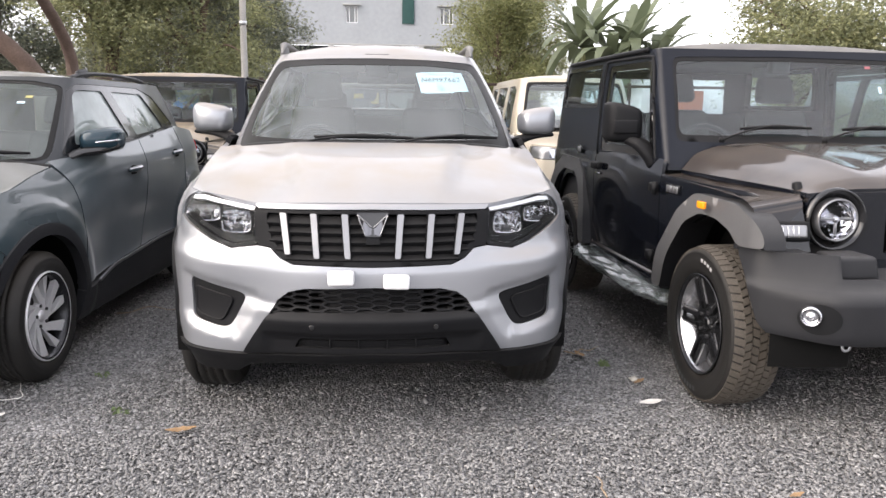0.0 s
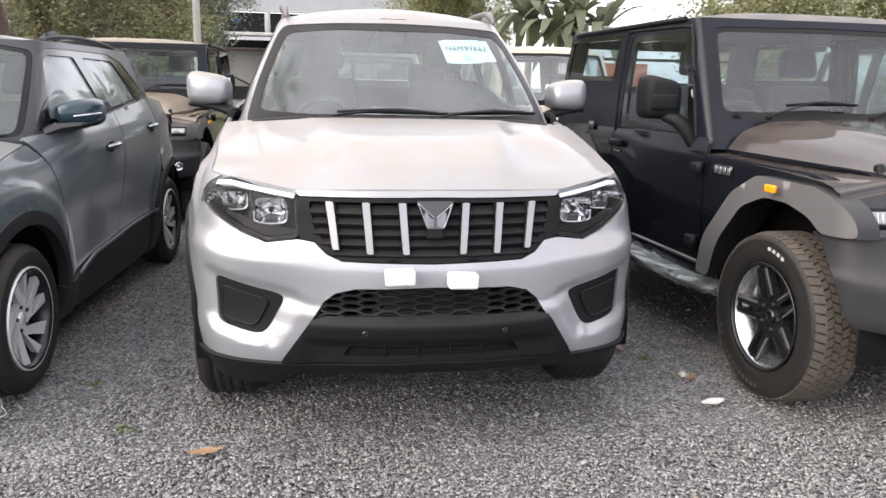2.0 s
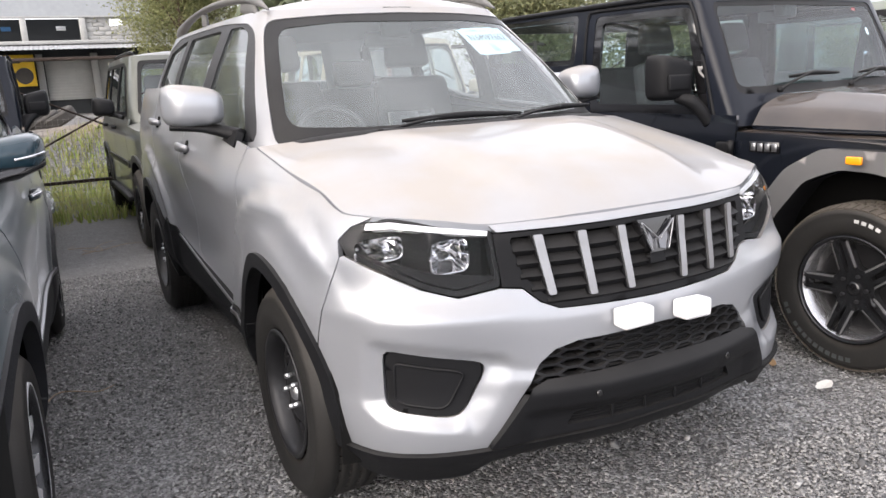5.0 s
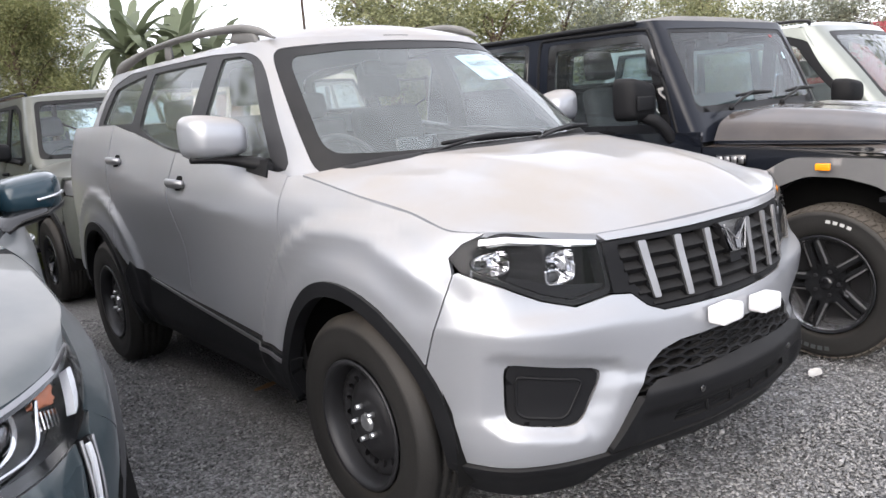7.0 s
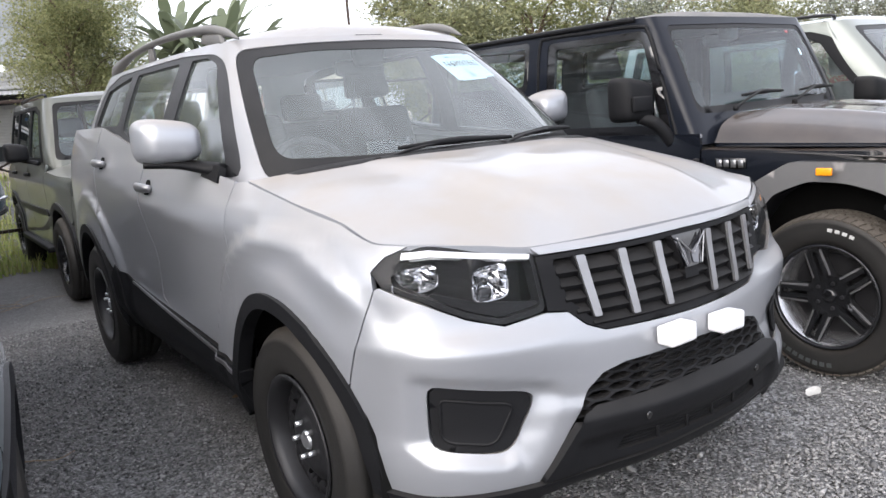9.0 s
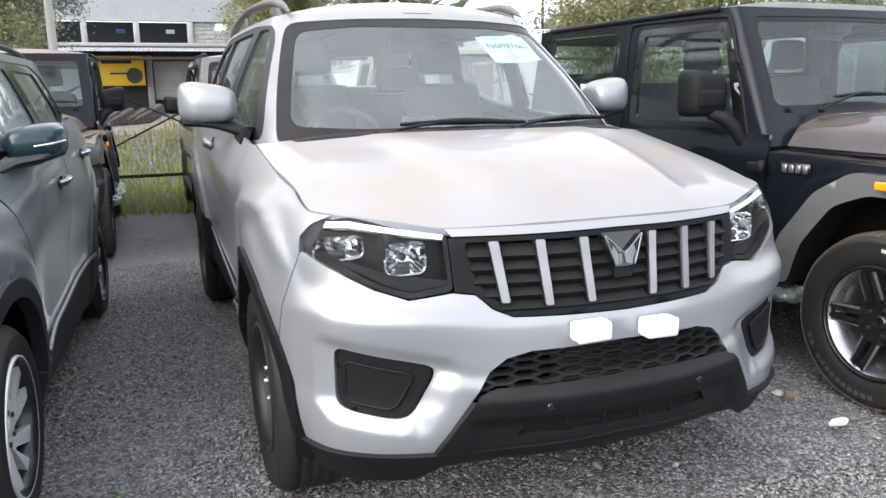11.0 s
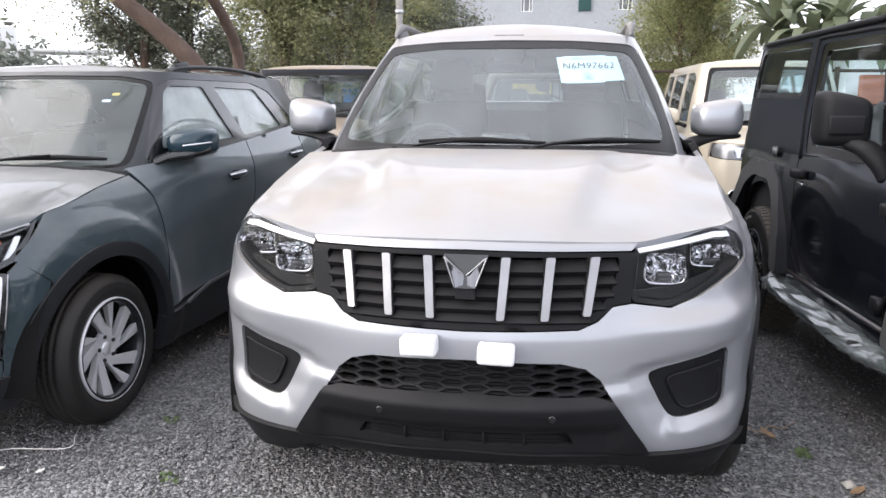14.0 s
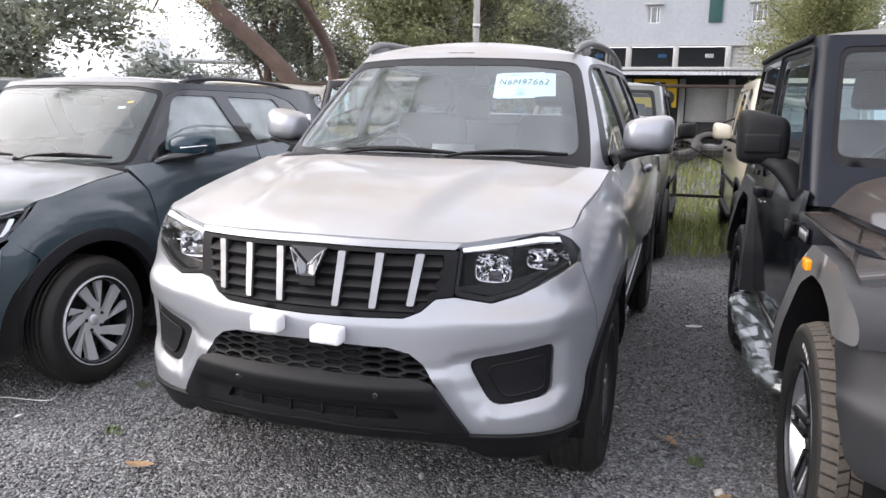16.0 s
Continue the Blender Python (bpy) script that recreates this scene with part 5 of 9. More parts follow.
    for y in (FY, RY):
        for sg in (-1, 1):
            wheel(car, (sg * 0.775, y, HZ), sg, "alloy", 0.336, 0.205, 0.226, 10 if y == FY else 50)
    return car


# ---- the silver SUV in the middle ----
def silver_suv():
    car = thing("silver_suv", "silver seven-seat SUV with black grille, parked on gravel", "car", pose(0.331, 3.518, 0))
    plan = [(0, 0.02), (0.2, 0.032), (0.4, 0.078), (0.58, 0.135), (0.72, 0.2), (0.82, 0.29), (0.885, 0.45), (0.912, 0.7), (0.92, 1.1), (0.925, 1.8), (0.925, 2.6), (0.91, 3.4), (0.89, 4.0), (0.85, 4.4), (0.74, 4.57), (0.45, 4.64), (0, 4.66)]
    nose = [(0.2, -0.16), (0.3, -0.09), (0.36, -0.03), (0.42, -0.002), (0.5, 0.006), (0.57, 0.012), (0.61, 0.0), (0.68, 0.0), (0.74, -0.002), (0.78, -0.012), (0.85, -0.025), (0.93, -0.042), (1.0, -0.055), (1.04, -0.085), (1.45, -0.3)]
    quarter = [(0.2, -0.09), (0.3, -0.03), (0.36, -0.004), (0.39, 0.003), (0.45, 0.01), (0.49, 0.008), (0.55, 0.0), (0.66, 0.002), (0.73, 0.01), (0.77, 0.013), (0.785, 0.006), (0.83, -0.03), (0.88, -0.04), (0.96, -0.052), (1.03, -0.085), (1.1, -0.13), (1.45, -0.4)]
    corner = [(0.2, -0.09), (0.3, -0.035), (0.36, -0.009), (0.4, -0.001), (0.46, 0.006), (0.5, 0.005), (0.55, 0.0), (0.72, 0.008), (0.78, 0.011), (0.8, 0.006), (0.86, -0.012), (0.93, -0.022), (1.0, -0.045), (1.06, -0.085), (1.12, -0.16), (1.45, -0.45)]
    wing = [(0.2, -0.08), (0.3, -0.05), (0.45, -0.02), (0.6, 0.0), (0.85, 0.004), (0.93, -0.004), (1.0, -0.024), (1.06, -0.046), (1.1, -0.068), (1.16, -0.115), (1.22, -0.17), (1.45, -0.4)]
    scuttle = [(0.2, -0.08), (0.3, -0.05), (0.45, -0.025), (0.6, -0.03), (0.8, -0.026), (0.95, -0.012), (1.03, -0.006), (1.1, -0.02), (1.17, -0.055), (1.22, -0.085), (1.3, -0.13), (1.45, -0.2)]
    door = [(0.2, -0.09), (0.3, -0.06), (0.45, -0.03), (0.6, -0.034), (0.8, -0.024), (0.97, -0.006), (1.05, 0.0), (1.13, -0.012), (1.2, -0.034), (1.27, -0.062), (1.35, -0.09), (1.45, -0.13)]
    haunch = [(0.2, -0.07), (0.3, -0.04), (0.45, -0.012), (0.7, 0.0), (0.95, 0.004), (1.1, 0.0), (1.2, -0.012), (1.3, -0.036), (1.38, -0.06), (1.45, -0.09)]
    tail = [(0.2, -0.12), (0.4, 0.0), (0.8, 0.01), (1.2, -0.02), (1.45, -0.08)]
    rim_line = np.array([(0.80, 0.69), (0.555, 0.642), (0.537, 0.624), (0.602, 0.496), (0.637, 0.48), (0.785, 0.506), (0.806, 0.53)])

    def dish(x, y, z):
        """A chamfer pressed in round the fog lamp pockets, and the crease that runs inwards from them."""
        x, z = x + 0 * z, z + 0 * x
        d, within = np.full(x.shape, 9.0), np.ones(x.shape, bool)
        for a, b in zip(rim_line, np.roll(rim_line, -1, 0)):
            t = np.clip(((x - a[0]) * (b[0] - a[0]) + (z - a[1]) * (b[1] - a[1])) / ((b - a) @ (b - a)), 0, 1)
            d = np.minimum(d, np.hypot(x - a[0] - t * (b[0] - a[0]), z - a[1] - t * (b[1] - a[1])))
            within &= (b[0] - a[0]) * (z - a[1]) - (b[1] - a[1]) * (x - a[0]) > 0
        d = np.where(within, 0.0, d)
        k = np.clip(1 - d * np.where((x < 0.6) & (z < 0.66), 0.5, 1.0) / 0.034, 0, 1)
        line = 0.655 + (x - 0.55) * 0.28
        fold = np.exp(-((z - line + 0.012) / 0.018) ** 2) * np.clip((x - 0.38) / 0.12, 0, 1) * np.clip((0.56 - x) / 0.03, 0, 1)
        swell = 0
        for cy in (0.87, 3.62):
            rr = np.hypot((y - cy) * 0.96, z - 0.39)
            k2 = np.clip((0.7 - rr) / 0.055, 0, 1)
            k3 = np.clip((0.655 - rr) / 0.15, 0, 1)
            swell = swell + (0.028 * k2 * k2 * (3 - 2 * k2) - 0.009 * np.sin(math.pi * k3) ** 2) * np.clip((y - 0.32) / 0.36, 0, 1) * np.clip((z - 0.3) / 0.2, 0, 1)
        sweep = 1.085 + 0.09 * (y - 2.24)
        scoop = -0.014 * np.exp(-((z - 0.82) / 0.13) ** 2) * np.clip((y - 1.35) / 0.4, 0, 1) * np.clip((3.1 - y) / 0.5, 0, 1)
        edge = 0.011 * np.exp(-np.abs(z - sweep) / 0.055) * np.clip((y - 1.25) / 0.3, 0, 1) * np.clip((3.9 - y) / 0.6, 0, 1)
        swell = swell + scoop + edge
        return swell + np.where(y < 0.6, -0.021 * k - 0.006 * fold, 0)
    H = Hull(plan, [(("x", 0.0), nose), (("x", 0.3), nose), (("x", 0.66), quarter), (("y", 0.34), corner), (("y", 0.78), wing), (("y", 1.3), scuttle), (("y", 2.0), door), (("y", 2.7), door), (("y", 3.5), haunch), (("y", 4.2), haunch), (("r", 0.3), tail)], 0.2, 1.45, dish)
    H0 = Hull(plan, [(("x", 0.0), nose), (("x", 0.3), nose), (("x", 0.66), quarter), (("y", 0.34), corner), (("y", 0.78), wing), (("y", 1.3), scuttle)], 0.2, 1.45)
    FY, RY, HZ = 0.87, 3.62, 0.375
    X, Y = (lambda x, z: (H.ux(x), z)), (lambda y, z: (H.uy(y), z))
    arch = lambda a: (FY + 0.475 * math.cos(radians(a)), HZ + 0.015 + 0.475 * math.sin(radians(a)))
    # silver bumper: top along grille and lamps, round to the wheel, bottom with a trapezoid gap
    top = [X(0.0, 0.766), X(0.33, 0.772), X(0.385, 0.795), X(0.43, 0.835), X(0.49, 0.842), X(0.605, 0.824), X(0.70, 0.852), X(0.79, 0.9), Y(0.37, 0.945), Y(0.385, 0.94)]
    low = [Y(*arch(a)) for a in (146, 154, 162, 170, 177)] + [Y(0.40, 0.389), Y(0.3, 0.385), X(0.8, 0.385), X(0.7, 0.386), X(0.548, 0.388), X(0.428, 0.565), X(0.395, 0.622), X(0.35, 0.658), X(0.28, 0.676), X(0.0, 0.684)]
    half = top + low
    pocket = [X(0.80, 0.69), X(0.56, 0.642), X(0.538, 0.622), X(0.602, 0.5), X(0.637, 0.482), X(0.78, 0.506), X(0.804, 0.53)]
    neg = lambda lo: [(-u, z) for u, z in lo[::-1]]
    bumper = part("front_bumper", sheet("front_bumper", H.f, half + neg(half)[1:-1], [soften(pocket, 0.035), soften(neg(pocket), 0.035)], 0.015, 0.03), SILVER, car)
    for lo in (pocket, neg(pocket)):
        c = np.mean(lo, 0)
        shrink = lambda k: [(c[0] + (u - c[0]) * k, c[1] + (z - c[1]) * k) for u, z in lo]
        part("pocket_wall", sheet("pocket_wall", H.f, soften(shrink(1.06), 0.035), [soften(shrink(0.9), 0.03)], 0.04, 0.004, -0.03), CLAD, bumper)
        cover = part("fog_lamp_cover", sheet("fog_lamp_cover", H0.f, soften(shrink(0.95), 0.035), (), 0.02, 0.03, -0.027), CLAD, bumper)
        pad = [(u + 0.014 * math.copysign(1, u), z) for u, z in shrink(0.66)]
        part("cover_pad", sheet("cover_pad", H0.f, soften(pad, 0.018), (), 0.02, 0.012, -0.0205), CLAD, cover)
        lip_ = [tuple(p) for p in sheet_line(H0, soften(pad, 0.018), -0.021)]
        part("pad_edge", tube("pad_edge", lip_ + lip_[:1], 0.004, 0.004, 6, cap=False), CLAD, cover)
    # black lower apron and skid panel
    skirt = [X(0.0, 0.356), X(0.45, 0.337), X(0.53, 0.328), X(0.6, 0.287), X(0.75, 0.277), X(0.82, 0.28), Y(0.36, 0.284), Y(0.42, 0.295), Y(0.415, 0.384), Y(0.3, 0.38), X(0.8, 0.38), X(0.7, 0.381), X(0.55, 0.383), X(0.0, 0.404)]
    part("apron", sheet("apron", lambda u, z: H.f(u, z, 0.016 * np.clip((np.asarray(z) - 0.33) / 0.04, 0, 1)), skirt + neg(skirt)[1:-1], (), 0.035, 0.06, 0.0), CLAD, bumper)
    skid = [X(0.0, 0.408), X(0.3, 0.404), X(0.543, 0.39), X(0.425, 0.566), X(0.38, 0.577), X(0.0, 0.583)]
    slot = soften([X(-0.325, 0.428), X(0.325, 0.428), X(0.3, 0.468), X(-0.3, 0.468)], 0.01)

    def skid_face(u, z):
        """A chamfered upper edge, an upright face, and a set-back lower part round the air slot."""
        z = np.asarray(z, float)
        ends = np.clip((0.47 - np.abs(np.asarray(u))) / 0.05, 0, 1)
        low_ = np.interp(z, [0.39, 0.42, 0.476, 0.49, 0.545, 0.563, 0.583], [0.016, 0.008, 0.008, 0.028, 0.036, 0.03, -0.006])
        side_ = np.interp(z, [0.39, 0.545, 0.563, 0.583], [0.02, 0.036, 0.03, -0.006])
        return H.f(u, z, low_ * ends + side_ * (1 - ends))
    sk = part("skid_panel", sheet("skid_panel", skid_face, skid + neg(skid)[1:-1], [slot], 0.018, 0.03), CLAD, bumper)
    for x in (-0.24, 0.25):
        q = H.f(H.ux(x), 0.525, 0.034)
        part("parking_sensor", cyl_bm(0.011, 0.008, 16, pose(q[0], q[1], q[2], 90), None, 0.002), GLOSS_BLACK, sk)
    for z in (0.434, 0.443, 0.452, 0.461):
        part("slot_fin", sheet("slot_fin", lambda u, q, z=z: H.f(u, q, -0.008 - (np.asarray(q) - z) * 3), [X(-0.31, z - 0.002), X(0.31, z - 0.002), X(0.31, z + 0.002), X(-0.31, z + 0.002)], (), 0.06, 0.012), CLAD, sk)
    for x in (-0.18, -0.06, 0.06, 0.18):
        q = H.f(H.ux(x), 0.448, -0.02)
        part("slot_rib", box_bm(0.008, 0.05, 0.045, 0.002, 1, pose(*q)), CLAD, sk)
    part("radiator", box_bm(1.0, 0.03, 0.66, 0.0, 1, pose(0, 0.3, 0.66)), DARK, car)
    # honeycomb in the lower opening
    part("lower_grille", comb_mesh(H, [(0.45, 0.55), (0.44, 0.572), (0.41, 0.63), (0.36, 0.664), (0.3, 0.69)], 0.57, 0.692), CLAD, bumper)
    for k in range(12):
        z = 0.584 + 0.0085 * k
        w = 0.2 - 0.02 * (k % 2) + 0.012 * (k % 3)
        part("lower_slat", sheet("lower_slat", lambda u, q, z=z: H.f(u, q, -0.016 - (np.asarray(q) - z) * 1.5), [X(-w, z - 0.0022), X(w, z - 0.0022), X(w, z + 0.0022), X(-w, z + 0.0022)], (), 0.06, 0.014), CLAD, bumper)
    # grille
    gr = [X(0.0, 0.77), X(0.33, 0.776), X(0.38, 0.798), X(0.43, 0.84), X(0.485, 0.846), X(0.5, 0.99), X(0.0, 0.997)]
    hole = [X(0.0, 0.79), X(0.335, 0.796), X(0.375, 0.82), X(0.425, 0.87), X(0.455, 0.965), X(0.45, 0.978), X(0.0, 0.982)]
    grille = part("grille", sheet("grille", H.f, gr + neg(gr)[1:-1], [hole + neg(hole)[1:-1]], 0.04, 0.03, -0.002), CLAD, car)
    for k, z in enumerate((0.812, 0.848, 0.884, 0.92, 0.956)):
        w = float(np.interp(z, [0.79, 0.82, 0.87, 0.98], [0.33, 0.375, 0.43, 0.455]))
        part("slat", sheet("slat", lambda u, q, z=z: H.f(u, q, -0.012 - (np.asarray(q) - z) * 1.1), [X(-w, z - 0.016), X(w, z - 0.016), X(w, z + 0.013), X(-w, z + 0.013)], (), 0.05, 0.02), CLAD, grille)
    for x0, x1 in ((0.117, 0.102), (0.25, 0.229), (0.38, 0.35)):
        for sg in (-1, 1):
            zt, zb = 0.982, 0.803 if x0 < 0.3 else 0.815
            poly = [X(sg * x1 - 0.0115, zb), X(sg * x1 + 0.0115, zb), X(sg * x0 + 0.0135, zt), X(sg * x0 - 0.0135, zt)]
            b = part("grille_bar", sheet("grille_bar", lambda u, q: H.f(u, q, 0.012), soften(poly, 0.006), (), 0.03, 0.03), SATIN, grille, "satin silver upright bar")
            part("bar_side", sheet("bar_side", lambda u, q: H.f(u, q, 0.004), [(u + (0.004 if i in (1, 2) else -0.004), z) for i, (u, z) in enumerate(poly)], (), 0.05, 0.03), CLAD, b)
    # emblem as a plain two-wing shape
    tr = [X(-0.066, 0.99), X(0.066, 0.99), X(0.03, 0.893), X(-0.03, 0.893)]
    em = part("emblem", sheet("emblem", lambda u, q: H.f(u, q, 0.02), tr, (), 0.03, 0.03), GLOSS_BLACK, grille)
    for sg in (-1, 1):
        wingp = [(sg * u, z) for u, z in (X(0.064, 0.985), X(0.03, 0.897), X(0.006, 0.903), X(0.004, 0.935))]
        part("emblem_wing", sheet("emblem_wing", lambda u, q: H.f(u, q, 0.03 - 0.25 * abs(np.abs(u) - 0.033)), wingp if sg < 0 else wingp[::-1], (), 0.02, 0.012), DARK_CHROME, em)
        for p0, p1 in (((0.061, 0.984), (0.003, 0.932)), ((0.062, 0.984), (0.03, 0.899))):
            a, b = (H.f(H.ux(sg * x), z, 0.034) for x, z in (p0, p1))
            part("emblem_edge", tube("emblem_edge", [tuple(a), tuple((np.array(a) + b) / 2), tuple(b)], 0.0022, 0.0022, 6), SATIN, em)
    part("camera_pod", sheet("camera_pod", lambda u, q: H.f(u, q, 0.015), [X(-0.03, 0.862), X(0.03, 0.862), X(0.026, 0.89), X(-0.026, 0.89)], (), 0.03, 0.03), CLAD, grille)
    # bright lip over the grille
    lip = [X(0.0, 1.0), X(0.49, 0.994), X(0.51, 1.012), X(0.45, 1.014), X(0.0, 1.02)]
    part("bonnet_lip", sheet("bonnet_lip", H.f, lip + neg(lip)[1:-1], (), 0.04, 0.03, 0.004), SILVER, car)
    # head lamps
    for sg in (-1, 1):
        mir = (lambda lo: lo) if sg > 0 else neg
        lens = [X(0.488, 0.848), X(0.605, 0.829), X(0.70, 0.857), X(0.79, 0.906), Y(0.355, 0.945), Y(0.40, 0.985), Y(0.365, 1.02), Y(0.30, 1.048), X(0.77, 1.052), X(0.505, 1.01)]
        bowls = ((0.5805, 0.9285, 0.12, 0.096, 0.237, 3), (0.7425, 0.951, 0.144, 0.07, 0.352, 4))
        face_x = lambda x, z: float(np.interp(x, *H.f(np.linspace(0.3, 1.3, 700), np.full(700, z))[:, :2].T))

        def bezel(p, q):
            """Black mask behind the lens, stepped back between the two bowls."""
            k = np.clip((np.abs(p) - 0.645) / 0.022, 0, 1)
            y = 0.236 + 0.115 * k * k * (3 - 2 * k)
            front = np.array([face_x(abs(x_), z_) for x_, z_ in zip(np.ravel(p), np.ravel(q))]).reshape(np.shape(p))
            return np.stack([p, np.maximum(y, front + 0.012), q], -1)
        edge_ = [tuple(H.f(u, z)[[0, 2]]) for u, z in lens]
        flip = lambda lo: lo if sg > 0 else [(-x, z) for x, z in lo[::-1]]
        mouth_ = lambda x, z, w, h: [(x + w / 2 * math.copysign(abs(math.cos(t)) ** 0.45, math.cos(t)), z + h / 2 * math.copysign(abs(math.sin(t)) ** 0.45, math.sin(t))) for t in np.linspace(0, 2 * math.pi, 28, endpoint=False)]
        lamp = part("headlamp", sheet("headlamp", bezel, flip(edge_), [flip(mouth_(*b_[:4])) for b_ in bowls], 0.02, 0.0), FRIT, car)
        part("lamp_rim", sheet("lamp_rim", H.f, soften(mir(lens), 0.02), [soften(mir([X(0.5, 0.862), X(0.605, 0.843), X(0.69, 0.868), X(0.785, 0.918), Y(0.345, 0.955), Y(0.375, 0.985), Y(0.345, 1.008), X(0.78, 1.034), X(0.515, 0.998)]), 0.02)], 0.03, 0.06, -0.009), CLAD, lamp)
        g = part("lens", sheet("lens", H.f, soften(mir(lens), 0.02), (), 0.04, 0, 0.0), LENS, lamp)
        g.visible_shadow = False
        brow = [X(0.512, 1.001), X(0.78, 1.038), Y(0.32, 1.034), Y(0.32, 1.018), X(0.775, 1.022), X(0.516, 0.988)]
        part("running_light", sheet("running_light", H.f, mir(brow), (), 0.03, 0.02, -0.006), ALLOY, lamp)
        for x, z, w, h, y0, seed in bowls:
            me, mouth = reflector_mesh(sg, x, y0, z, w, h, seed)
            r = part("reflector", me, LAMP_CHROME, lamp)
            lower = [p for p in mouth if p[2] < z + 0.006]
            lower.sort(key=lambda p: math.atan2(abs(p[0]) - x, z + 0.03 - p[2]))
            part("reflector_rim", tube("reflector_rim", lower, 0.004, 0.004, 8), CHROME, r)
            part("bulb", cyl_bm(0.012, 0.034, 16, pose(sg * x, y0 + 0.035, z, 90), 0.009, 0.004), GLOSS_BLACK, r)
            part("bulb_shield", box_bm(w * 0.36, 0.02, h * 0.26, 0.004, 1, pose(sg * x, y0 + 0.03, z - h * 0.3)), LAMP_GREY, r)
        mask = [X(0.5, 0.862), X(0.605, 0.843), X(0.69, 0.868), X(0.785, 0.918), X(0.775, 0.925), X(0.66, 0.888), X(0.5, 0.872)]
        part("lamp_floor", sheet("lamp_floor", lambda u, q_: H.f(u, q_, -0.025), mir(mask), (), 0.03, 0.01), CLAD, lamp)
    # sides
    spec = {"half": 0.92, "arches": [(FY, HZ + 0.015, 0.47), (RY, HZ + 0.015, 0.47)], "panels": [
        ("front_wing", [(0.389, 0.938), (0.483, 0.652), (0.6, 0.6), (1.275, 0.45), (1.278, 0.9), (1.289, 1.19), (1.22, 1.198), (0.9, 1.142), (0.6, 1.092), (0.42, 1.051), (0.306, 1.047), (0.368, 1.022), (0.405, 0.985)]),
        ("front_door", [(1.28, 0.53), (2.2, 0.585), (2.305, 0.63), (2.315, 0.9), (2.36, 1.11), (2.35, 1.28), (1.7, 1.245), (1.294, 1.198), (1.282, 0.9)]),
        ("rear_door", [(2.21, 0.585), (2.9, 0.63), (3.13, 0.66), (3.285, 0.76), (3.285, 0.9), (3.33, 1.1), (3.34, 1.43), (2.6, 1.31), (2.36, 1.28), (2.37, 1.11), (2.325, 0.9), (2.315, 0.63)]),
        ("rear_quarter", [(3.29, 0.9), (3.29, 0.76), (3.7, 0.6), (4.25, 0.5), (4.35, 0.7), (4.4, 1.0), (4.38, 1.43), (3.35, 1.43), (3.34, 1.1)])]}
    panels = car_sides(car, H, spec, SILVER)
    for sg in (-1, 1):
        sd = lambda p: [(sg * H.uy(y), z) for y, z in p]
        for cy, a0, a1, tag in ((FY, -6, 184, "f"), (RY, 8, 188, "r")):
            part("arch_cladding", sheet("arch_cladding", lambda u, q: H.f(u, q, 0.014), sd(ring(cy, HZ + 0.015, 0.435, 0.485, a0, a1)), (), 0.03, 0.05), CLAD, car)
        sill = cut_circle(cut_circle([(1.2, 0.33), (3.2, 0.34), (3.3, 0.5), (3.1, 0.69), (2.85, 0.63), (2.2, 0.575), (1.28, 0.52), (1.2, 0.5)], FY, HZ + 0.015, 0.43, short=True), RY, HZ + 0.015, 0.43, short=True)
        part("sill_cladding", sheet("sill_cladding", lambda u, q: H.f(u, q, 0.006 - 0.03 * np.clip((0.46 - np.asarray(q)) / 0.1, 0, 1)), sd(sill), (), 0.04, 0.05), CLAD, car)
        part("sill_strip", sheet("sill_strip", lambda u, q: H.f(u, q, 0.012), sd([(1.3, 0.488), (2.2, 0.56), (2.85, 0.615), (2.85, 0.628), (2.2, 0.574), (1.3, 0.503)]), (), 0.05, 0.01), SATIN, car)
        part("rear_bumper_corner", sheet("rear_bumper_corner", H.f, sd([(4.26, 0.32), (4.6, 0.32), (4.62, 0.7), (4.36, 0.7)]), (), 0.05, 0.03), CLAD, car)
        part("tail_corner", sheet("tail_corner", H.f, [(sg * u, z) for u, z in ((H.uy(4.36), 0.7), (H.u[-1], 0.7), (H.u[-1], 1.43), (H.uy(4.39), 1.43))], (), 0.06, 0.03), SILVER, car)
        for y, z, d in ((2.24, 1.145, "front_door"), (3.2, 1.235, "rear_door")):
            dr = next(o for s_, n_, o in panels if s_ == sg and n_ == d)
            # the hollow behind the handle is only its shade, painted as a flat patch
            part("recess_shade", sheet("recess_shade", lambda u, q: H.f(u, q, 0.002), soften(sd([(y - 0.065, z - 0.028), (y + 0.02, z - 0.032), (y + 0.02, z + 0.034), (y - 0.055, z + 0.034)]), 0.02), (), 0.03, 0.0), DARK, dr)
            p = [tuple(H.f(sg * H.uy(y + dy), z + dz, o)) for dy, dz, o in ((-0.1, 0.0, 0.012), (-0.06, 0.004, 0.034), (0.03, 0.006, 0.036), (0.09, 0.004, 0.012))]
            part("door_handle", tube("door_handle", p, [0.012, 0.014, 0.014, 0.012], [0.016, 0.021, 0.021, 0.015], 12), SATIN, dr)
        # mirror
        mx = sg
        mm = lambda x, y, z: (mx * x, y, z)
        mir = part("door_mirror", mirror_mesh(sg, (0.968, 1.62, 1.348), (0.235, 0.17, 0.165)), SILVER, car)
        part("mirror_base", tube("mirror_base", [mm(0.82, 1.5, 1.225), mm(0.87, 1.58, 1.245), mm(0.95, 1.63, 1.262), mm(1.06, 1.66, 1.27)], [0.035, 0.05, 0.07, 0.05], [0.03, 0.024, 0.018, 0.014], 12), CLAD, mir)
        part("mirror_glass", box_bm(0.2, 0.006, 0.125, 0.004, 1, pose(mx * 0.968, 1.712, 1.345)), CHROME, mir)
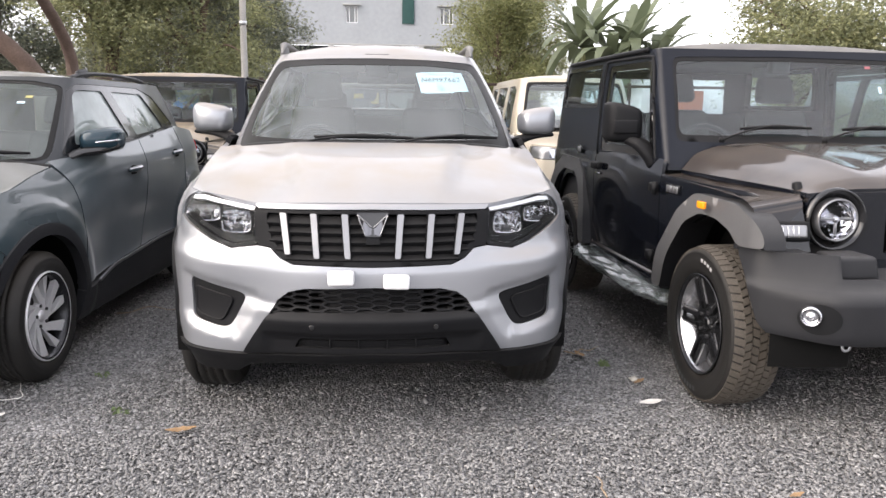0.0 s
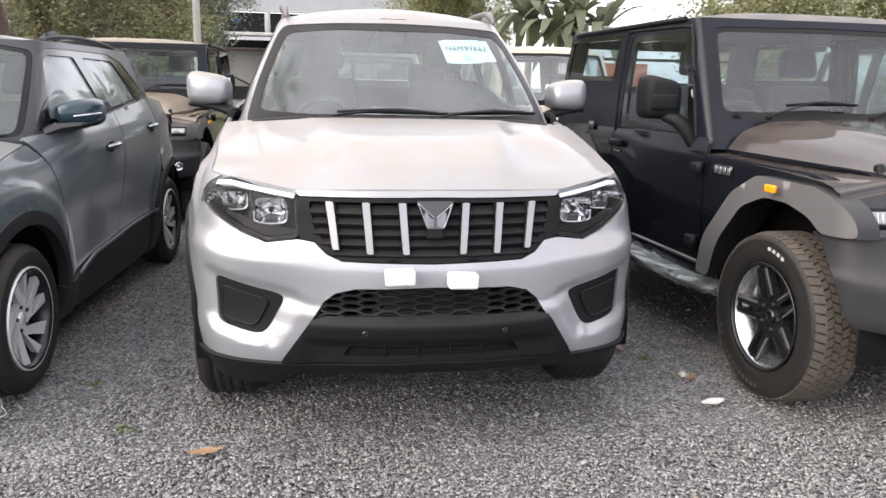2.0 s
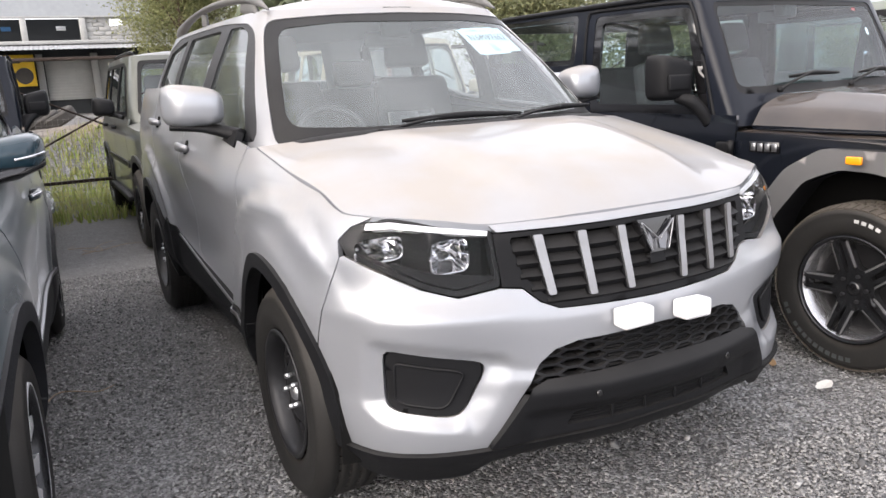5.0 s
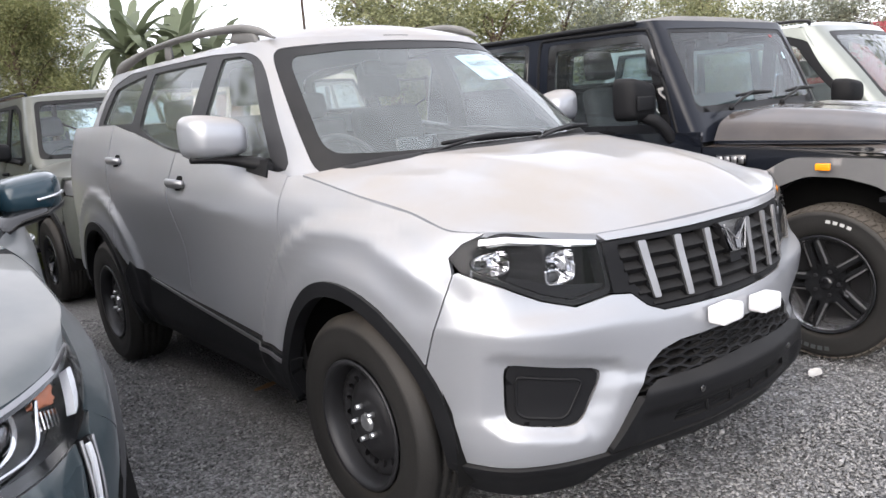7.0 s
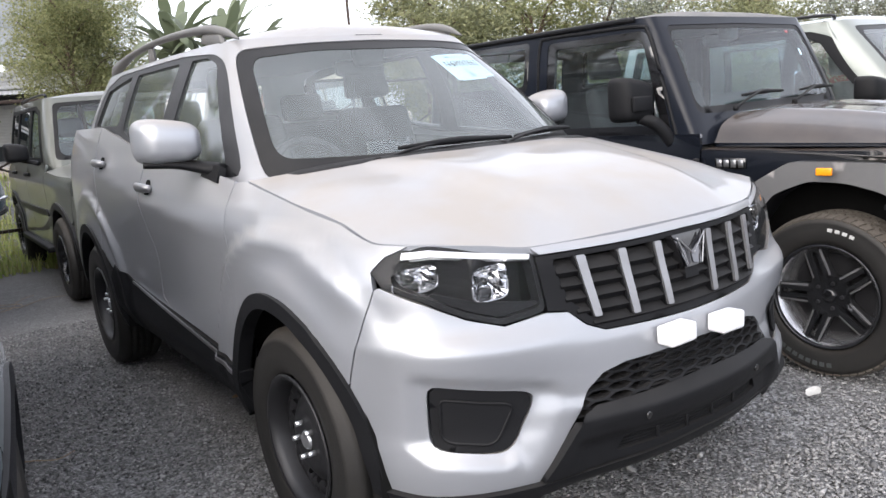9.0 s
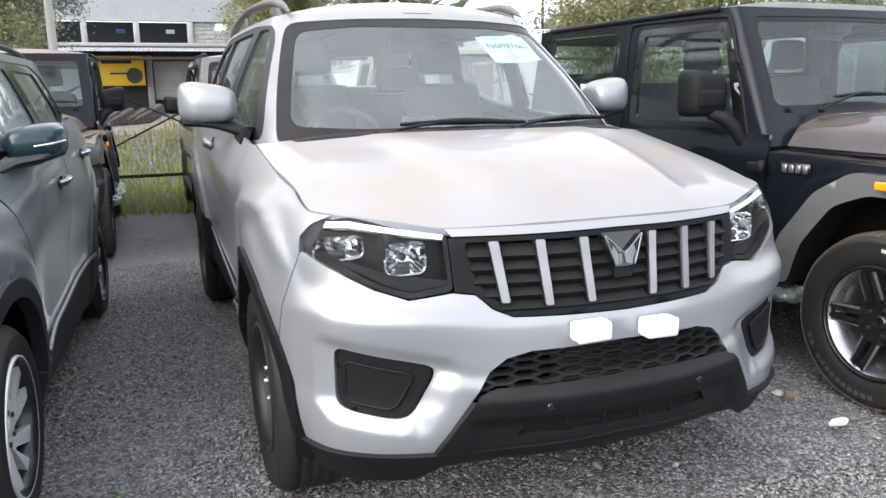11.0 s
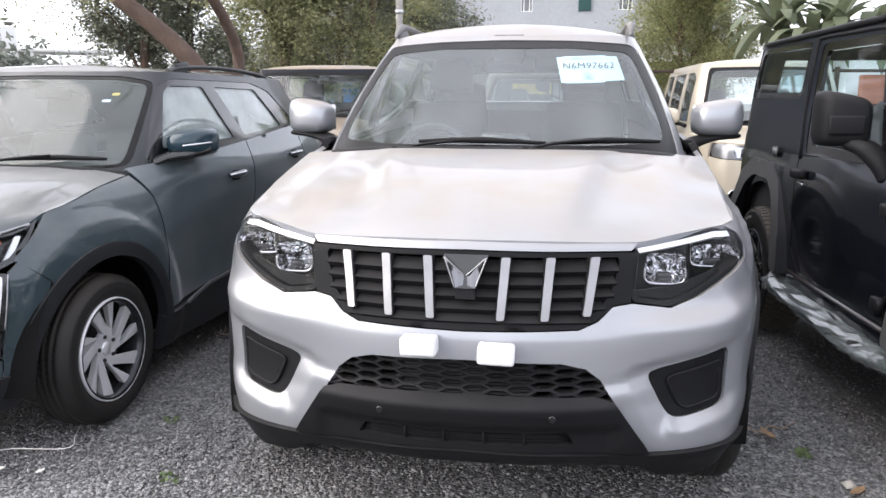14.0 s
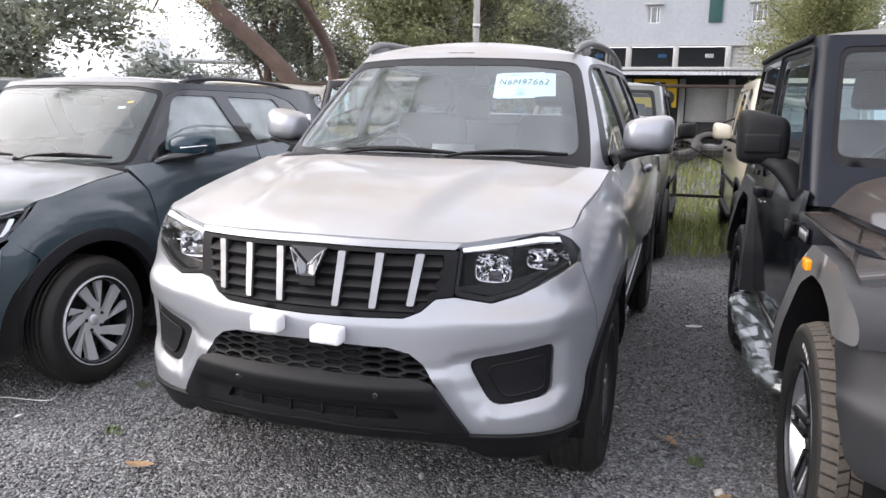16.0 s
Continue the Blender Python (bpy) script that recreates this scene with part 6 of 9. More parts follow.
        part("mirror_foot", sheet("mirror_foot", lambda u, q: H.f(u, q, 0.01), sd([(1.42, 1.19), (1.58, 1.21), (1.58, 1.255), (1.45, 1.25)]), (), 0.05, 0.03), CLAD, mir)
        # roof rail
        rail = part("roof_rail", tube("roof_rail", [mm(0.575, 1.8, 1.735), mm(0.584, 1.93, 1.778), mm(0.6, 2.15, 1.812), mm(0.617, 2.7, 1.83), mm(0.608, 3.3, 1.818), mm(0.588, 3.78, 1.778), mm(0.57, 3.98, 1.74)], [0.005, 0.018, 0.026, 0.024, 0.024, 0.03, 0.018], [0.004, 0.02, 0.02, 0.015, 0.015, 0.032, 0.012], 12), RAIL_GREY, car)
        part("rail_foot", box_bm(0.035, 0.08, 0.09, 0.02, 2, pose(mx * 0.606, 2.95, 1.785), (0.8, 0.8)), RAIL_GREY, rail)
        part("rail_foot", box_bm(0.034, 0.3, 0.06, 0.02, 2, pose(mx * 0.59, 2.05, 1.765, 8), (0.7, 0.7)), RAIL_GREY, rail)
    # bonnet
    E_pts = [H.f(H.uy(y), z) for y, z in ((0.30, 1.05), (0.42, 1.056), (0.6, 1.097), (0.9, 1.147), (1.2, 1.2))]
    e0, e1 = E_pts[0], E_pts[-1]
    f5 = H.f(H.ux(0.505), 1.017)
    f0 = H.f(0.0, 1.026)
    f25 = H.f(H.ux(0.25), 1.024)
    E = curve3(E_pts)
    F = curve3([f0, f25, f5, H.f(H.ux(0.64), 1.034), e0])
    R = curve3([(0, 0.96, 1.238), (0.3, 0.985, 1.236), (0.55, 1.06, 1.228), tuple(e1)])
    C = curve3([tuple(f0), (0, f0[1] + 0.035, 1.055), (0, 0.22, 1.105), (0, 0.45, 1.168), (0, 0.7, 1.212), (0, 0.96, 1.238)])
    def crease(a, s):
        k = a - (0.36 + 0.16 * s)
        env = np.clip(s * 4, 0, 1) * np.clip((1 - s) * 5, 0, 1)
        return 0.03 * env * (1 / (1 + np.exp(k * 60)) - 0.5) * np.exp(-(k / 0.22) ** 2)
    bonnet("bonnet", coons(E, F, R, C, extra=crease), SILVER, car)
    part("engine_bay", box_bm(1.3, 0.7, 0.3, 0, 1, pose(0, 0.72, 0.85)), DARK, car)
    part("scuttle", tube("scuttle", [(-0.78, 1.2, 1.17), (-0.55, 1.08, 1.205), (0, 0.99, 1.215), (0.55, 1.08, 1.205), (0.78, 1.2, 1.17)], 0.06, 0.03, 10), CLAD, car)
    # glasshouse
    base = [(0, 0.95), (0.35, 0.98), (0.58, 1.06), (0.705, 1.15), (0.775, 1.27), (0.82, 1.48), (0.845, 1.8), (0.855, 2.4), (0.855, 3.0), (0.845, 3.6), (0.82, 4.1), (0.76, 4.38), (0.6, 4.5), (0, 4.55)]
    topc = [(0, 1.72), (0.28, 1.74), (0.46, 1.785), (0.55, 1.835), (0.59, 1.9), (0.615, 2.02), (0.63, 2.2), (0.65, 2.6), (0.655, 3.05), (0.645, 3.5), (0.62, 3.85), (0.57, 4.05), (0.46, 4.15), (0, 4.2)]
    K = Cabin(base, topc, 1.17, 1.735, 0.025)
    cab = {"windscreen": mirrored([(0.0, 1.185), (0.5, 1.185), (0.752, 1.192), (0.6, 1.66), (0.57, 1.69), (0.3, 1.705), (0.0, 1.71)]),
           "glass_round": 0.07, "glass": mirrored([(0.0, 1.252), (0.45, 1.25), (0.69, 1.262), (0.562, 1.65), (0.3, 1.672), (0.0, 1.67)]),
           "dlos": [[(1.36, 1.195), (2.3, 1.25), (2.62, 1.285), (3.1, 1.385), (3.95, 1.42), (3.8, 1.66), (3.45, 1.715), (2.3, 1.712), (1.93, 1.69), (1.8, 1.64)]],
           "windows": [[[(1.52, 1.245), (2.2, 1.275), (2.17, 1.685), (1.99, 1.68), (1.88, 1.645)], [(2.36, 1.285), (2.66, 1.31), (3.03, 1.405), (3.0, 1.685), (2.32, 1.685)], [(3.16, 1.43), (3.8, 1.44), (3.68, 1.64), (3.12, 1.69)]]],
           "rear_window": (0.62, 1.3, 0.5, 1.66), "dlo_round": 0.09}
    cabin_shell(car, K, cab, SILVER, CLAD_GREY)
    part("roof", K.roof(0.075), SILVER, car)
    part("headlining", K.roof(0.06, drop=0.03), LINER, car)
    # cabin
    for x in (-0.38, 0.38):
        seat(car, x, 2.05, 0.75, SEAT)
    rs = part("rear_bench", box_bm(1.3, 0.5, 0.16, 0.05, 2, pose(0, 2.95, 0.8)), SEAT, car)
    part("backrest", box_bm(1.3, 0.14, 0.58, 0.05, 2, pose(0, 3.25, 1.08, -14)), SEAT, rs)
    for x in (-0.4, 0.4):
        part("headrest", box_bm(0.27, 0.1, 0.17, 0.04, 2, pose(x, 3.33, 1.46, -10)), SEAT, rs)
    part("centre_console", box_bm(0.26, 0.9, 0.3, 0.03, 2, pose(0, 1.95, 0.8)), TRIM_IN, car)
    dash = part("dashboard", box_bm(1.42, 0.5, 0.3, 0.09, 3, pose(0, 1.42, 1.03, 8)), TRIM_IN, car)
    part("screen", box_bm(0.24, 0.02, 0.15, 0.008, 1, pose(0, 1.62, 1.2, -8)), GLOSS_BLACK, dash)
    steering_wheel(car, -0.37, 1.66, 1.13)
    part("cabin_mirror", box_bm(0.25, 0.035, 0.07, 0.018, 2, pose(0.0, 1.83, 1.6)), TRIM_IN, car)
    part("mirror_stalk", box_bm(0.13, 0.06, 0.14, 0.02, 2, pose(0.0, 1.75, 1.67), (1.3, 1.2)), TRIM_IN, car)
    part("cabin_floor", box_bm(1.5, 3.3, 0.06, 0, 1, pose(0, 2.7, 0.42)), DARK, car)
    for sg in (-1, 1):
        part("door_lining", sheet("door_lining", lambda u, q: H.f(u, q, -0.07), [(sg * H.uy(1.3), 0.45), (sg * H.uy(4.3), 0.45), (sg * H.uy(4.3), 1.3), (sg * H.uy(2.6), 1.24), (sg * H.uy(1.3), 1.17)], (), 0.1, 0), TRIM_IN, car)
    part("underbody", box_bm(1.1, 4.0, 0.14, 0.02, 1, pose(0, 2.35, 0.33)), DARK, car)
    # wipers
    wiper(car, (-0.42, 1.03, 1.225), (-0.05, 1.06, 1.262), ((-0.32, 1.05, 1.262), (0.2, 1.03, 1.258)))
    wiper(car, (0.12, 0.985, 1.235), (0.42, 1.07, 1.262), ((0.22, 1.03, 1.258), (0.66, 1.17, 1.262)))
    for y in (FY, RY):
        for sg in (-1, 1):
            wheel(car, (sg * 0.795, y, HZ), sg, "steel", 0.375, 0.245, 0.222, 25 if y == FY else 70)
    # papers and foam under and behind the glass
    return car, H, K


def comb_mesh(H, edge, z0, z1, pitch=0.066, tall=0.0265, wall=0.0032):
    """A honeycomb of wide hexagons in staggered columns between two heights, with deep walls."""
    verts, faces = [], []
    zs, xs = [e[1] for e in edge], [e[0] for e in edge]
    w = pitch * 4 / 3
    for i in range(-8, 9):
        x = (i + 0.5) * pitch
        for r in range(-1, int((z1 - z0) / tall) + 2):
            z = z0 + (r + 0.5 * (i % 2)) * tall
            if abs(x) > np.interp(z, zs, xs) + 0.02 or z > z1 or z < z0 - tall / 2:
                continue
            b = len(verts)
            for cut, dep in ((0.0, -0.006), (wall, -0.006), (wall * 1.2, -0.04)):
                hw, hh = w / 2 - cut * 1.6, tall / 2 - cut
                for px, pz in ((hw, 0), (hw - w / 4, hh), (w / 4 - hw, hh), (-hw, 0), (w / 4 - hw, -hh), (hw - w / 4, -hh)):
                    verts.append(tuple(H.f(H.ux(x + px), z + pz, dep)))
            for k in range(2):
                for t in range(6):
                    n = (t + 1) % 6
                    faces.append((b + 6 * k + t, b + 6 * k + n, b + 6 * k + 6 + n, b + 6 * k + 6 + t))
    return mesh_of("lower_grille", verts, faces, False)


def sheet_line(H, loop, off):
    """A closed outline laid on a hull."""
    return [H.f(u, z, off) for u, z in densify(loop, 0.02)]


def reflector_mesh(sg, cx, y0, cz, w, h, seed, deep=0.055):
    """A lamp bowl of upright mirror flutes with a rounded square mouth that faces forward."""
    g = np.random.default_rng(seed)
    rings, seg = 5, 28
    verts, faces = [], []
    sp = lambda v: math.copysign(abs(v) ** 0.45, v)
    for r in range(rings + 1):
        k = 0.16 + 0.84 * r / rings
        for i in range(seg):
            a = 2 * math.pi * i / seg
            d = deep * (1 - k ** 2.6) + (g.normal(0, 0.0032) + 0.004 * (i % 2) if 0 < r < rings else 0)
            verts.append((sg * (cx + k * w / 2 * sp(math.cos(a))), y0 + d, cz + k * h / 2 * sp(math.sin(a))))
    for r in range(rings):
        for i in range(seg):
            j = (i + 1) % seg
            q = (r * seg + i, r * seg + j, (r + 1) * seg + j, (r + 1) * seg + i)
            faces.append(q[::-1] if sg > 0 else q)
    faces.append(tuple(range(seg)))
    return mesh_of("reflector", verts, faces, False), [verts[rings * seg + i] for i in range(seg)]


def mirror_mesh(sg, c, size, sharp=0.55):
    """A rounded mirror housing, fuller at the outside."""
    verts, faces = [], []
    nu, nv = 28, 16
    for j in range(nv + 1):
        b = -math.pi / 2 + math.pi * j / nv
        for i in range(nu):
            a = 2 * math.pi * i / nu
            sp = lambda v, k: math.copysign(abs(v) ** k, v)
            x = sp(math.cos(b), sharp) * sp(math.cos(a), sharp)
            y = sp(math.cos(b), sharp) * sp(math.sin(a), 0.8)
            z = sp(math.sin(b), sharp)
            y = y if y < 0 else y * 0.25
            zz = z * (0.5 + 0.06 * x) + 0.05 * x
            verts.append((c[0] * sg + sg * x * size[0] / 2, c[1] + y * size[1] * 0.8 + size[1] * 0.3 + abs(x) * 0.02 * 0 + (0.02 * x), c[2] + zz * size[2]))
    for j in range(nv):
        for i in range(nu):
            k = (i + 1) % nu
            faces.append((j * nu + i, j * nu + k, (j + 1) * nu + k, (j + 1) * nu + i))
    return mesh_of("door_mirror", verts, faces)


# ---- the short off-roader: black one beside the silver SUV, a dusty one behind ----
def off_roader(name, label, m, paint, near=True):
    car = thing(name, label, "car", m, group="short hardtop off-roaders")
    plan = [(0, 0.36), (0.4, 0.37), (0.56, 0.39), (0.66, 0.44), (0.76, 0.56), (0.815, 0.8), (0.84, 1.2), (0.852, 1.6), (0.858, 2.2), (0.858, 3.2), (0.845, 3.7), (0.79, 3.84), (0.5, 3.88), (0, 3.89)]
    flank = [(0.3, -0.1), (0.42, -0.03), (0.5, -0.01), (0.7, 0.0), (0.95, 0.004), (1.04, 0.0), (1.1, -0.008), (1.25, -0.03)]
    H = Hull(plan, [(("x", 0.0), [(0.3, -0.02), (0.7, 0), (1.25, -0.03)]), (("y", 0.6), flank), (("y", 3.0), flank), (("r", 0.2), flank)], 0.3, 1.25)
    FY, RY, HZ = 0.74, 3.19, 0.388
    spec = {"half": 0.84, "arches": [(FY, HZ + 0.03, 0.5), (RY, HZ + 0.03, 0.52)], "panels": [
        ("front_wing", [(0.5, 0.86), (0.8, 0.5), (1.36, 0.46), (1.4, 0.8), (1.405, 1.07), (0.58, 1.055), (0.5, 1.03)]),
        ("door", [(1.41, 0.5), (2.45, 0.5), (2.58, 0.62), (2.6, 1.1), (2.6, 1.15), (1.42, 1.15), (1.412, 1.0)]),
        ("rear_quarter", [(2.46, 0.49), (3.2, 0.49), (3.86, 0.55), (3.88, 1.0), (3.88, 1.22), (2.612, 1.22), (2.61, 1.1), (2.595, 0.62)])]}
    panels = car_sides(car, H, spec, paint)
    part("tail_panel", sheet("tail_panel", lambda p, z: H.f(np.where(np.asarray(p) < 0, -1, 1) * (H.u[-1] - np.abs(p)), z), [(-0.82, 0.5), (0.82, 0.5), (0.82, 1.22), (-0.82, 1.22)], (), 0.1, 0.02), paint, car)
    # flat-topped black flares
    front_out = [(1.3, 0.47), (1.26, 0.68), (1.1, 0.91), (0.92, 1.015), (0.5, 1.012), (0.33, 0.965), (0.255, 0.9), (0.24, 0.842)]
    front_in = [(0.42, 0.835), (0.5, 0.885), (0.66, 0.922), (0.83, 0.925), (0.99, 0.86), (1.12, 0.68), (1.18, 0.47)]
    rear_out = [(3.8, 0.52), (3.78, 0.72), (3.63, 0.98), (3.42, 1.075), (3.0, 1.065), (2.83, 0.96), (2.67, 0.7), (2.63, 0.47)]
    rear_in = [(2.75, 0.47), (2.79, 0.68), (2.92, 0.88), (3.06, 0.965), (3.36, 0.97), (3.51, 0.9), (3.66, 0.7), (3.68, 0.52)]
    for sg in (-1, 1):
        for out, inn, cy in ((front_out, front_in, FY), (rear_out, rear_in, RY)):
            def face(y, z, cy=cy):
                front = np.clip((0.34 - np.asarray(y)) / 0.25, 0, 1)
                lean = 0.05 * np.clip((np.asarray(z) - 0.62) / 0.4, 0, 1)
                return np.stack([sg * (0.918 - lean - 0.08 * front), y + 0 * front, z + 0 * front], -1)
            lo = soften(out + inn, 0.04, 4)
            part("wheel_flare", sheet("wheel_flare", face if sg > 0 else (lambda y, z, face=face: face(y, z)), lo if sg < 0 else lo[::-1], (), 0.04, 0.0), FLARE, car)
            # the flare's top and inner lip, back to the body
            for loop, x1, mt in ((out, 0.76, CLAD_GREY), (inn, 0.72, CLAD)):
                p = np.array([loop[0]] + soften(loop, 0.04, 3)[3:-3] + [loop[-1]])
                a = face(p[:, 0], p[:, 1])
                b2 = a.copy()
                b2[:, 0] = sg * x1
                k = len(p)
                part("flare_return", mesh_of("flare_return", list(a) + list(b2), [(i, i + 1, k + i + 1, k + i) for i in range(k - 1)]), mt, car)
        sp = lambda y, z: np.stack([sg * (0.9 + 0 * y), y, z], -1)
        lamp = part("side_repeater", box_bm(0.02, 0.07, 0.035, 0.006, 2, pose(sg * 0.915, 0.735, 0.975)), AMBER, car)
        # wing top, its front face with the indicator
        top = [(sg * 0.6, 0.42, 1.055), (sg * 0.6, 1.42, 1.075), (sg * 0.845, 1.42, 1.068), (sg * 0.84, 0.75, 1.046), (sg * 0.84, 0.5, 1.034), (sg * 0.84, 0.42, 1.015), (sg * 0.83, 0.385, 0.985), (sg * 0.62, 0.39, 1.02), (sg * 0.82, 0.325, 0.815), (sg * 0.585, 0.345, 0.815)]
        bm = bmesh.new()
        vs = [bm.verts.new(v) for v in top]
        for f_ in ((0, 1, 2, 3, 4, 5), (0, 5, 6, 7), (7, 6, 8, 9)):
            bm.faces.new([vs[i] for i in f_])
        bmesh.ops.recalc_face_normals(bm, faces=bm.faces[:])
        bmesh.ops.bevel(bm, geom=[e for e in bm.edges if len(e.link_faces) == 2], offset=0.018, segments=3, affect="EDGES")
        part("wing_top", bm, paint, car)
        ind = part("indicator", box_bm(0.16, 0.03, 0.088, 0.012, 2, pose(sg * 0.682, 0.35, 0.905, -15, 0, sg * 5)), CLAD, car)
        part("indicator_lens", box_bm(0.13, 0.03, 0.058, 0.01, 2, pose(sg * 0.682, 0.344, 0.905, -15, 0, sg * 5)), SATIN, ind)
        for k in range(5):
            part("indicator_rib", box_bm(0.004, 0.006, 0.05, 0.001, 1, pose(sg * (0.634 + 0.024 * k), 0.329, 0.905, -15, 0, sg * 5)), LAMP_CHROME, ind)
        # side step in its plastic wrap
        step = part("side_step", tube("side_step", [(sg * 0.8, 1.22, 0.4), (sg * 0.87, 1.32, 0.4), (sg * 0.885, 1.6, 0.4), (sg * 0.885, 2.5, 0.4), (sg * 0.86, 2.72, 0.41)], [0.06, 0.085, 0.085, 0.06], 0.03, 12, power=0.6), CLAD, car)
        w = wrap_mesh([(sg * 0.78, 1.2, 0.4), (sg * 0.87, 1.3, 0.4), (sg * 0.885, 1.6, 0.4), (sg * 0.885, 2.5, 0.4), (sg * 0.855, 2.75, 0.41)], 0.094, 0.04)
        part("plastic_wrap", w, WRAP, step, "loose clear plastic wrap")
        part("sill", box_bm(0.12, 1.35, 0.1, 0.02, 2, pose(sg * 0.8, 2.0, 0.45)), paint, car)
        # door fittings
        dr = next(o for s_, n_, o in panels if s_ == sg and n_ == "door")
        part("door_handle", box_bm(0.045, 0.15, 0.05, 0.014, 2, pose(sg * 0.88, 2.5, 1.045)), CLAD, dr)
        part("lock_plate", box_bm(0.02, 0.08, 0.02, 0.005, 1, pose(sg * 0.868, 2.49, 0.995)), CHROME, dr)
        for z in (0.99, 0.6):
            hg = part("door_hinge", box_bm(0.03, 0.1, 0.055, 0.012, 2, pose(sg * 0.868, 1.46, z)), CLAD, dr)
            part("hinge_pin", cyl_bm(0.016, 0.075, 12, pose(sg * 0.88, 1.415, z), None, 0.004), CLAD, hg)
        # name plate as plain bars
        plate = part("name_plate", box_bm(0.006, 0.17, 0.055, 0.002, 1, pose(sg * 0.848, 1.24, 1.0)), GLOSS_BLACK, car, "small dark plate with raised silver bars")
        for k in range(4):
            part("plate_bar", box_bm(0.006, 0.028, 0.038, 0.002, 1, pose(sg * 0.852, 1.18 + 0.04 * k, 1.0)), SATIN, plate)
        badge = part("quarter_badge", box_bm(0.006, 0.1, 0.06, 0.002, 1, pose(sg * 0.862, 2.98, 1.135)), GLOSS_BLACK, car, "small dark badge with silver bars")
        for k in range(3):
            part("badge_bar", box_bm(0.006, 0.022, 0.046 - 0.012 * (k % 2), 0.002, 1, pose(sg * 0.866, 2.95 + 0.03 * k, 1.135)), SATIN, badge)
        # mirror: tall black housing with a framed panel
        mi = part("door_mirror", mirror_mesh(sg, (0.965, 1.745, 1.345), (0.215, 0.15, 0.225), 0.4), CLAD, car)
        part("mirror_panel", box_bm(0.15, 0.02, 0.085, 0.012, 2, pose(sg * 0.975, 1.672, 1.325, 0, 0, sg * 4)), CLAD, mi)
        part("mirror_arm", tube("mirror_arm", [(sg * 0.815, 1.61, 1.1), (sg * 0.835, 1.635, 1.16), (sg * 0.875, 1.68, 1.22), (sg * 0.93, 1.735, 1.25)], [0.04, 0.055, 0.068, 0.06], [0.03, 0.034, 0.036, 0.03], 12, power=0.6), CLAD, mi)
        part("mirror_glass", box_bm(0.18, 0.005, 0.19, 0.004, 1, pose(sg * 0.965, 1.825, 1.345)), CHROME, mi)
        latch = part("bonnet_latch", box_bm(0.042, 0.05, 0.08, 0.012, 2, pose(sg * 0.585, 0.49, 1.07, -20, 0, 0), (0.8, 0.7)), CLAD, car)
        part("latch_strap", box_bm(0.03, 0.03, 0.07, 0.008, 2, pose(sg * 0.587, 0.455, 1.03, -10)), CLAD, latch)
        # round head lamp in a dark bowl
        hl = part("headlamp", lathe("headlamp", [(0.14, -0.012), (0.136, 0.012), (0.126, 0.01), (0.112, -0.02), (0.088, -0.03), (0.085, -0.06)], 48), GLOSS_BLACK, car)
        hl.matrix_basis = pose(sg * 0.462, 0.378, 0.952, 0, 0, -90)
        r = part("reflector", lathe("reflector", [(0.004, -0.045), (0.03, -0.04), (0.055, -0.024), (0.076, 0.0), (0.086, 0.018)], 14), CHROME, hl)
        r.data.polygons.foreach_set("use_smooth", [False] * len(r.data.polygons))
        part("bulb", lathe("bulb", [(0.0, 0.012), (0.012, 0.01), (0.022, -0.006), (0.026, -0.04)], 16), CHROME, hl)
        part("bar", box_bm(0.012, 0.15, 0.012, 0.003, 1, pose(0.004, 0, 0.004)), SATIN, hl)
        part("bar", box_bm(0.012, 0.012, 0.07, 0.003, 1, pose(0.002, 0, -0.035)), SATIN, hl)
        g = part("lens", lathe("lens", [(0.0, 0.034), (0.04, 0.032), (0.07, 0.026), (0.086, 0.018)], 32), LENS, hl)
        g.visible_shadow = False
        part("reflector_rim", lathe("reflector_rim", [(0.084, 0.012), (0.09, 0.024), (0.096, 0.014), (0.096, -0.03)], 40), SATIN, hl)
    # front panel with slots
    fr = [(-0.6, 0.55), (0.6, 0.55), (0.62, 0.85), (0.58, 1.06), (0.0, 1.082), (-0.58, 1.06), (-0.62, 0.85)]
    slots = [[(x - 0.022, 0.8), (x + 0.022, 0.8), (x + 0.022, 1.0), (x - 0.022, 1.0)] for x in (-0.2, -0.12, -0.04, 0.04, 0.12, 0.2)]
    part("front_panel", sheet("front_panel", lambda p, q: np.stack([p, 0.375 + 0.05 * np.asarray(p) ** 2 + 0.03 * (np.asarray(q) - 0.8), q + 0 * p], -1), fr, [soften(s_, 0.012) for s_ in slots] + [circle(0.13, 40, x, 0.952) for x in (-0.462, 0.462)], 0.05, 0.04), paint, car)
    part("radiator", box_bm(1.0, 0.03, 0.5, 0, 1, pose(0, 0.47, 0.8)), DARK, car)
    # moulded bumper
    B = Hull([(0, 0.03), (0.45, 0.033), (0.58, 0.045), (0.66, 0.085), (0.78, 0.185), (0.86, 0.27), (0.9, 0.38), (0.91, 0.52), (0.9, 0.7), (0.5, 0.8), (0, 0.82)], [(("x", 0.0), [(0.4, -0.08), (0.47, -0.015), (0.52, 0), (0.665, 0.0), (0.69, -0.02), (0.76, -0.075), (0.9, -0.12)]), (("x", 0.55), [(0.4, -0.08), (0.47, -0.015), (0.52, 0), (0.66, 0.0), (0.685, -0.02), (0.71, -0.055), (0.84, -0.11), (0.9, -0.12)]), (("y", 0.3), [(0.4, -0.06), (0.47, -0.01), (0.52, 0), (0.675, 0.0), (0.7, -0.012), (0.82, -0.035), (0.9, -0.05)])], 0.4, 0.9)
    bx, by = (lambda x, z: (B.ux(x), z)), (lambda y, z: (B.uy(y), z))
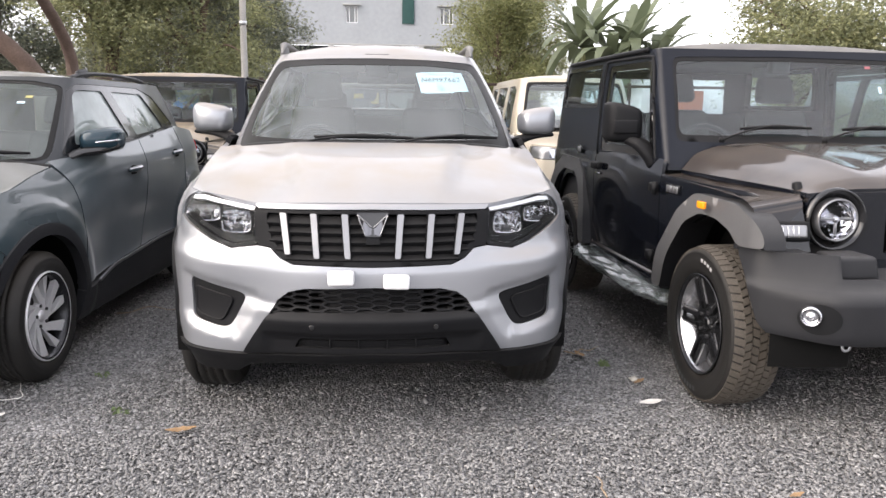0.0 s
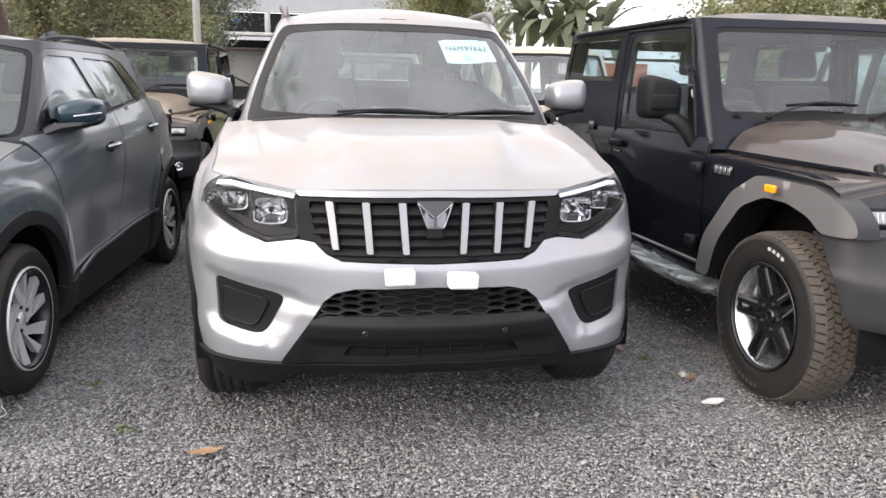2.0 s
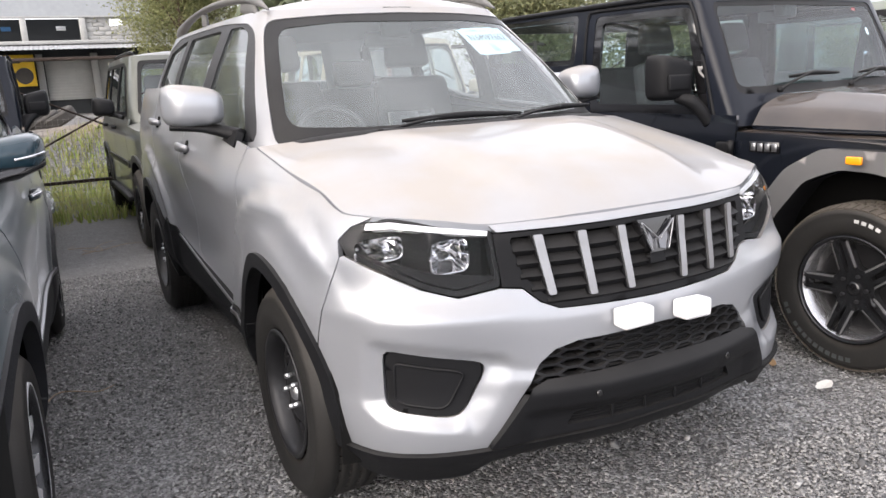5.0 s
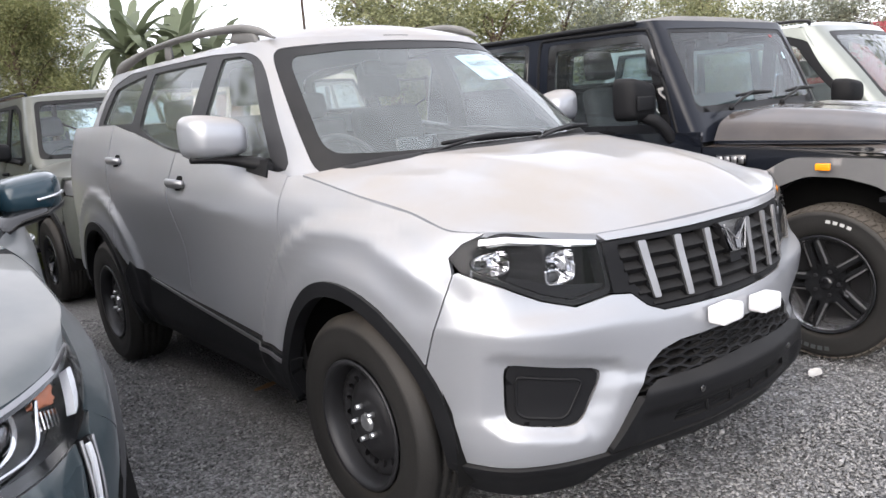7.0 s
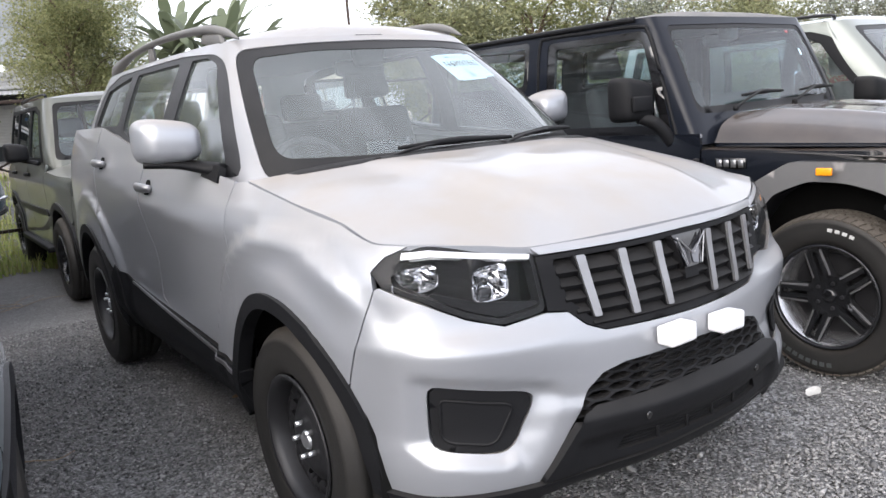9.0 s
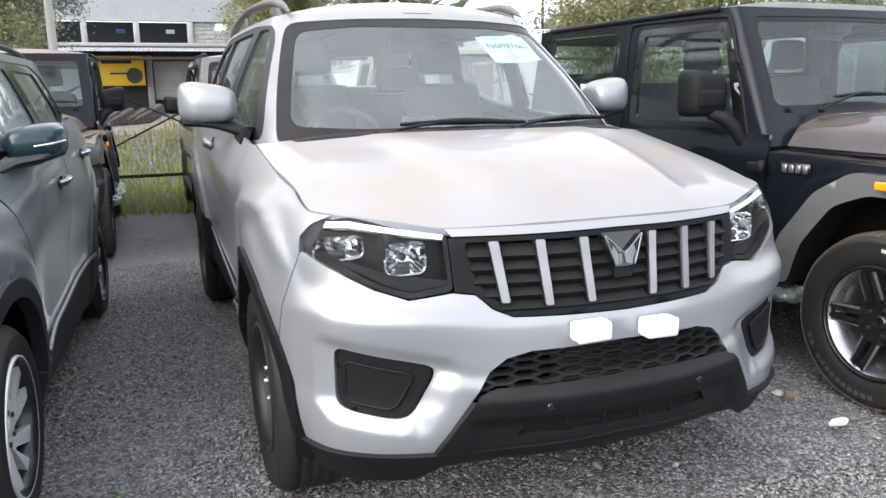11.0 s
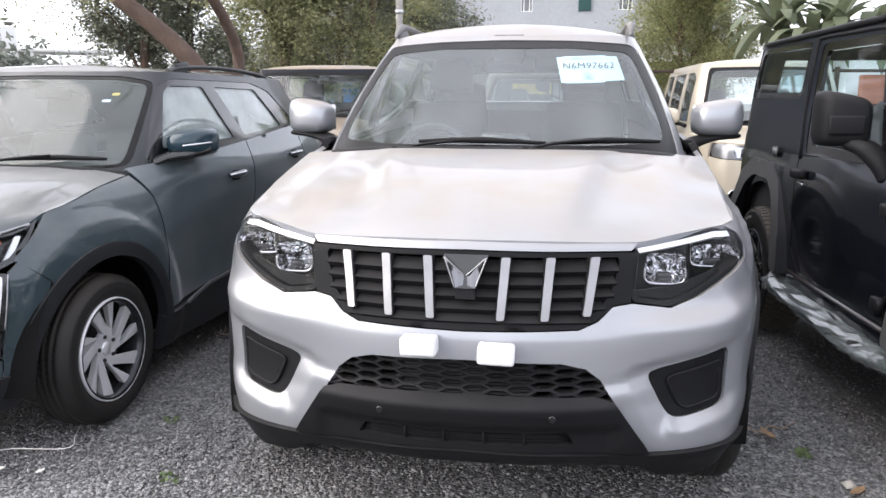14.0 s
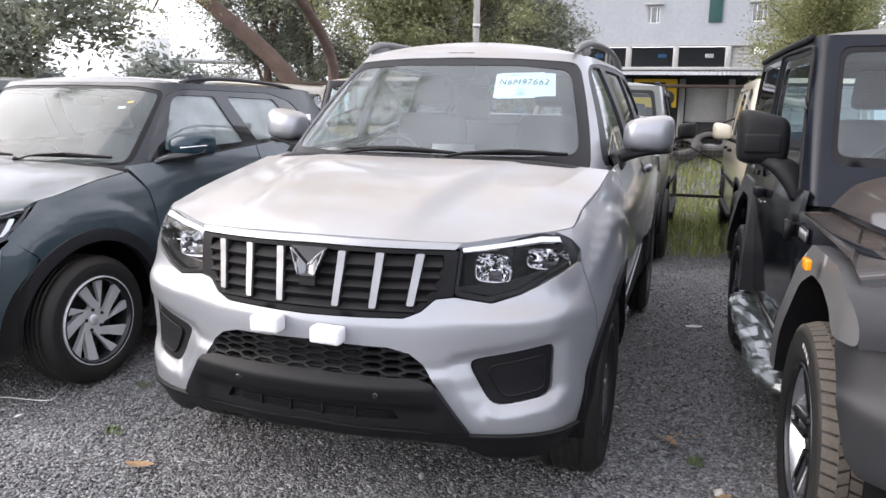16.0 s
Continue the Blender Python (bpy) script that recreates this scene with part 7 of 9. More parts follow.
    half = [bx(0, 0.735), bx(0.6, 0.742), bx(0.625, 0.832), by(0.25, 0.832), by(0.4, 0.826), by(0.43, 0.815), by(0.315, 0.676), by(0.262, 0.53), by(0.23, 0.49), bx(0.66, 0.478), bx(0.3, 0.47), bx(0, 0.47)]
    bump = part("front_bumper", sheet("front_bumper", B.f, half + [(-u, z) for u, z in half[::-1]][1:-1], (), 0.03, 0.06), CLAD_GREY, car)
    ledge = [(0.0, 0.1), (0.58, 0.14), (0.63, 0.19), (0.72, 0.23), (0.82, 0.3), (0.86, 0.42), (0.86, 0.5), (0.0, 0.5)]
    part("bumper_top", sheet("bumper_top", lambda p, q: np.stack([p, q, 0.733 + 0.096 * np.clip(np.abs(p) - 0.605, 0, 0.02) / 0.02 + 0 * q], -1), ledge + [(-x, y) for x, y in ledge[::-1]][1:-1], (), 0.06, 0.02), CLAD_GREY, bump)
    for sg in (-1, 1):
        part("bumper_step", box_bm(0.2, 0.2, 0.1, 0.02, 3, pose(sg * 0.485, 0.25, 0.775), (0.86, 0.86)), CLAD_GREY, bump)
        q = B.f(sg * B.ux(0.7), 0.59, 0.006)
        fl = part("fog_lamp", lathe("fog_lamp", [(0.0, 0.022), (0.008, 0.02), (0.012, 0.008), (0.025, 0.006), (0.034, 0.014), (0.036, 0.02), (0.042, 0.012), (0.046, 0.0)], 16), CHROME, bump)
        fl.matrix_basis = pose(q[0], q[1], q[2], 0, 0, -90 + sg * 34)
        q2 = B.f(sg * B.ux(0.62), 0.57, 0.002)
        rec = part("lamp_recess", sheet("lamp_recess", lambda u, z: B.f(u, z, 0.003), [(sg * (B.ux(0.675) + 0.085 * math.cos(t)), 0.58 + 0.065 * math.sin(t)) for t in np.linspace(0, 2 * math.pi, 24, endpoint=False)], (), 0.04, 0.004), CLAD, bump)
        hook = part("tow_eye", lathe("tow_eye", [(0.012, -0.01), (0.024, -0.01), (0.024, 0.01), (0.012, 0.01)], 20, True), ZINC, car)
        hook.matrix_basis = pose(sg * 0.48, 0.2, 0.43, 0, 0, 90)
    # bonnet
    E = curve3([(0.585, 0.4, 1.065), (0.62, 0.55, 1.075), (0.68, 0.95, 1.085), (0.735, 1.4, 1.095)])
    F = curve3([(0, 0.4, 1.09), (0.35, 0.4, 1.085), (0.585, 0.4, 1.065)])
    R = curve3([(0, 1.42, 1.255), (0.4, 1.42, 1.245), (0.64, 1.41, 1.19), (0.735, 1.4, 1.095)])
    C = curve3([(0, 0.4, 1.09), (0, 0.44, 1.13), (0, 0.6, 1.17), (0, 1.0, 1.225), (0, 1.42, 1.255)])
    ridge = lambda a, s: 0.016 * np.exp(-((a - 0.5) / 0.1) ** 2) * np.clip(s * 3, 0, 1) * np.clip((1 - s) * 6, 0, 1)
    bonnet("bonnet", coons(E, F, R, C, ridge, 4.5), paint, car)
    part("engine_bay", box_bm(1.15, 0.9, 0.5, 0, 1, pose(0, 0.92, 0.8)), DARK, car)
    # hardtop
    base = [(0, 1.41), (0.5, 1.42), (0.72, 1.43), (0.797, 1.445), (0.82, 1.5), (0.832, 1.8), (0.845, 2.4), (0.845, 3.2), (0.838, 3.68), (0.79, 3.81), (0.6, 3.85), (0, 3.86)]
    topc = [(0, 1.73), (0.5, 1.735), (0.7, 1.742), (0.762, 1.754), (0.782, 1.8), (0.788, 2.0), (0.8, 2.5), (0.8, 3.2), (0.79, 3.6), (0.755, 3.69), (0.58, 3.72), (0, 3.73)]
    K = Cabin(base, topc, 1.09, 1.785, 0.012)
    cab = {"windscreen": mirrored([(0, 1.245), (0.5, 1.245), (0.735, 1.25), (0.7, 1.735), (0.0, 1.745)]),
           "glass_round": 0.05, "glass": mirrored([(0, 1.285), (0.5, 1.285), (0.712, 1.288), (0.682, 1.712), (0.0, 1.72)]),
           "dlos": [[(1.6, 1.15), (2.53, 1.15), (2.5, 1.72), (1.8, 1.715), (1.74, 1.68)], [(2.68, 1.44), (3.7, 1.45), (3.64, 1.755), (2.66, 1.745)]],
           "windows": [[[(1.67, 1.2), (2.46, 1.2), (2.44, 1.68), (1.84, 1.675), (1.79, 1.64)]], [[(2.72, 1.475), (3.64, 1.485), (3.59, 1.725), (2.7, 1.715)]]],
           "rear_window": (0.66, 1.35, 0.62, 1.7), "dlo_round": 0.04}
    cabin_shell(car, K, cab, SATIN_BLACK, GLOSS_BLACK, CLEAR_GLASS, CLEAR_GLASS)
    if near:
        for x, z, w, h, mt in ((0.5, 1.685, 0.035, 0.016, RED_TAG), (0.56, 1.54, 0.02, 0.04, PAPER)):
            part("sticker", sheet("sticker", K.f, K.front([(x, z), (x + w, z), (x + w, z + h), (x, z + h)]), (), 0.05, 0, -0.004), mt, car)
    part("roof", K.roof(0.055), DUSTY_ROOF if near else paint, car)
    part("headlining", K.roof(0.04, drop=0.03), TRIM_IN, car)
    for sg in (-1, 1):
        part("roof_gutter", tube("roof_gutter", [tuple(K.f(sg * K.side([(y, 1.782)])[0][0], 1.782) + (sg * 0.008, 0, 0)) for y in (1.85, 2.3, 2.9, 3.5)], 0.014, 0.016, 8), CLAD, car)
        frame_pts = [(1.56, 1.11), (1.68, 1.5), (1.76, 1.7), (1.83, 1.74), (2.2, 1.748), (2.5, 1.75), (2.565, 1.72), (2.58, 1.5), (2.59, 1.12)]
        part("door_frame", tube("door_frame", [tuple(K.f(K.side([q_], sg)[0][0], q_[1]) + (sg * 0.001, 0, 0)) for q_ in frame_pts], 0.011, 0.011, 8), CLAD, car)
        seat(car, sg * 0.36, 2.05, 0.78, SEAT, 0.48, 0.6)
        part("door_lining", sheet("door_lining", lambda u, q: H.f(u, q, -0.05), [(sg * H.uy(1.45), 0.5), (sg * H.uy(3.8), 0.5), (sg * H.uy(3.8), 1.2), (sg * H.uy(1.45), 1.13)], (), 0.12, 0), TRIM_IN, car)
    bench = part("rear_bench", box_bm(1.1, 0.45, 0.16, 0.05, 2, pose(0, 2.9, 0.85)), SEAT, car)
    part("backrest", box_bm(1.1, 0.13, 0.55, 0.05, 2, pose(0, 3.2, 1.14, -12)), SEAT, bench)
    dash = part("dashboard", box_bm(1.4, 0.34, 0.26, 0.05, 3, pose(0, 1.64, 1.08)), TRIM_IN, car)
    steering_wheel(car, -0.36, 1.88, 1.16)
    part("cabin_mirror", box_bm(0.24, 0.03, 0.065, 0.016, 2, pose(0, 1.86, 1.66)), TRIM_IN, car)
    part("mirror_stalk", box_bm(0.12, 0.08, 0.12, 0.02, 2, pose(0, 1.78, 1.71)), TRIM_IN, car)
    part("cabin_floor", box_bm(1.5, 2.6, 0.06, 0, 1, pose(0, 2.6, 0.5)), DARK, car)
    part("underbody", box_bm(1.0, 2.9, 0.16, 0.02, 1, pose(0, 2.4, 0.42)), DARK, car)
    wiper(car, (-0.5, 1.42, 1.262), (-0.2, 1.45, 1.335), ((-0.38, 1.455, 1.325), (0.05, 1.455, 1.33)))
    wiper(car, (0.12, 1.42, 1.262), (0.42, 1.45, 1.335), ((0.24, 1.455, 1.325), (0.66, 1.46, 1.33)))
    for y in (FY, RY):
        for sg in (-1, 1):
            wheel(car, (sg * 0.775, y, HZ), sg, "off_road", 0.39, 0.238, 0.246, 18 if y == FY else 48, detail=near)
    spare = wheel(car, (0.1, 4.02, 0.95), 1, "off_road", 0.39, 0.238, 0.246, 0, 90, False)
    return car


def wrap_mesh(path, rx, rz):
    """Crumpled clear film round a bar."""
    me = tube("plastic_wrap", path, rx, rz, 18)
    rng = np.random.default_rng(5)
    for v in me.vertices:
        fold = noise.noise((v.co.x * 60, v.co.y * 14, v.co.z * 60)) * 0.018
        v.co += Vector(rng.normal(0, 0.003, 3)) + Vector((0.3 * fold, 0, fold))
    me.polygons.foreach_set("use_smooth", [False] * len(me.polygons))
    return me


# ---- ground ----
def gravel_mat(name, lo, hi, cells=75.0, warm=(0.2, 0.17, 0.13), soil_shade=None):
    m, n, l, p = node_material(name)
    tc = n.new("ShaderNodeTexCoord")
    vo, big, mid = n.new("ShaderNodeTexVoronoi"), n.new("ShaderNodeTexNoise"), n.new("ShaderNodeTexNoise")
    vo.inputs["Scale"].default_value = cells
    big.inputs["Scale"].default_value, big.inputs["Detail"].default_value = 0.6, 6
    mid.inputs["Scale"].default_value, mid.inputs["Detail"].default_value = 9, 5
    warp = n.new("ShaderNodeVectorMath")
    warp.operation = "ADD"
    nz = n.new("ShaderNodeTexNoise")
    nz.inputs["Scale"].default_value = 40
    sc = n.new("ShaderNodeVectorMath")
    sc.operation = "SCALE"
    sc.inputs["Scale"].default_value = 0.012
    for t in (big, mid, nz):
        l.new(tc.outputs["Object"], t.inputs["Vector"])
    l.new(nz.outputs["Color"], sc.inputs[0])
    l.new(tc.outputs["Object"], warp.inputs[0])
    l.new(sc.outputs[0], warp.inputs[1])
    l.new(warp.outputs[0], vo.inputs["Vector"])
    sep = n.new("ShaderNodeSeparateColor")
    l.new(vo.outputs["Color"], sep.inputs[0])
    tone = n.new("ShaderNodeMapRange")
    tone.inputs["To Min"].default_value, tone.inputs["To Max"].default_value = lo, hi
    pw = n.new("ShaderNodeMath")
    pw.operation = "POWER"
    pw.inputs[1].default_value = 1.7
    l.new(sep.outputs[0], pw.inputs[0])
    l.new(pw.outputs[0], tone.inputs["Value"])
    shade = n.new("ShaderNodeMapRange")
    shade.inputs["From Min"].default_value, shade.inputs["From Max"].default_value = 0.3, 0.7
    shade.inputs["To Min"].default_value, shade.inputs["To Max"].default_value = 0.75, 1.2
    l.new(mid.outputs[0], shade.inputs["Value"])
    mul = n.new("ShaderNodeMath")
    mul.operation = "MULTIPLY"
    l.new(tone.outputs[0], mul.inputs[0])
    l.new(shade.outputs[0], mul.inputs[1])
    grey = n.new("ShaderNodeCombineColor")
    for k, f_ in enumerate((1.0, 1.0, 1.01)):
        s_ = n.new("ShaderNodeMath")
        s_.operation = "MULTIPLY"
        s_.inputs[1].default_value = f_
        l.new(mul.outputs[0], s_.inputs[0])
        l.new(s_.outputs[0], grey.inputs[k])
    mix, fac = n.new("ShaderNodeMix"), n.new("ShaderNodeMapRange")
    mix.data_type = "RGBA"
    fac.inputs["From Min"].default_value, fac.inputs["From Max"].default_value = 0.5, 0.75
    fac.inputs["To Max"].default_value = 0.6
    l.new(big.outputs[0], fac.inputs["Value"])
    l.new(fac.outputs[0], mix.inputs["Factor"])
    l.new(grey.outputs[0], mix.inputs["A"])
    mix.inputs["B"].default_value = (*warm, 1)
    last = mix.outputs["Result"]
    if soil_shade:
        # darker trodden soil shows through beyond the front row; the cars' shade is painted in
        sp, edge, add, lim, soil_shade_mix = (n.new(k_) for k_ in ("ShaderNodeSeparateXYZ", "ShaderNodeMapRange", "ShaderNodeMath", "ShaderNodeMapRange", "ShaderNodeMix"))
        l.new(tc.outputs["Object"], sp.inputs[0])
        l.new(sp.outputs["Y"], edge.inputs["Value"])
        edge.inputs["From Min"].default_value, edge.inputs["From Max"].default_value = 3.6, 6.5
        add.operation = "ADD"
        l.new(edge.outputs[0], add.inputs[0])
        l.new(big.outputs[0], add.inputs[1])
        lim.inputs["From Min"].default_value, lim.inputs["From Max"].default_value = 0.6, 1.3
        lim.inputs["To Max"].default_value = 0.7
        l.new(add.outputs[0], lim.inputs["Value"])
        soil_shade_mix.data_type = "RGBA"
        l.new(lim.outputs[0], soil_shade_mix.inputs["Factor"])
        l.new(last, soil_shade_mix.inputs["A"])
        soil_shade_mix.inputs["B"].default_value = (*soil_shade, 1)
        last = soil_shade_mix.outputs["Result"]
    l.new(last, p.inputs["Base Color"])
    p.inputs["Roughness"].default_value = 0.9
    b = n.new("ShaderNodeBump")
    b.inputs["Distance"].default_value, b.inputs["Strength"].default_value = 0.012, 0.9
    b.invert = True
    l.new(vo.outputs["Distance"], b.inputs["Height"])
    l.new(b.outputs[0], p.inputs["Normal"])
    return m


def island_mat(name, stops, rough=0.85, leaf=0.0):
    """Colour drawn for each loose piece of a mesh; leaf: the share of light let through."""
    m, n, l, p = node_material(name)
    geo, ramp = n.new("ShaderNodeNewGeometry"), n.new("ShaderNodeValToRGB")
    el_ = ramp.color_ramp.elements
    el_[0].position, el_[0].color = 0.0, (*stops[0], 1)
    el_[1].position, el_[1].color = 1.0, (*stops[-1], 1)
    for k, c in enumerate(stops[1:-1]):
        e = el_.new((k + 1) / (len(stops) - 1))
        e.color = (*c, 1)
    l.new(geo.outputs["Random Per Island"], ramp.inputs[0])
    l.new(ramp.outputs[0], p.inputs["Base Color"])
    p.inputs["Roughness"].default_value = rough
    if leaf:
        tr, mx = n.new("ShaderNodeBsdfTranslucent"), n.new("ShaderNodeMixShader")
        mx.inputs[0].default_value = leaf
        l.new(ramp.outputs[0], tr.inputs["Color"])
        l.new(p.outputs[0], mx.inputs[1])
        l.new(tr.outputs[0], mx.inputs[2])
        l.new(mx.outputs[0], n["Material Output"].inputs["Surface"])
    return m


def fast_mesh(name, verts, polys):
    """verts (n, 3) and polys (m, k) as arrays."""
    me = bpy.data.meshes.new(name)
    k = polys.shape[1]
    me.vertices.add(len(verts))
    me.vertices.foreach_set("co", np.asarray(verts, np.float32).ravel())
    me.loops.add(polys.size)
    me.loops.foreach_set("vertex_index", polys.astype(np.int32).ravel())
    me.polygons.add(len(polys))
    me.polygons.foreach_set("loop_start", np.arange(0, polys.size, k, dtype=np.int32))
    me.update(calc_edges=True)
    return me


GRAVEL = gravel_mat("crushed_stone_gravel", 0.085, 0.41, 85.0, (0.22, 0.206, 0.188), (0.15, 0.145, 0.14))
n_ = 90
gx = np.concatenate([[-900, -200, -60], np.linspace(-14, 14, n_), [60, 200, 900]])
gy = np.concatenate([[-900, -200, -60], np.linspace(-8, 20, n_), [60, 200, 900]])
GX, GY = np.meshgrid(gx, gy)
GZ = np.array([[0.012 * noise.noise((x * 1.3, y * 1.3, 0)) - 0.006 if abs(x) < 20 and -20 < y < 30 else -0.02 for x in gx] for y in gy])
q = len(gx)
ids = np.arange(q * len(gy)).reshape(len(gy), q)
ground_mesh = fast_mesh("ground", np.stack([GX.ravel(), GY.ravel(), GZ.ravel()], 1), np.stack([ids[:-1, :-1].ravel(), ids[:-1, 1:].ravel(), ids[1:, 1:].ravel(), ids[1:, :-1].ravel()], 1))
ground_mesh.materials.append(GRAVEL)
ground = tagged(new("ground", ground_mesh), "grey crushed-stone gravel ground with dry litter", "ground", kind="structure")


def stones(rng, n, x, y, smin, smax):
    """Loose chips: squashed, turned eight-faced stones."""
    base = np.array([(1, 0, 0), (0, 1, 0), (-1, 0, 0), (0, -1, 0), (0, 0, 1), (0, 0, -1)], float)
    tri = np.array([(0, 1, 4), (1, 2, 4), (2, 3, 4), (3, 0, 4), (1, 0, 5), (2, 1, 5), (3, 2, 5), (0, 3, 5)])
    c = np.stack([rng.uniform(*x, n), rng.uniform(*y, n), np.zeros(n)], 1)
    s = rng.uniform(smin, smax, n)[:, None] * rng.uniform((0.7, 0.45, 0.3), (1.3, 0.9, 0.6), (n, 3))
    v = base[None] * s[:, None] * rng.uniform(0.75, 1.25, (n, 6, 1))
    a = rng.uniform(0, 2 * math.pi, n)
    ca, sa = np.cos(a)[:, None], np.sin(a)[:, None]
    t = rng.uniform(-0.5, 0.5, n)[:, None]
    x_, y_, z_ = v[..., 0], v[..., 1], v[..., 2]
    z_ = z_ + t * x_
    v = np.stack([x_ * ca - y_ * sa, x_ * sa + y_ * ca, z_], -1) + c[:, None]
    v[..., 2] += s[:, None, 2] * 0.3
    return v.reshape(-1, 3), (tri[None] + 6 * np.arange(n)[:, None, None]).reshape(-1, 3)


STONE = island_mat("grey_stone_chips", [(0.08, 0.08, 0.081), (0.14, 0.14, 0.141), (0.2, 0.199, 0.197), (0.26, 0.257, 0.253), (0.36, 0.355, 0.347)])
rng = np.random.default_rng(11)
sv, sf = [], []
for n_, xr, yr, a, b_ in ((40000, (-2.0, 3.2), (2.1, 3.7), 0.006, 0.013), (42000, (-2.6, 4.2), (1.7, 4.3), 0.005, 0.012), (16000, (-3.0, 4.5), (4.2, 8.5), 0.005, 0.011), (11000, (-1.5, -0.4), (3.9, 8.5), 0.006, 0.013), (11000, (1.1, 2.1), (4.2, 10.5), 0.006, 0.013), (300, (-3, 4.5), (1.9, 8), 0.014, 0.024)):
    v, f_ = stones(rng, n_, xr, yr, a, b_)
    sf.append(f_ + sum(map(len, sv)))
    sv.append(v)
chips = new("gravel_chips", fast_mesh("gravel_chips", np.vstack(sv), np.vstack(sf)))
chips.data.materials.append(STONE)
tagged(chips, "loose grey stone chips scattered over the gravel", "gravel", kind="stuff")

# rough earth and grass behind the cars
EARTH = gravel_mat("dry_earth", 0.1, 0.24, 30, (0.26, 0.19, 0.11))
def bank(x, y):
    h = 0.75 * np.exp(-((y - 16.5) / 1.6) ** 2) * (0.75 + 0.25 * np.sin(x * 0.9 + 1)) + 0.35 * np.clip((y - 14.5) / 3, 0, 1)
    return h + np.array([0.1 * noise.noise((a * 0.9, b * 0.9, 3)) + 0.05 * noise.noise((a * 3, b * 3, 5)) for a, b in zip(x.ravel(), y.ravel())]).reshape(x.shape)
ex, ey = np.meshgrid(np.linspace(-16, 16, 110), np.linspace(11.6, 24, 50))
ez = bank(ex, ey) * np.clip((ey - 11.6) / 1.2, 0, 1) + 0.004 * np.clip(ey - 11.6, 0, 1)
ids = np.arange(ex.size).reshape(ex.shape)
em = fast_mesh("earth_bank", np.stack([ex.ravel(), ey.ravel(), ez.ravel()], 1), np.stack([ids[:-1, :-1].ravel(), ids[:-1, 1:].ravel(), ids[1:, 1:].ravel(), ids[1:, :-1].ravel()], 1))
em.polygons.foreach_set("use_smooth", [True] * len(em.polygons))
em.materials.append(EARTH)
tagged(new("earth_bank", em), "low brown earth bank with dry grass behind a wire fence", "bank", kind="structure")


def blades(rng, n, xr, yr, hmin, hmax, lift=None):
    c = np.stack([rng.uniform(*xr, n), rng.uniform(*yr, n), np.zeros(n)], 1)
    if lift is not None:
        c[:, 2] = lift(c[:, 0], c[:, 1]) - 0.01
    h = rng.uniform(hmin, hmax, n)
    a, ln = rng.uniform(0, 2 * math.pi, n), rng.uniform(0.1, 0.7, n)
    w = 0.006 + 0.01 * rng.random(n)
    d = np.stack([np.cos(a), np.sin(a), 0 * a], 1)
    s = np.stack([-np.sin(a), np.cos(a), 0 * a], 1) * w[:, None]
    m1 = c + d * (h * ln * 0.3)[:, None] + np.stack([0 * h, 0 * h, h * 0.6], 1)
    tip = c + d * (h * ln)[:, None] + np.stack([0 * h, 0 * h, h], 1)
    v = np.stack([c - s, c + s, m1 + s * 0.7, m1 - s * 0.7, tip + s * 0.1, tip - s * 0.1], 1).reshape(-1, 3)
    f_ = np.concatenate([np.array([[0, 1, 2, 3], [3, 2, 4, 5]]) + 6 * k for k in range(n)])
    return v, f_


GRASS = island_mat("yellow_green_grass", [(0.3, 0.27, 0.11), (0.22, 0.28, 0.07), (0.3, 0.36, 0.1), (0.36, 0.35, 0.16), (0.24, 0.24, 0.09)], 0.8, 0.3)
lift = lambda x, y: bank(x, y) * np.clip((y - 11.6) / 1.2, 0, 1)
gv, gf = blades(rng, 16000, (-3.5, 4.0), (11.3, 16.0), 0.04, 0.2, lift)
gv2, gf2 = blades(rng, 900, (0.9, 2.2), (9.5, 11.6), 0.04, 0.16)
gm = fast_mesh("grass", np.vstack([gv, gv2]), np.vstack([gf, gf2 + len(gv)]))
gm.materials.append(GRASS)
tagged(new("grass", gm), "patchy green and straw-coloured grass along the fence", "grass", kind="stuff")

# ---- fence ----
RUST = mk("rusty_dark_iron", (0.05, 0.035, 0.028), 0.8, 0.3, 0.4, 14, 120, 0.0005)
WIRE = mk("galvanised_wire", (0.22, 0.21, 0.2), 0.6, 0.5, 0.2, 20)
fence = thing("wire_fence", "rusty iron fence with cross braces and wire mesh", "fence", pose(0, 12.1, 0))
for x in np.arange(-5.1, 6.0, 1.83):
    part("fence_post", box_bm(0.05, 0.05, 1.9, 0.004, 1, pose(x, 0, 0.92)), RUST, fence)
    br = Vector((1.73, 0, -0.85))
    for s_ in (1, -1):
        part("cross_brace", tube("cross_brace", [(x + 0.05, 0.01 * s_, 1.1 + 0.42 * s_), (x + 0.9, 0.01 * s_, 1.1), (x + 1.78, 0.01 * s_, 1.1 - 0.42 * s_)], 0.013, n=6), RUST, fence)
for z in (1.82, 0.39):
    part("fence_rail", box_bm(11.2, 0.04, 0.04, 0.004, 1, pose(0.45, 0, z)), RUST, fence)
vs, fs = [], []
def wire(a, b):
    k = len(vs)
    d = np.array(b, float) - a
    o1, o2 = ((0.0016, 0, 0), (0, 0.0016, 0)) if abs(d[2]) > abs(d[0]) else ((0, 0.0016, 0), (0, 0, 0.0016))
    for p_ in (a, b):
        vs.extend([np.array(p_) + o1, np.array(p_) + o2, np.array(p_) - o1, np.array(p_) - o2])
    fs.extend([(k + i, k + (i + 1) % 4, k + 4 + (i + 1) % 4, k + 4 + i) for i in range(4)])
for x in np.arange(-3.2, 4.2, 0.06):
    wire((x, -0.02, 0.02), (x, -0.02, 1.15))
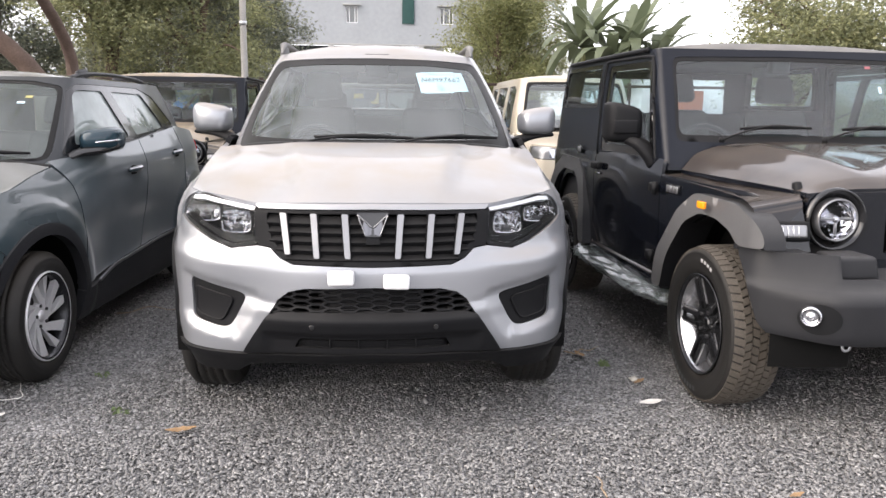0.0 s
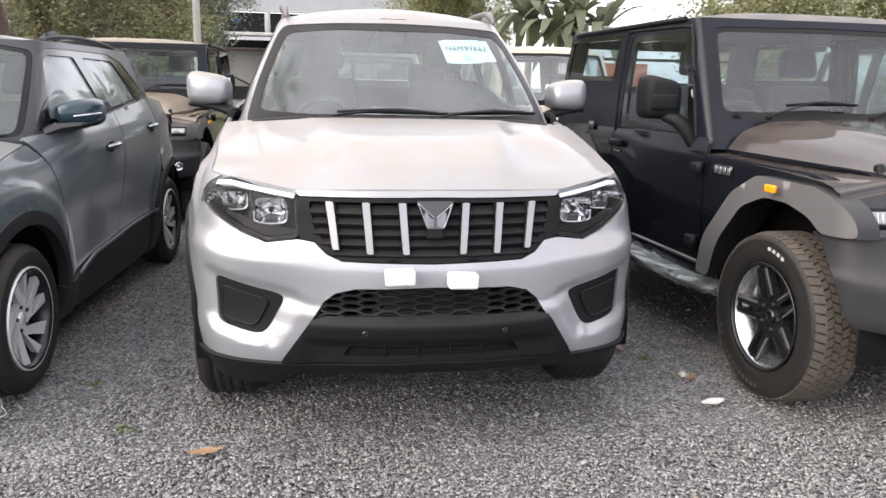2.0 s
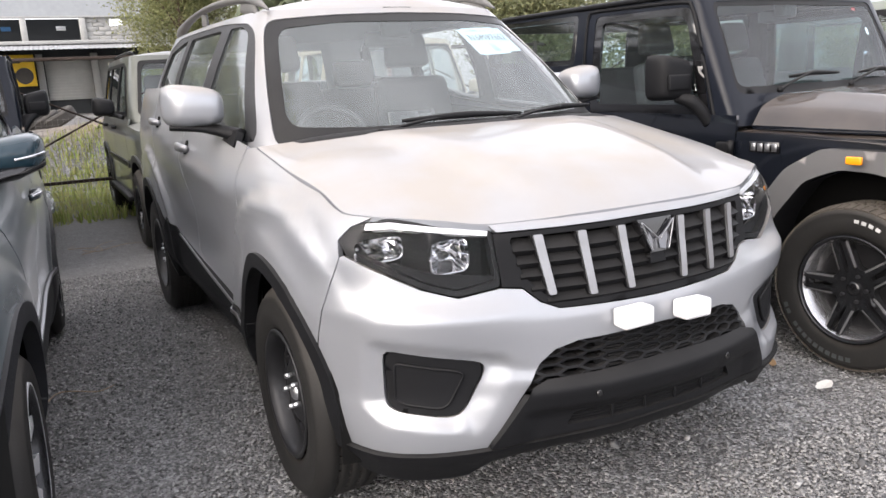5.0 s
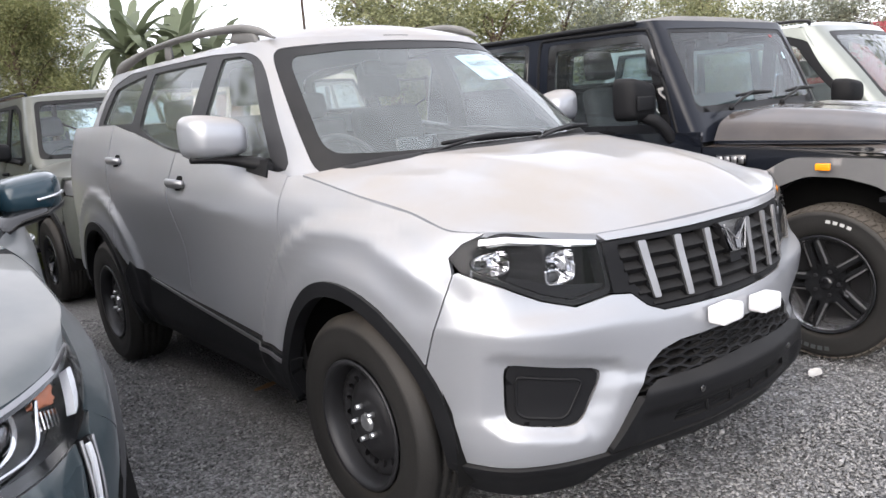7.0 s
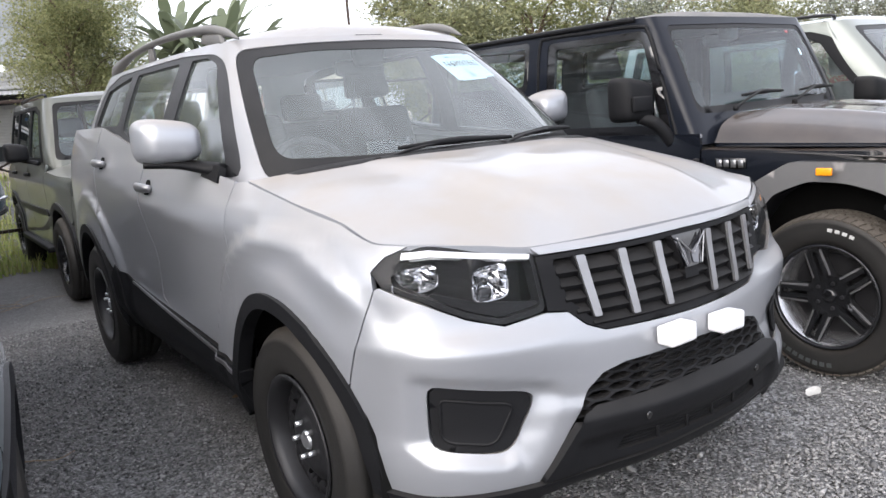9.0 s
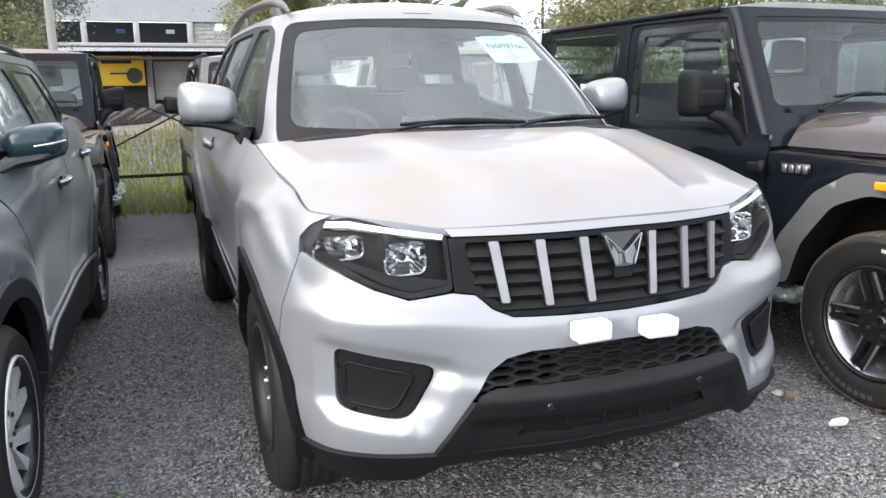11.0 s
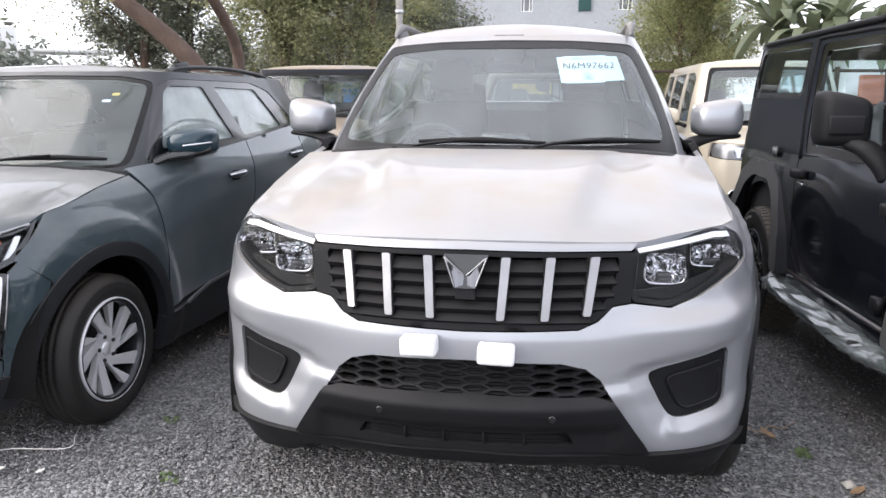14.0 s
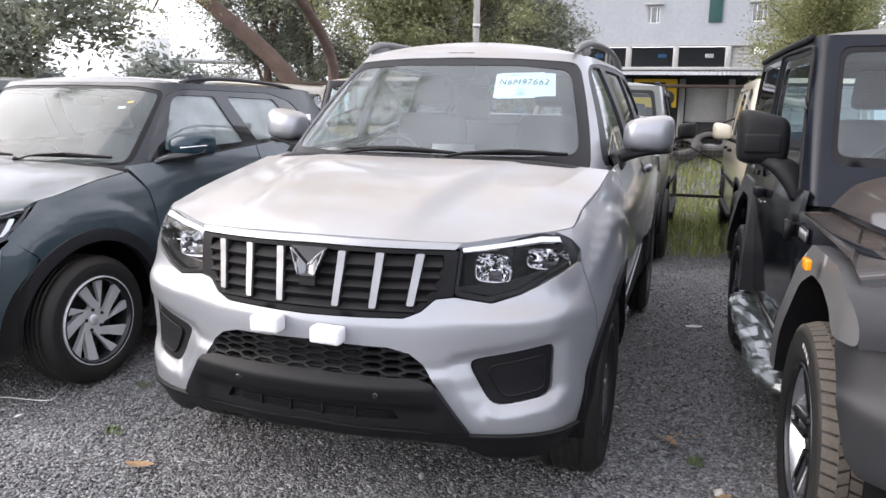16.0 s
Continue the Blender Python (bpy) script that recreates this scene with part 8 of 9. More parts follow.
for z in np.arange(0.05, 1.16, 0.06):
    wire((-3.2, -0.022, z), (4.2, -0.022, z))
part("wire_mesh", fast_mesh("wire_mesh", np.array(vs), np.array(fs)), WIRE, fence)

# ---- old tyres on the bank ----
OLD_RUBBER = mk("dusty_old_rubber", (0.06, 0.055, 0.05), 0.9, 0, 0.3, 9, 100, 0.001)
old = tyre_mesh(0.33, 0.2, 0.19, False)
for k, (x, y, z, rx, rz) in enumerate(((1.25, 15.6, 1.42, 0, 70), (1.75, 15.9, 1.5, 8, 95), (2.25, 15.8, 1.42, 0, 60), (0.75, 16.2, 1.5, 0, 80), (-0.75, 17.4, 1.62, 0, 8), (-1.0, 17.5, 1.62, 0, 5), (-1.25, 17.5, 1.6, 0, 3), (-1.5, 17.6, 1.6, 0, 8), (2.8, 15.9, 1.45, 0, 85))):
    o = tagged(part("old_tyre", old.copy(), OLD_RUBBER, None), "worn dusty truck tyre lying on the earth bank", "tyre", "old tyres")
    o.matrix_world = pose(x, y, float(bank(np.array([x]), np.array([y]))[0]) + 0.2, rx, 62, rz)

# ---- the grey building ----
WALL = mk("grey_plaster", (0.295, 0.312, 0.328), 0.9, 0, 0.1, 0.5, 3)
BLOCK = mk("grey_block_wall", (0.3, 0.3, 0.29), 0.9, 0, 0.15, 1.5, 12, 0.004)
CONC = mk("concrete", (0.33, 0.33, 0.32), 0.9, 0, 0.15, 1, 10)
# near-black panels behind the openings paint the shade of unlit rooms
ROOM_SHADE = mk("painted_room_shade", (0.03, 0.033, 0.036), 0.9, 0, 0.2, 1)
YELLOW = mk("yellow_sign_board", (0.75, 0.48, 0.03), 0.6, 0, 0.08, 2)
SHUTTER = mk("pale_shutter", (0.42, 0.42, 0.4), 0.6, 0.2, 0.1, 2)
GREEN_CLOTH = mk("green_shade_cloth", (0.02, 0.06, 0.055), 0.9, 0, 0.2, 4)
SHEETING = mk("grey_roof_sheeting", (0.36, 0.37, 0.38), 0.5, 0.3, 0.12, 2)
BLUE = mk("blue_tarpaulin", (0.03, 0.12, 0.26), 0.6, 0, 0.2, 3)
BY = 64.0
bld = thing("grey_building", "tall grey plastered industrial building with few small windows", "building", pose(0, BY, 0))
flat_y = lambda p, q: np.stack([p, 0 * p, q], -1)
rect = lambda a, b, c, d: [(a, c), (b, c), (b, d), (a, d)]
wins = [(-2.8, -1.9, 8.36, 9.62), (4.65, 5.7, 8.38, 9.65), (-10.5, -9.5, 8.36, 9.62), (-2.8, -1.9, 11.6, 12.9), (4.65, 5.7, 10.4, 11.8)]
part("wall", sheet("wall", flat_y, rect(-22, 13, 6.72, 17), [rect(*w) for w in wins], 3.0, 0.3), WALL, bld)
for a, b, c, d in wins:
    w = part("window", sheet("window", flat_y, rect(a, b, c, d), [rect(a + 0.06, (a + b) / 2 - 0.25, c + 0.06, d - 0.06), rect((a + b) / 2 - 0.19, (a + b) / 2 + 0.19, c + 0.06, d - 0.06), rect((a + b) / 2 + 0.25, b - 0.06, c + 0.06, d - 0.06)], 1, 0.06, -0.1), FOAM, bld)
    for s0, s1 in ((a + 0.06, (a + b) / 2 - 0.25), ((a + b) / 2 - 0.19, (a + b) / 2 + 0.19), ((a + b) / 2 + 0.25, b - 0.06)):
        part("pane", sheet("pane", flat_y, rect(s0, s1, c + 0.06, d - 0.06), (), 2, 0, -0.14), DARK_GLASS, w)
    part("window_back", box_bm(b - a, 0.05, d - c, 0, 1, pose((a + b) / 2, 0.5, (c + d) / 2)), ROOM_SHADE, w)
    part("window_hood", box_bm(b - a + 0.5, 0.5, 0.09, 0.01, 1, pose((a + b) / 2, -0.2, d + 0.1)), CONC, w)
cl = part("shade_cloth", box_bm(0.95, 0.1, 2.4, 0.04, 2, pose(2.1, -0.1, 9.55)), GREEN_CLOTH, bld, "hanging dark green shade cloth")
edges = [-22, -17.5, -13, -9.35, -4.05, -0.55, 3.2]
for a in edges:
    part("column", box_bm(0.4, 0.5, 1.75, 0.02, 1, pose(a, 0.0, 5.85)), CONC, bld)
part("beam", box_bm(35, 0.5, 0.12, 0.01, 1, pose(-4.5, -0.02, 6.69)), CONC, bld)
part("upper_shade_panel", box_bm(26, 0.1, 2.0, 0, 1, pose(-9.5, 3.0, 5.8)), ROOM_SHADE, bld)
part("floor_slab", box_bm(35, 4.5, 0.25, 0.02, 1, pose(-4.5, 1.5, 4.95)), CONC, bld)
part("block_wall", sheet("block_wall", flat_y, rect(3.4, 13, 5.06, 6.64), [rect(5.0, 5.9, 6.05, 6.55)], 2, 0.2), BLOCK, bld)
for k in range(5):
    for j in range(12):
        x = 3.45 + j * 0.8 + (0.4 if k % 2 else 0)
        if not (4.6 < x < 6.0 and k > 2) and x < 12.5:
            part("block", box_bm(0.76, 0.06, 0.27, 0.015, 1, pose(x + 0.38, -0.02, 5.22 + 0.31 * k)), BLOCK, bld)
for x, z in ((-6.6, 6.1), (-1.65, 6.1), (1.9, 6.1)):
    part("small_sign", box_bm(0.62, 0.05, 0.3, 0.01, 1, pose(x, 2.4, z)), BLUE if x < 0 else FOAM, bld)
# canopy and ground floor
cv, cf = [], []
for i, x in enumerate(np.arange(-22, 13, 0.15)):
    for y, z in ((-5.0, 4.25), (0.0, 4.8)):
        cv.append((x, y, z + (0.04 if i % 2 else 0)))
    if i:
        cf.append((2 * i - 2, 2 * i, 2 * i + 1, 2 * i - 1))
part("canopy", mesh_of("canopy", cv, cf, False), SHEETING, bld)
part("ground_floor_back", box_bm(35, 0.1, 5, 0, 1, pose(-4.5, 0.4, 2.4)), ROOM_SHADE, bld)
ys = part("sign_board", box_bm(3.2, 0.1, 2.1, 0.02, 1, pose(-1.85, -1.0, 3.1)), YELLOW, bld, "yellow sign board with black bars")
for x, z, w, h in ((-2.1, 3.75, 2.0, 0.3), (-1.9, 2.9, 1.4, 0.12)):
    part("sign_bar", box_bm(w, 0.04, h, 0.01, 1, pose(x, -1.07, z)), INK, ys)
part("sign_disc", cyl_bm(0.55, 0.06, 28, pose(-0.95, -1.06, 2.75, 90)), OLD_RUBBER, ys)
for k, (a, b) in enumerate(((0.4, 3.4), (3.9, 6.9), (7.4, 10.4), (-7.4, -4.2), (-11, -8))):
    sh = part("roller_shutter", box_bm(b - a, 0.06, 2.8, 0.01, 1, pose((a + b) / 2, 0.2, 2.4)), SHUTTER, bld)
    for z in np.arange(1.2, 3.8, 0.2):
        part("shutter_rib", box_bm(b - a, 0.03, 0.06, 0.01, 1, pose((a + b) / 2, 0.155, z)), SHUTTER, sh)
for x in (0.1, 3.65, 7.1, 10.7, -3.9, -7.7):
    part("pier", box_bm(0.45, 0.5, 4.2, 0.02, 1, pose(x, 0.05, 2.1)), CONC, bld)

# blue sheds and a long low shed far left
shed = thing("blue_shed", "low shed with blue sheeting behind trees", "shed", pose(-12.5, 46, 0))
part("shed_wall", box_bm(10, 6, 3.4, 0.02, 1, pose(0, 0, 1.7)), BLUE, shed)
part("shed_roof", box_bm(10.6, 6.6, 0.2, 0.05, 1, pose(0, 0, 3.5, 6)), SHEETING, shed)
far = thing("unfinished_block", "pale unfinished multi-storey concrete block in haze", "building", pose(-50.2, 70.6, 0, 0, 0, 36))
# air haze is painted into this pale concrete colour
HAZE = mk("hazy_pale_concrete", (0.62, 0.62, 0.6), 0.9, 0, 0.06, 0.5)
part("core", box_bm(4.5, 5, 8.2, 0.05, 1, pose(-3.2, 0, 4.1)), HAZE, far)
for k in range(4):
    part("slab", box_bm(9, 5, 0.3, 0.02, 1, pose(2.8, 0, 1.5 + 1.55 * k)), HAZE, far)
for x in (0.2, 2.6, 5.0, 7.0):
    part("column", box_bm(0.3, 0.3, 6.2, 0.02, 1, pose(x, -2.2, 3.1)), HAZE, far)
red = thing("red_container", "dull red ribbed steel container wall", "container", pose(26, 12.6, 0, 0, 0, -60))
REDP = mk("dull_red_paint", (0.2, 0.025, 0.03), 0.6, 0.1, 0.15, 2)
part("container_wall", box_bm(8, 2.4, 2.9, 0.03, 1, pose(0, 0, 1.45)), REDP, red)
for x in np.arange(-3.9, 4, 0.3):
    part("rib", box_bm(0.12, 0.06, 2.8, 0.02, 1, pose(x, -1.22, 1.45)), REDP, red)
shed2 = thing("white_shed", "pale sheet-roofed shed beyond the off-roader", "shed", pose(17.5, 41, 0))
part("shed_wall", box_bm(9, 5, 4.4, 0.02, 1, pose(0, 0, 2.2)), FOAM, shed2)
part("brick_pier", box_bm(2.4, 0.5, 2.6, 0.02, 1, pose(-3, -3.4, 1.3)), mk("red_brick", (0.3, 0.11, 0.07), 0.9, 0, 0.3, 3, 40), shed2)

# ---- poles ----
POLE = mk("weathered_pole", (0.36, 0.35, 0.33), 0.7, 0.2, 0.2, 4, 60)
pole = thing("lamp_pole", "slim grey steel pole behind the parked cars", "pole", pose(-1.87, 13.2, 0))
part("shaft", tube("shaft", [(0, 0, 0), (0, 0, 3), (0.02, 0, 7.5)], [0.065, 0.05, 0.045], n=12), POLE, pole)
part("band", cyl_bm(0.06, 0.06, 14, pose(0, 0, 2.75)), ZINC, pole)
pole2 = thing("power_pole", "thin dark power pole far off", "pole", pose(22.6, 45, 0))
part("shaft", tube("shaft", [(0, 0, 0), (0, 0, 5), (0, 0, 11)], 0.09, n=8), RUST, pole2)
part("cross_arm", box_bm(1.4, 0.1, 0.1, 0.01, 1, pose(0, 0, 9.5)), RUST, pole2)

# ---- trees ----
BARK = mk("brown_bark", (0.11, 0.075, 0.055), 0.95, 0, 0.4, 8, 60, 0.008)
BARK_RED = mk("reddish_bark", (0.11, 0.075, 0.06), 0.95, 0, 0.35, 6, 50, 0.01)
# LEAF_DARK, LEAF_LIGHT and LEAF_HAZE have air haze painted in: greyer, paler greens
LEAF_DARK = island_mat("dark_green_leaves", [(0.12, 0.13, 0.105), (0.165, 0.18, 0.135), (0.215, 0.23, 0.165), (0.27, 0.28, 0.2)], 0.6, 0.3)
LEAF_MID = island_mat("green_leaves", [(0.14, 0.15, 0.085), (0.19, 0.205, 0.11), (0.25, 0.26, 0.13), (0.34, 0.33, 0.17)], 0.6, 0.4)
LEAF_LIGHT = island_mat("yellow_green_leaves", [(0.12, 0.135, 0.06), (0.18, 0.195, 0.08), (0.24, 0.25, 0.11), (0.32, 0.31, 0.15)], 0.6, 0.45)
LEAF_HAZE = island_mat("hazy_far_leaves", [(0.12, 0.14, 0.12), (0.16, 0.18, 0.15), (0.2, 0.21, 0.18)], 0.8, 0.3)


def leaf_cloud(rng, centres, per, spread, size, droop=0.0, flat_=0.8):
    """Leaves round twig ends: small folded diamonds, in uneven clumps."""
    n = len(centres) * per
    c = np.repeat(centres, per, 0) + rng.normal(0, 1, (n, 3)) * spread * (1, 1, flat_) * rng.uniform(0.3, 1.25, (n, 1))
    c[:, 2] -= droop * rng.random(n) ** 2
    a = rng.normal(0, 1, (n, 3))
    a[:, 2] = a[:, 2] * 0.6 - 0.4 * (droop > 0)
    a /= np.linalg.norm(a, axis=1)[:, None]
    b = np.cross(a, rng.normal(0, 1, (n, 3)))
    b /= np.linalg.norm(b, axis=1)[:, None]
    s = size * rng.uniform(0.6, 1.4, (n, 1))
    nrm = np.cross(a, b) * s * 0.15
    v = np.stack([c - a * s, c + b * s * 0.38 + nrm, c + a * s, c - b * s * 0.38 + nrm], 1).reshape(-1, 3)
    return v, np.arange(4 * n).reshape(n, 4)


def tree(name, label, pos, height, spread, mat, seed, limbs=9, twigs=9, per=90, leaf=0.1, clump=0.35, low=0.3, bark=BARK, lean=(0, 0), droop=0.0, trunk_r=0.16, stems=1, bow=(0.3, 0.65)):
    rng = np.random.default_rng(seed)
    t = thing(name, label, "tree", pose(*pos))
    tips = []
    for s_ in range(stems):
        ln = np.array([lean[0], lean[1]]) + (rng.normal(0, 0.12, 2) * height if stems > 1 else 0)
        top = np.array([ln[0], ln[1], height * 0.72])
        path = [np.array([0.1 * s_, 0, -0.05]), np.array([ln[0] * bow[0], ln[1] * bow[0], height * 0.25]) + rng.normal(0, 0.06, 3), np.array([ln[0] * bow[1], ln[1] * bow[1], height * 0.5]) + rng.normal(0, 0.1, 3), top]
        part("trunk", tube("trunk", path, [trunk_r, trunk_r * 0.75, trunk_r * 0.5, trunk_r * 0.2], n=12), bark, t)
        for k in range(limbs):
            f_ = low + (0.97 - low) * (k + rng.random()) / limbs
            p0 = np.array([np.interp(f_, [0, 0.35, 0.7, 1], [q_[i] for q_ in path]) for i in range(3)])
            a = rng.uniform(0, 2 * math.pi)
            r = spread * rng.uniform(0.55, 1.05) * (1.1 - 0.5 * abs(f_ - 0.55))
            end = p0 + (r * math.cos(a), r * math.sin(a), height * rng.uniform(0.06, 0.3) - droop * 0.5)
            mid = (p0 + end) / 2 + (0, 0, 0.12 * height * rng.random())
            part("limb", tube("limb", [p0, mid, end], [trunk_r * 0.4, trunk_r * 0.22, trunk_r * 0.07], n=7), bark, t)
            for j in range(twigs):
                g = rng.uniform(0.35, 1.05)
                base = (1 - g) ** 2 * p0 + 2 * g * (1 - g) * mid + g * g * end
                tips.append(base + rng.normal(0, 1, 3) * spread * 0.2 * (1, 1, 0.7))
    v, f_ = leaf_cloud(rng, np.array(tips), per, clump, leaf, droop)
    part("crown", fast_mesh("crown", v, f_), mat, t)
    return t


tree("leaning_tree", "feathery tree with a leaning reddish trunk behind the cars", (-4.85, 12.9, 0), 7.2, 3.0, LEAF_MID, 1, 10, 7, 150, 0.03, 0.17, 0.55, BARK_RED, (-3.4, -1.2), 0.6, 0.2, bow=(0.03, 0.55))
tree("leaning_tree", "feathery tree with a leaning reddish trunk behind the cars", (-5.15, 12.8, 0), 9.2, 3.6, LEAF_MID, 2, 13, 10, 150, 0.05, 0.22, 0.62, BARK_RED, (0.4, -6.0), 0.3, 0.14, bow=(-0.4, 0.3))
for k, (x, y, h, s_, mt, lf) in enumerate((
        (-7.3, 23, 8, 1.9, LEAF_MID, 0.09), (-6.6, 26, 9, 2.8, LEAF_DARK, 0.1), (-4.9, 24, 8.5, 2.4, LEAF_MID, 0.09), (-5.2, 29, 10, 2.4, LEAF_DARK, 0.1), (-6.5, 33, 10, 3.4, LEAF_DARK, 0.12), (-5.4, 34, 9.5, 2.6, LEAF_DARK, 0.11),
        (-13.6, 27.0, 11, 2.2, LEAF_DARK, 0.11), (-14.6, 28.2, 9.5, 2.0, LEAF_DARK, 0.11), (-12.3, 27.6, 9, 1.7, LEAF_DARK, 0.1), (-12.4, 36, 8, 2.0, LEAF_MID, 0.1))):
    tree("broadleaf_tree", "dense dark green tree behind the parked cars", (x, y, 0), h, s_, mt, 20 + k, 12, 10, 230, lf * 0.62, 0.38, 0.12, trunk_r=0.18)
tree("drooping_tree", "tree with drooping dark brown-green branches", (-14.3, 13.6, 0), 7.5, 2.5, LEAF_DARK, 41, 12, 10, 200, 0.045, 0.26, 0.2, droop=0.9)
for k, (x, y) in enumerate(((7.4, 49), (9.2, 51.5))):
    tree("feathery_tree", "yellow-green feathery tree in front of the grey building", (x, y, 0), 11, 3.4, LEAF_LIGHT, 50 + k, 16, 12, 240, 0.075, 0.55, 0.15, droop=0.4, trunk_r=0.2)
for k, (x, y, h, s_, mt) in enumerate(((10.6, 19.5, 5.0, 1.7, LEAF_MID), (12.0, 20, 5.4, 2.0, LEAF_MID), (14.6, 19.8, 5.4, 2.2, LEAF_LIGHT), (20.5, 20, 5.5, 2.6, LEAF_MID), (22.5, 17.5, 5.0, 2.4, LEAF_MID), (24, 15, 4.6, 2.4, LEAF_DARK), (17.4, 19.5, 5.2, 2.2, LEAF_DARK), (25.5, 19, 6, 3, LEAF_MID))):
    tree("bushy_tree", "bushy mixed green tree at the yard's edge", (x, y, 0), h, s_, mt, 60 + k, 12, 10, 230, 0.055, 0.4, 0.05, trunk_r=0.15)
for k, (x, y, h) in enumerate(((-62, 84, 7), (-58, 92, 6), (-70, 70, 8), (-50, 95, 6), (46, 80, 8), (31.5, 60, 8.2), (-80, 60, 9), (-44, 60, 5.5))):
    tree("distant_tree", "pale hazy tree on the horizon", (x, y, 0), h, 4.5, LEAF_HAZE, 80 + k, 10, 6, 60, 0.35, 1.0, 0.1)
# trees round the yard's open side, seen mirrored in the glass and paint
for k, (x, y, h) in enumerate(((-26, 5.0, 7), (-30, -3, 7), (-27, 12, 8), (22, -6.0, 8), (21, 3.5, 7), (-25, 0.5, 6), (-28, 16, 7), (-24, 20, 7.5), (-29, 8, 6.5), (-27, -9, 7), (-23, 25, 8))):
    tree("yard_tree", "large leafy tree on the open side of the yard", (x, y, 0), h, 3.8, LEAF_DARK, 100 + k, 12, 9, 60, 0.16, 0.6, 0.15, trunk_r=0.2)


# banana clump
BANANA = island_mat("banana_leaf", [(0.085, 0.105, 0.06), (0.12, 0.145, 0.085), (0.18, 0.2, 0.125)], 0.5, 0.35)
def banana(pos, seed, n=10, h=3.2):
    rng = np.random.default_rng(seed)
    t = thing("banana_plant", "banana plant with long arching torn leaves", "plant", pose(*pos), group="banana clump")
    part("stem", tube("stem", [(0, 0, 0), (0.05, 0, h * 0.3), (0.0, 0.05, h * 0.6)], [0.2, 0.16, 0.1], n=10), LEAF_MID, t)
    for k in range(n):
        a = 2 * math.pi * (k + rng.random() * 0.6) / n
        ln, up = rng.uniform(2.6, 3.9), rng.uniform(0.4, 1.6)
        vs, fs = [], []
        m = 12
        for i in range(m + 1):
            s_ = i / m
            r = ln * s_ * (0.55 + 0.25 * (1.7 - up))
            z = h * 0.58 + up * ln * s_ * 0.75 - 1.9 * s_ ** 2.4 * (1.9 - up)
            w = 0.3 * math.sin(math.pi * min(1, s_ * 0.93 + 0.07)) ** 0.4 + 0.02
            c = np.array((r * math.cos(a), r * math.sin(a), z))
            sd = np.array((-math.sin(a), math.cos(a), 0.0)) * w
            tear = rng.uniform(0.75, 1.0)
            vs += [c - sd * tear + (0, 0, 0.12 * w * 3 - 0.1), c, c + sd * tear + (0, 0, 0.12 * w * 3 - 0.1)]
            if i:
                b = 3 * i
                fs += [(b - 3, b - 2, b + 1, b), (b - 2, b - 1, b + 2, b + 1)]
        part("leaf", mesh_of("leaf", vs, fs), BANANA, t)
for k, (x, y) in enumerate(((10.6, 41), (11.8, 40), (13.0, 40.5), (14.0, 39.5), (11.2, 43), (13.4, 43))):
    banana((x, y, 0), 200 + k, 17, 7.2 if k % 2 else 8.4)


# ---- cars ----
silver, SILVER_HULL, SILVER_CABIN = silver_suv()
compact_suv()
off_roader("black_off_roader", "black two-door hardtop off-roader with plastic-wrapped side steps", pose(2.828, 3.31, 0, 0, 0, 2.2), BLACK_PAINT)
off_roader("dusty_off_roader", "dust-covered dark two-door hardtop off-roader behind the compact SUV", pose(-2.1, 8.35, 0), CHARCOAL_PAINT, False)
boxy_suv("green_suv", "dusty dark green boxy SUV parked nose to tail behind", pose(0.42, 8.6, 0), OLIVE_PAINT, 1.76, CLEAR_GLASS, 0.48)
boxy_suv("cream_suv", "cream white boxy SUV behind the black off-roader", pose(2.78, 8.75, 0, 0, 0, 1), CREAM_PAINT, 1.84, GLASS, 0.3, False)
boxy_suv("pale_suv", "pale grey-green SUV beside the black off-roader", pose(4.95, 3.3, 0, 0, 0, 3), SAGE_PAINT, 1.78, GLASS, 0.62)
boxy_suv("brown_suv", "dust-coated brown SUV parked beyond the compact SUV", pose(-4.75, 4.4, 0, 0, 0, -3), OLIVE_PAINT, 1.62, DUSTY_GLASS, 0.55, False)
boxy_suv("white_suv", "white dusty-roofed SUV in the row behind", pose(-4.55, 8.6, 0, 0, 0, -2), CREAM_PAINT, 1.74, GLASS, 0.5, False)


# ---- papers, foam and litter ----
def local(m):
    return Matrix.Translation((0.331, 3.518, 0)) @ m


for x, z, rz in ((-0.125, 0.731, -3), (0.094, 0.716, 4)):
    q = SILVER_HULL.f(SILVER_HULL.ux(x), z, 0.032)
    o = part("foam_block", box_bm(0.106, 0.06, 0.055, 0.012, 3), FOAM, None)
    o.matrix_world = local(pose(q[0], q[1], q[2], 0, rz * 0.4, x * 14))
    tagged(o, "small white foam packing block stuck on the bumper", "foam block", "foam blocks on the bumper")

note = part("paper_note", sheet("paper_note", SILVER_CABIN.f, SILVER_CABIN.front([(0.252, 1.513), (0.528, 1.527), (0.5, 1.64), (0.226, 1.632)]), (), 0.05, 0, -0.012), PAPER, None)
note.matrix_world = local(Matrix())
tagged(note, "pale blue paper with a printed stock number behind the windscreen", "paper")
for p in ([(0.25, 1.62), (0.45, 1.628), (0.45, 1.642), (0.25, 1.635)], [(0.27, 1.508), (0.44, 1.515), (0.44, 1.528), (0.27, 1.52)]):
    part("tape", sheet("tape", SILVER_CABIN.f, SILVER_CABIN.front(p), (), 0.05, 0, -0.010), PAPER, note)
txt = bpy.data.curves.new("stock_number", "FONT")
txt.body, txt.size, txt.space_character = "N6M97662", 0.046, 1.12
tob = new("stock_number", txt)
bpy.context.view_layer.update()
tme = bpy.data.meshes.new_from_object(tob.evaluated_get(bpy.context.evaluated_depsgraph_get()))
bpy.data.objects.remove(tob)
